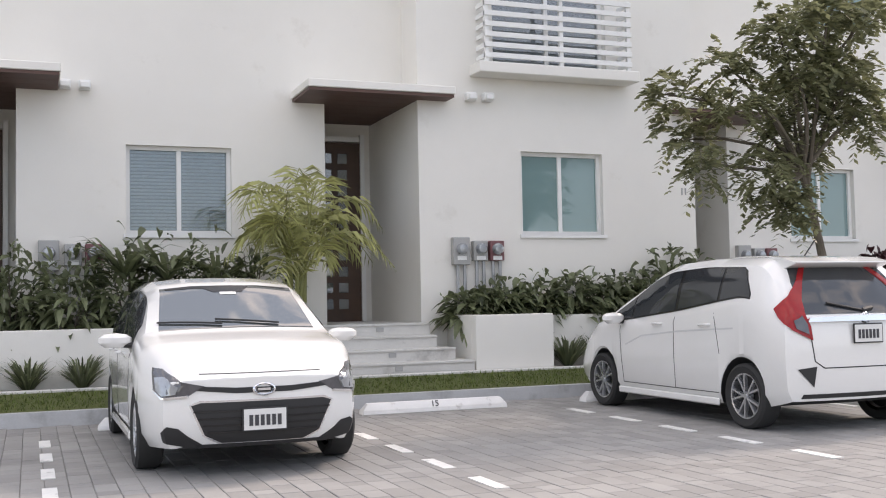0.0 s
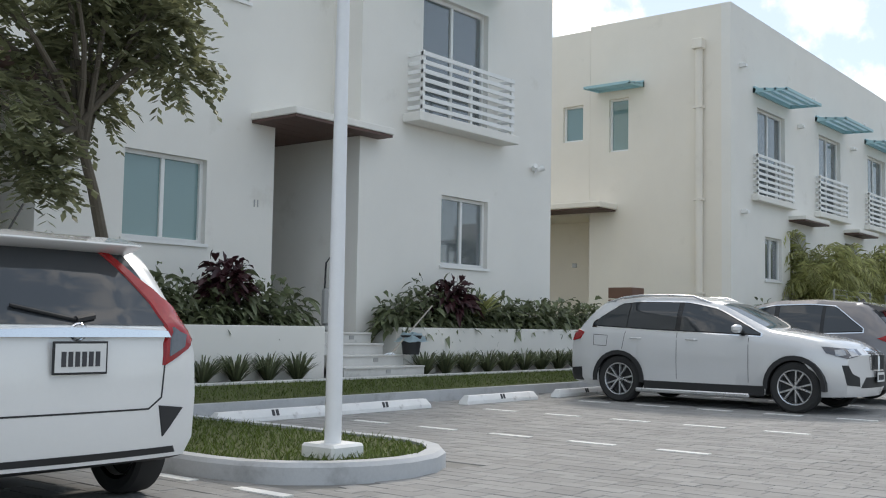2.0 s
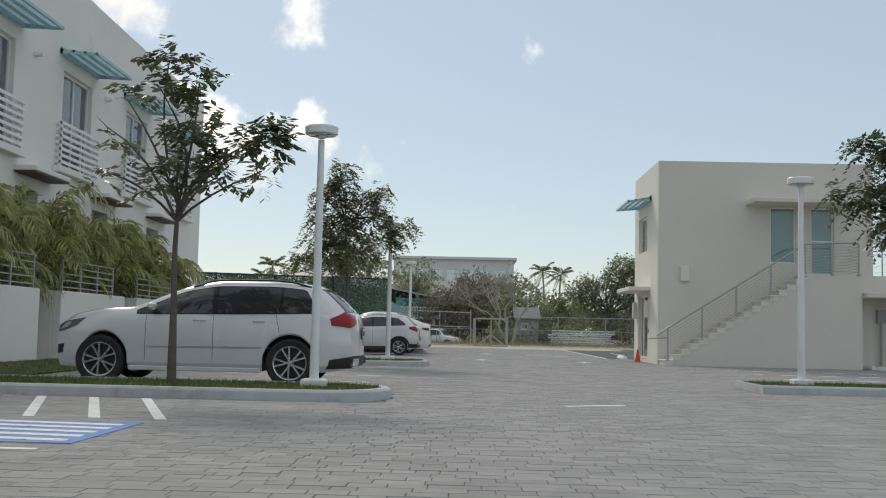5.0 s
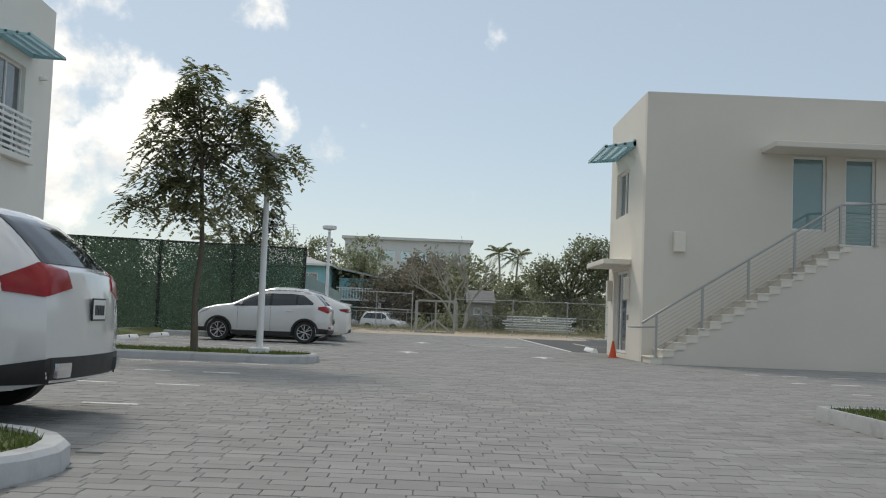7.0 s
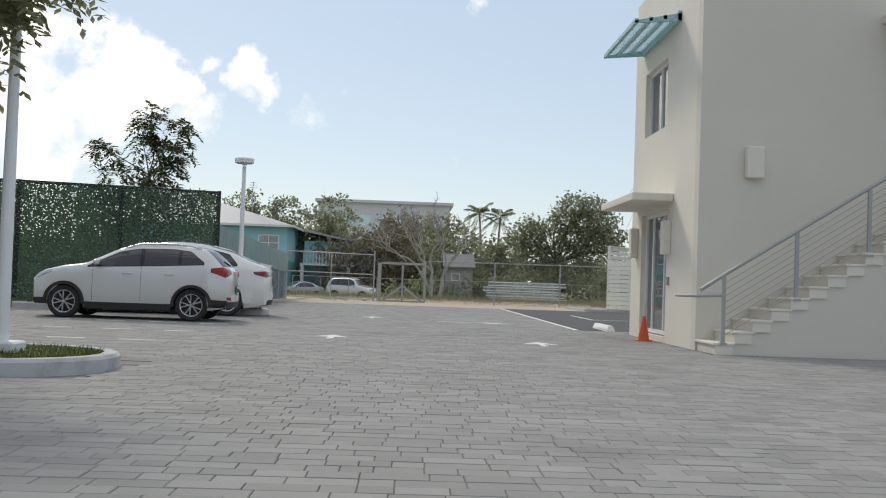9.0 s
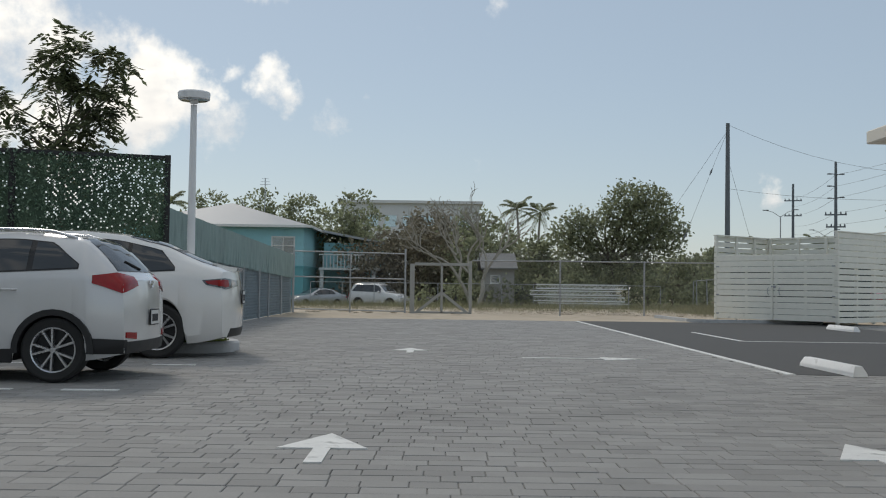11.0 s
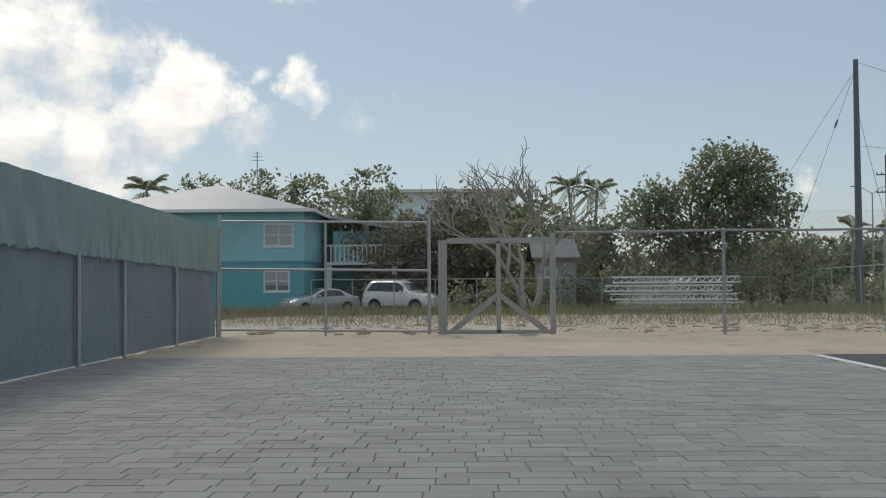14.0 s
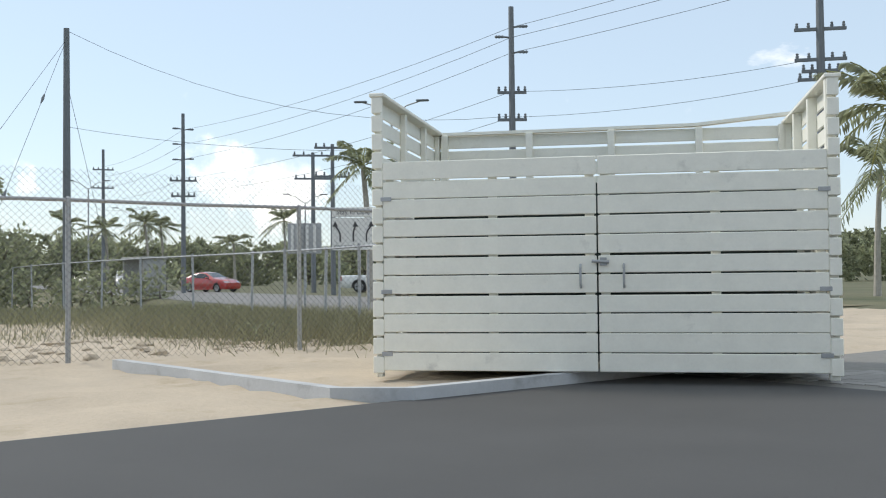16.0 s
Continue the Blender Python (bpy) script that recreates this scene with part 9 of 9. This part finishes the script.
for p, d in (((0, -0.5, 2.0), (0, -0.5, 0.9)), ((0, -0.5, 2.0), (0.1, 0.1, 1.0)), ((0, 0.9, 2.1), (0, 0.8, 0.7)), ((0, 0.9, 2.1), (0.1, 0.1, 1)), ((0.2, 0.2, 2.4), (0, -0.2, 1.0)), ((0.2, 0.2, 2.4), (0, 0.5, 0.8))):
    twigs(p, Vector(d).normalized(), 2.05, 0.09, 3)
part("branchwork", bm, M_BARK_PALE, bare)


def coconut(at, h, label, seed, fr=2.4, n=17):
    rng = random.Random(seed)
    root = thing("palm", at, label, "palm", "palms")
    bm = bmesh.new()
    lean = rng.uniform(-0.06, 0.06) * h
    top = (lean, lean * 0.6, h)
    tube(bm, [(0, 0, -0.1), (lean * 0.2, 0, h * 0.4), (lean * 0.6, lean * 0.3, h * 0.75), top], [0.17, 0.13, 0.11, 0.09], 8)
    part("trunk", bm, M_BARK_PALE, root)
    bases, ways = [], []
    for k in range(n):
        a = 2 * math.pi * k / n + rng.uniform(-0.2, 0.2)
        bases.append(top)
        ways.append((math.cos(a), math.sin(a), rng.uniform(-0.7, 1.9)))
    lines, v, f = frond_set(bases, ways, fr, 24, fr * 0.23, seed, 0.42, 0.22, 0.1)
    bm = bmesh.new()
    for pts in lines:
        tube(bm, [tuple(p) for p in pts[::5]], 0.02, 4)
    part("stalkwork", bm, M_PALM, root)
    tagged(raw("fronds", v, f, M_LEAF_FAR, root), kind="stuff")


COCO = "tall coconut palm with drooping fronds"
for k, (x, y, h, fr) in enumerate(((140, -5.4, 8.4, 2.3), (140.5, -7.0, 8.2, 2.2), (140, 27.3, 8.4, 2.6), (158, 31.5, 8.0, 2.8), (150, -29.9, 5.6, 2.1), (150, -33.4, 5.3, 2.2), (150, -36.9, 5.8, 2.5), (151, -38.7, 5.6, 2.3), (150, -44.8, 4.3, 2.2), (150, -49.9, 6.4, 2.6), (100, -23.9, 5.5, 1.9), (79.6, -25.4, 5.3, 2.3), (89.0, -41.2, 5.4, 2.8))):
    coconut((x, y, -0.3), h, COCO, 520 + k, fr)

# ---- street beyond: poles, wires, lights, sign, second fence ----
def utility_pole(x, y, h, r, arms, label, seed=0, turn=0.0, horns=()):
    root = thing("utility_pole", (x, y, -0.3), label, "utility pole", rz=turn)
    bm = bmesh.new()
    tube(bm, [(0, 0, 0), (0, 0, h * 0.5), (0, 0, h)], [r, r * 0.85, r * 0.65], 10)
    part("pole", bm, M_UTIL, root)
    for z, w in arms:
        bm = bmesh.new()
        box(bm, -0.06, -w, z - 0.06, 0.06, w, z + 0.06)
        part("cross_arm", bm, M_UTIL, root)
        for s in (-0.9, -0.45, 0.45, 0.9):
            bm = bmesh.new()
            lathe(bm, [(0.0, 0.0), (0.05, 0.0), (0.07, 0.08), (0.04, 0.12), (0.06, 0.18), (0.0, 0.22)], 8, Matrix.Translation((0, w * s, z + 0.06)))
            part("insulator", bm, M_UTIL, root)
    for z, way in horns:
        bm = bmesh.new()
        tube(bm, [(0, way * r * 0.7, z), (0, way * 0.35, z + 0.03)], 0.04, 8)
        lathe(bm, [(0.0, 0.0), (0.07, 0.0), (0.05, 0.1), (0.075, 0.16), (0.05, 0.24), (0.075, 0.3), (0.0, 0.38)], 8, Matrix.Translation((0, way * 0.35, z + 0.03)) @ pose(0, 0, 0, -90 * way, 0, 0))
        part("post_insulator", bm, M_UTIL, root)
    return root


P1, P2, P3 = (114.8, -17.55), (133.2, -31.98), (99.9, -31.3)
utility_pole(*P1, 12.7, 0.20, [], "tall weathered utility pole with stay wires")
utility_pole(*P2, 12.4, 0.17, [(7.85, 0.9), (6.8, 0.8)], "grey utility pole with several cross arms", turn=-22, horns=((11.35, 1), (11.3, -1), (10.3, 1), (9.25, 1), (9.3, -1)))
utility_pole(168.3, -40.2, 14.0, 0.2, [(12.0, 1.0), (10.2, 1.0), (5.5, 1.2)], "grey utility pole with cross arms further down the road", turn=-20)
utility_pole(*P3, 12.75, 0.17, [(9.06, 0.62), (7.89, 0.62)], "grey utility pole with cross arms by the road", turn=-40, horns=((11.87, -1), (11.43, 1), (10.77, -1)))
utility_pole(125.0, -37.1, 9.3, 0.17, [(9.1, 1.3), (7.6, 1.2)], "utility pole with two cross arms", turn=-30)
utility_pole(116.0, -32.7, 8.6, 0.15, [(8.4, 1.0), (6.8, 1.0)], "utility pole with two cross arms", turn=-30)
utility_pole(88.8, -37.0, 13.5, 0.2, [(10.5, 0.95), (9.34, 0.95), (8.9, 0.7), (8.58, 0.85)], "utility pole crowded with insulators and arms", turn=-50)


def wire(a, b, sag, r=0.011):
    a, b = Vector(a), Vector(b)
    bm = bmesh.new()
    tube(bm, [a.lerp(b, t) - Vector((0, 0, 4 * sag * t * (1 - t))) for t in [k / 10 for k in range(11)]], r, 4)
    tagged(part("overhead_cable", bm, M_WIRE), "thin dark overhead cable between utility poles", "cable", "overhead cables")


wire((*P1, 12.3), (*P3, 7.75), 1.5)
wire((*P1, 7.9), (*P3, 6.5), 0.6)
for z, zz, on in ((11.0, 11.57, (72, -34.0, 13.2)), (10.0, 11.13, (72, -34.0, 12.6)), (9.0, 10.47, (72, -34.0, 11.9)), (7.7, 8.8, (88.8, -37.0, 9.1)), (6.7, 7.7, (88.8, -37.0, 8.35))):
    wire((*P2, z), (*P3, zz), 0.5)
    wire((*P3, zz), on, 0.3)
    wire((*P2, z), (168.3, -40.2, z + 1), 0.4)
wire((*P1, 11.9), (109.5, -8.5, 0.0), 0.0, 0.012)
wire((*P1, 11.9), (111.0, -12.0, 0.0), 0.0, 0.012)
wire((*P1, 10.0), (120.0, -22.0, 0.0), 0.0, 0.012)
for t in (0.25, 0.62):
    a, b = Vector((*P1, 11.9)), Vector((111.0, -12.0, 0.0))
    p = a.lerp(b, t)
    bm = bmesh.new()
    tube(bm, [p - (b - a).normalized() * 0.25, p, p + (b - a).normalized() * 0.25], [0.03, 0.07, 0.03], 8)
    tagged(part("stay_insulator", bm, M_UTIL), "dark stay wire insulator on a utility pole's stay", "insulator")


def street_light(x, y, h, label, turn=0.0, w=1.7):
    root = thing("street_light", (x, y, -0.2), label, "street light", rz=turn)
    bm = bmesh.new()
    tube(bm, [(0, 0, 0), (0, 0, h)], [0.10, 0.06], 8)
    part("pole", bm, M_STEEL, root)
    for s in (-1, 1):
        bm = bmesh.new()
        tube(bm, [(0, 0, h - 0.1), (0, s * w * 0.5, h + 0.5), (0, s * w, h + 0.75)], 0.035, 6)
        part("arm", bm, M_STEEL, root)
        bm = bmesh.new()
        box(bm, -0.12, s * w - 0.35, h + 0.70, 0.12, s * w + 0.35, h + 0.80, 0.03)
        part("lamp_head", bm, M_UTIL, root)


street_light(112.9, -34.5, 9.9, "twin-armed steel street light by the road", -45)
street_light(168.0, -38.6, 10.0, "twin-armed steel street light further down the road", -25)
street_light(190.0, -52.0, 9.0, "twin-armed steel street light further down the road", -25)
street_light(150.0, -52.0, 8.0, "twin-armed steel street light further down the road", -25)

sign = thing("lane_sign", (92.3, -17.85, -0.05), "white lane-control road sign with black arrows", "road sign", rz=-130)
# local frame: the sign's face looks towards -y
for x in (-0.42, 0.42):
    bm = bmesh.new()
    box(bm, x - 0.03, 0.0, 0.0, x + 0.03, 0.06, 3.0)
    part("post", bm, M_STEEL, sign)
bm = bmesh.new()
box(bm, -0.62, -0.03, 1.78, 0.62, 0.0, 2.72, 0.01)
part("panel", bm, M_PLATE, sign)
bm = bmesh.new()
box(bm, -0.62, -0.03, 2.74, 0.62, 0.0, 3.02, 0.01)
part("heading_panel", bm, M_PLATE, sign)
text_on("heading", "Stay In Lane", 0.20, pose(0, -0.034, 2.88, 90, 0, 0), M_PRINT, sign)
text_on("lane_word", "ONLY", 0.13, pose(-0.38, -0.034, 1.88, 90, 0, 0), M_PRINT, sign)
text_on("lane_word", "ONLY", 0.13, pose(0.0, -0.034, 1.88, 90, 0, 0), M_PRINT, sign)
for x, bend in ((-0.38, -0.14), (0.0, 0.06), (0.38, 0.14)):
    bm = bmesh.new()
    tube(bm, [(x, -0.034, 2.02), (x, -0.034, 2.25), (x + bend * 0.3, -0.034, 2.35), (x + bend, -0.034, 2.48)], 0.025, 6)
    prism(bm, [(x + bend - 0.08, 2.46), (x + bend + 0.08, 2.46), (x + bend, 2.62)], 'y', -0.05, -0.03)
    part("arrow", bm, M_PRINT, sign)
board_sign = thing("road_sign", (93.6, -17.0, -0.05), "back of a pale road sign with ribs", "road sign", rz=-130)
bm = bmesh.new()
box(bm, -0.5, 0, 1.7, 0.5, 0.03, 2.6, 0.01)
part("panel", bm, M_STEEL, board_sign)
for k in range(4):
    bm = bmesh.new()
    box(bm, -0.4 + 0.22 * k, -0.04, 1.75, -0.32 + 0.22 * k, 0.0, 2.55)
    part("rib", bm, M_PLATE, board_sign)
bm = bmesh.new()
box(bm, -0.03, 0.0, 0.0, 0.03, 0.05, 2.6)
part("post", bm, M_STEEL, board_sign)

rfence = thing("chain_link_fence", (0, 0, 0), "old chain-link fence with leaning posts along the road", "fence")
line = [(79.0, -10.6), (82.4, -11.2), (84.0, -11.5), (85.8, -11.7), (87.5, -11.85), (90.5, -11.95), (93.7, -12.0), (97.5, -12.4), (102, -12.9), (108, -13.8), (116, -15.5)]
rng = random.Random(3)
for x, y in line:
    bm = bmesh.new()
    tube(bm, [(x, y, -0.3), (x + rng.uniform(-0.06, 0.06), y + rng.uniform(-0.06, 0.06), 1.55)], 0.03, 8)
    part("post", bm, M_STEEL, rfence)
for a, b in zip(line, line[1:]):
    bm = bmesh.new()
    tube(bm, [(*a, 1.5), (*b, 1.5)], 0.022, 6)
    part("top_rail", bm, M_STEEL, rfence)
back_fence = thing("chain_link_fence", (0, 0, 0), "low chain-link fence across the back of the lot", "fence")
for k in range(12):
    y = 11 - 2.2 * k
    bm = bmesh.new()
    tube(bm, [(115.8, y, -0.4), (115.8, y, 1.15)], 0.03, 6)
    part("post", bm, M_STEEL, back_fence)
bm = bmesh.new()
tube(bm, [(115.8, 11, 1.15), (115.8, -13.2, 1.15)], 0.025, 6)
part("top_rail", bm, M_STEEL, back_fence)
shelter = thing("bus_shelter", (127.0, -26.5, -0.1), "small grey bus shelter by the main road", "shelter")
bm = bmesh.new()
box(bm, -1.6, -0.8, 2.2, 1.6, 0.8, 2.35, 0.03)
part("roof", bm, M_GREY_WALL, shelter)
for x in (-1.5, 1.4):
    bm = bmesh.new()
    box(bm, x, -0.7, 0, x + 0.1, 0.7, 2.2)
    part("side_panel", bm, M_GREY_WALL, shelter)

# ---- pavers, last ----
def pavers(x0, x1, y0, y1, skip, seed, course=0.16, lengths=(0.16, 0.24, 0.32)):
    """Rows of concrete pavers across the drive: boxes (x, y, length) of one course width with random lengths."""
    rng = random.Random(seed)
    out = []
    x = x0
    while x < x1:
        y = y0 - rng.uniform(0, 0.3)
        while y < y1:
            L = rng.choice(lengths)
            if not skip(x + course / 2, y + L / 2):
                out.append((x, y, course, L, rng.uniform(-0.002, 0.0022), rng.uniform(-0.004, 0.004)))
            y += L
        x += course
    return out


def on_island(x, y):
    for a, b, c, d in ((8.15, 10.15, 7.6, 13), (27.9, 29.9, 4.6, 11.1), (41.3, 43.3, 4.6, 11.1), (57.3, 58.9, 5.3, 11.1), (32.3, 34.0, -9.0, -1.4), (47.6, 54.2, -10, -2.6), (54.8, 73.6, -9, -1.7)):
        if a < x < b and c < y < d:
            return True
    return y > 12.2 or (x > 28.3 and y > 11.0)


def paver_mesh(c, L):
    g, b = 0.002, 0.004
    v = []
    for z, m in ((-0.02, g), (-b, g), (0.0, g + b)):
        v += [(m, m, z), (c - m, m, z), (c - m, L - m, z), (m, L - m, z)]
    f = [(8, 9, 10, 11)]
    for r in (0, 4):
        for k in range(4):
            f.append((r + k, r + (k + 1) % 4, r + 4 + (k + 1) % 4, r + 4 + k))
    return v, f


paving = thing("paving", (0, 0, 0), "grey concrete block paving of the drive and bays", "paving", kind="structure")
rest = pavers(-4.0, 73.4, -10.0, 12.2, on_island, 90)
near = [p for p in rest if 27.0 < p[0] < 29.0 and 0.0 < p[1] < 4.2][:300]
keep = set(near)
kinds = {}
for L in (0.16, 0.24, 0.32):
    me = bpy.data.meshes.new("paver")
    v, f = paver_mesh(0.16, L)
    me.from_pydata(v, [], f)
    me.materials.append(M_PAVER_PIECE)
    kinds[L] = me
for x, y, c, L, dz, tilt in near:
    ob = new("paver", kinds[L])
    ob.parent = paving
    ob.location = (x, y, dz)
verts, faces = [], []
arr_v = {L: (np.array(paver_mesh(0.16, L)[0]), np.array(paver_mesh(0.16, L)[1])) for L in (0.16, 0.24, 0.32)}
chunks_v, chunks_f, base = [], [], 0
for p in rest:
    if p in keep:
        continue
    x, y, c, L, dz, tilt = p
    v, f = arr_v[L]
    w = v + (x, y, dz)
    w[:, 2] += (v[:, 0] - c / 2) * tilt
    chunks_v.append(w)
    chunks_f.append(f + base)
    base += len(v)
tagged(raw("pavers_beyond", np.concatenate(chunks_v).tolist(), np.concatenate(chunks_f).tolist(), M_PAVER, paving), kind="stuff")
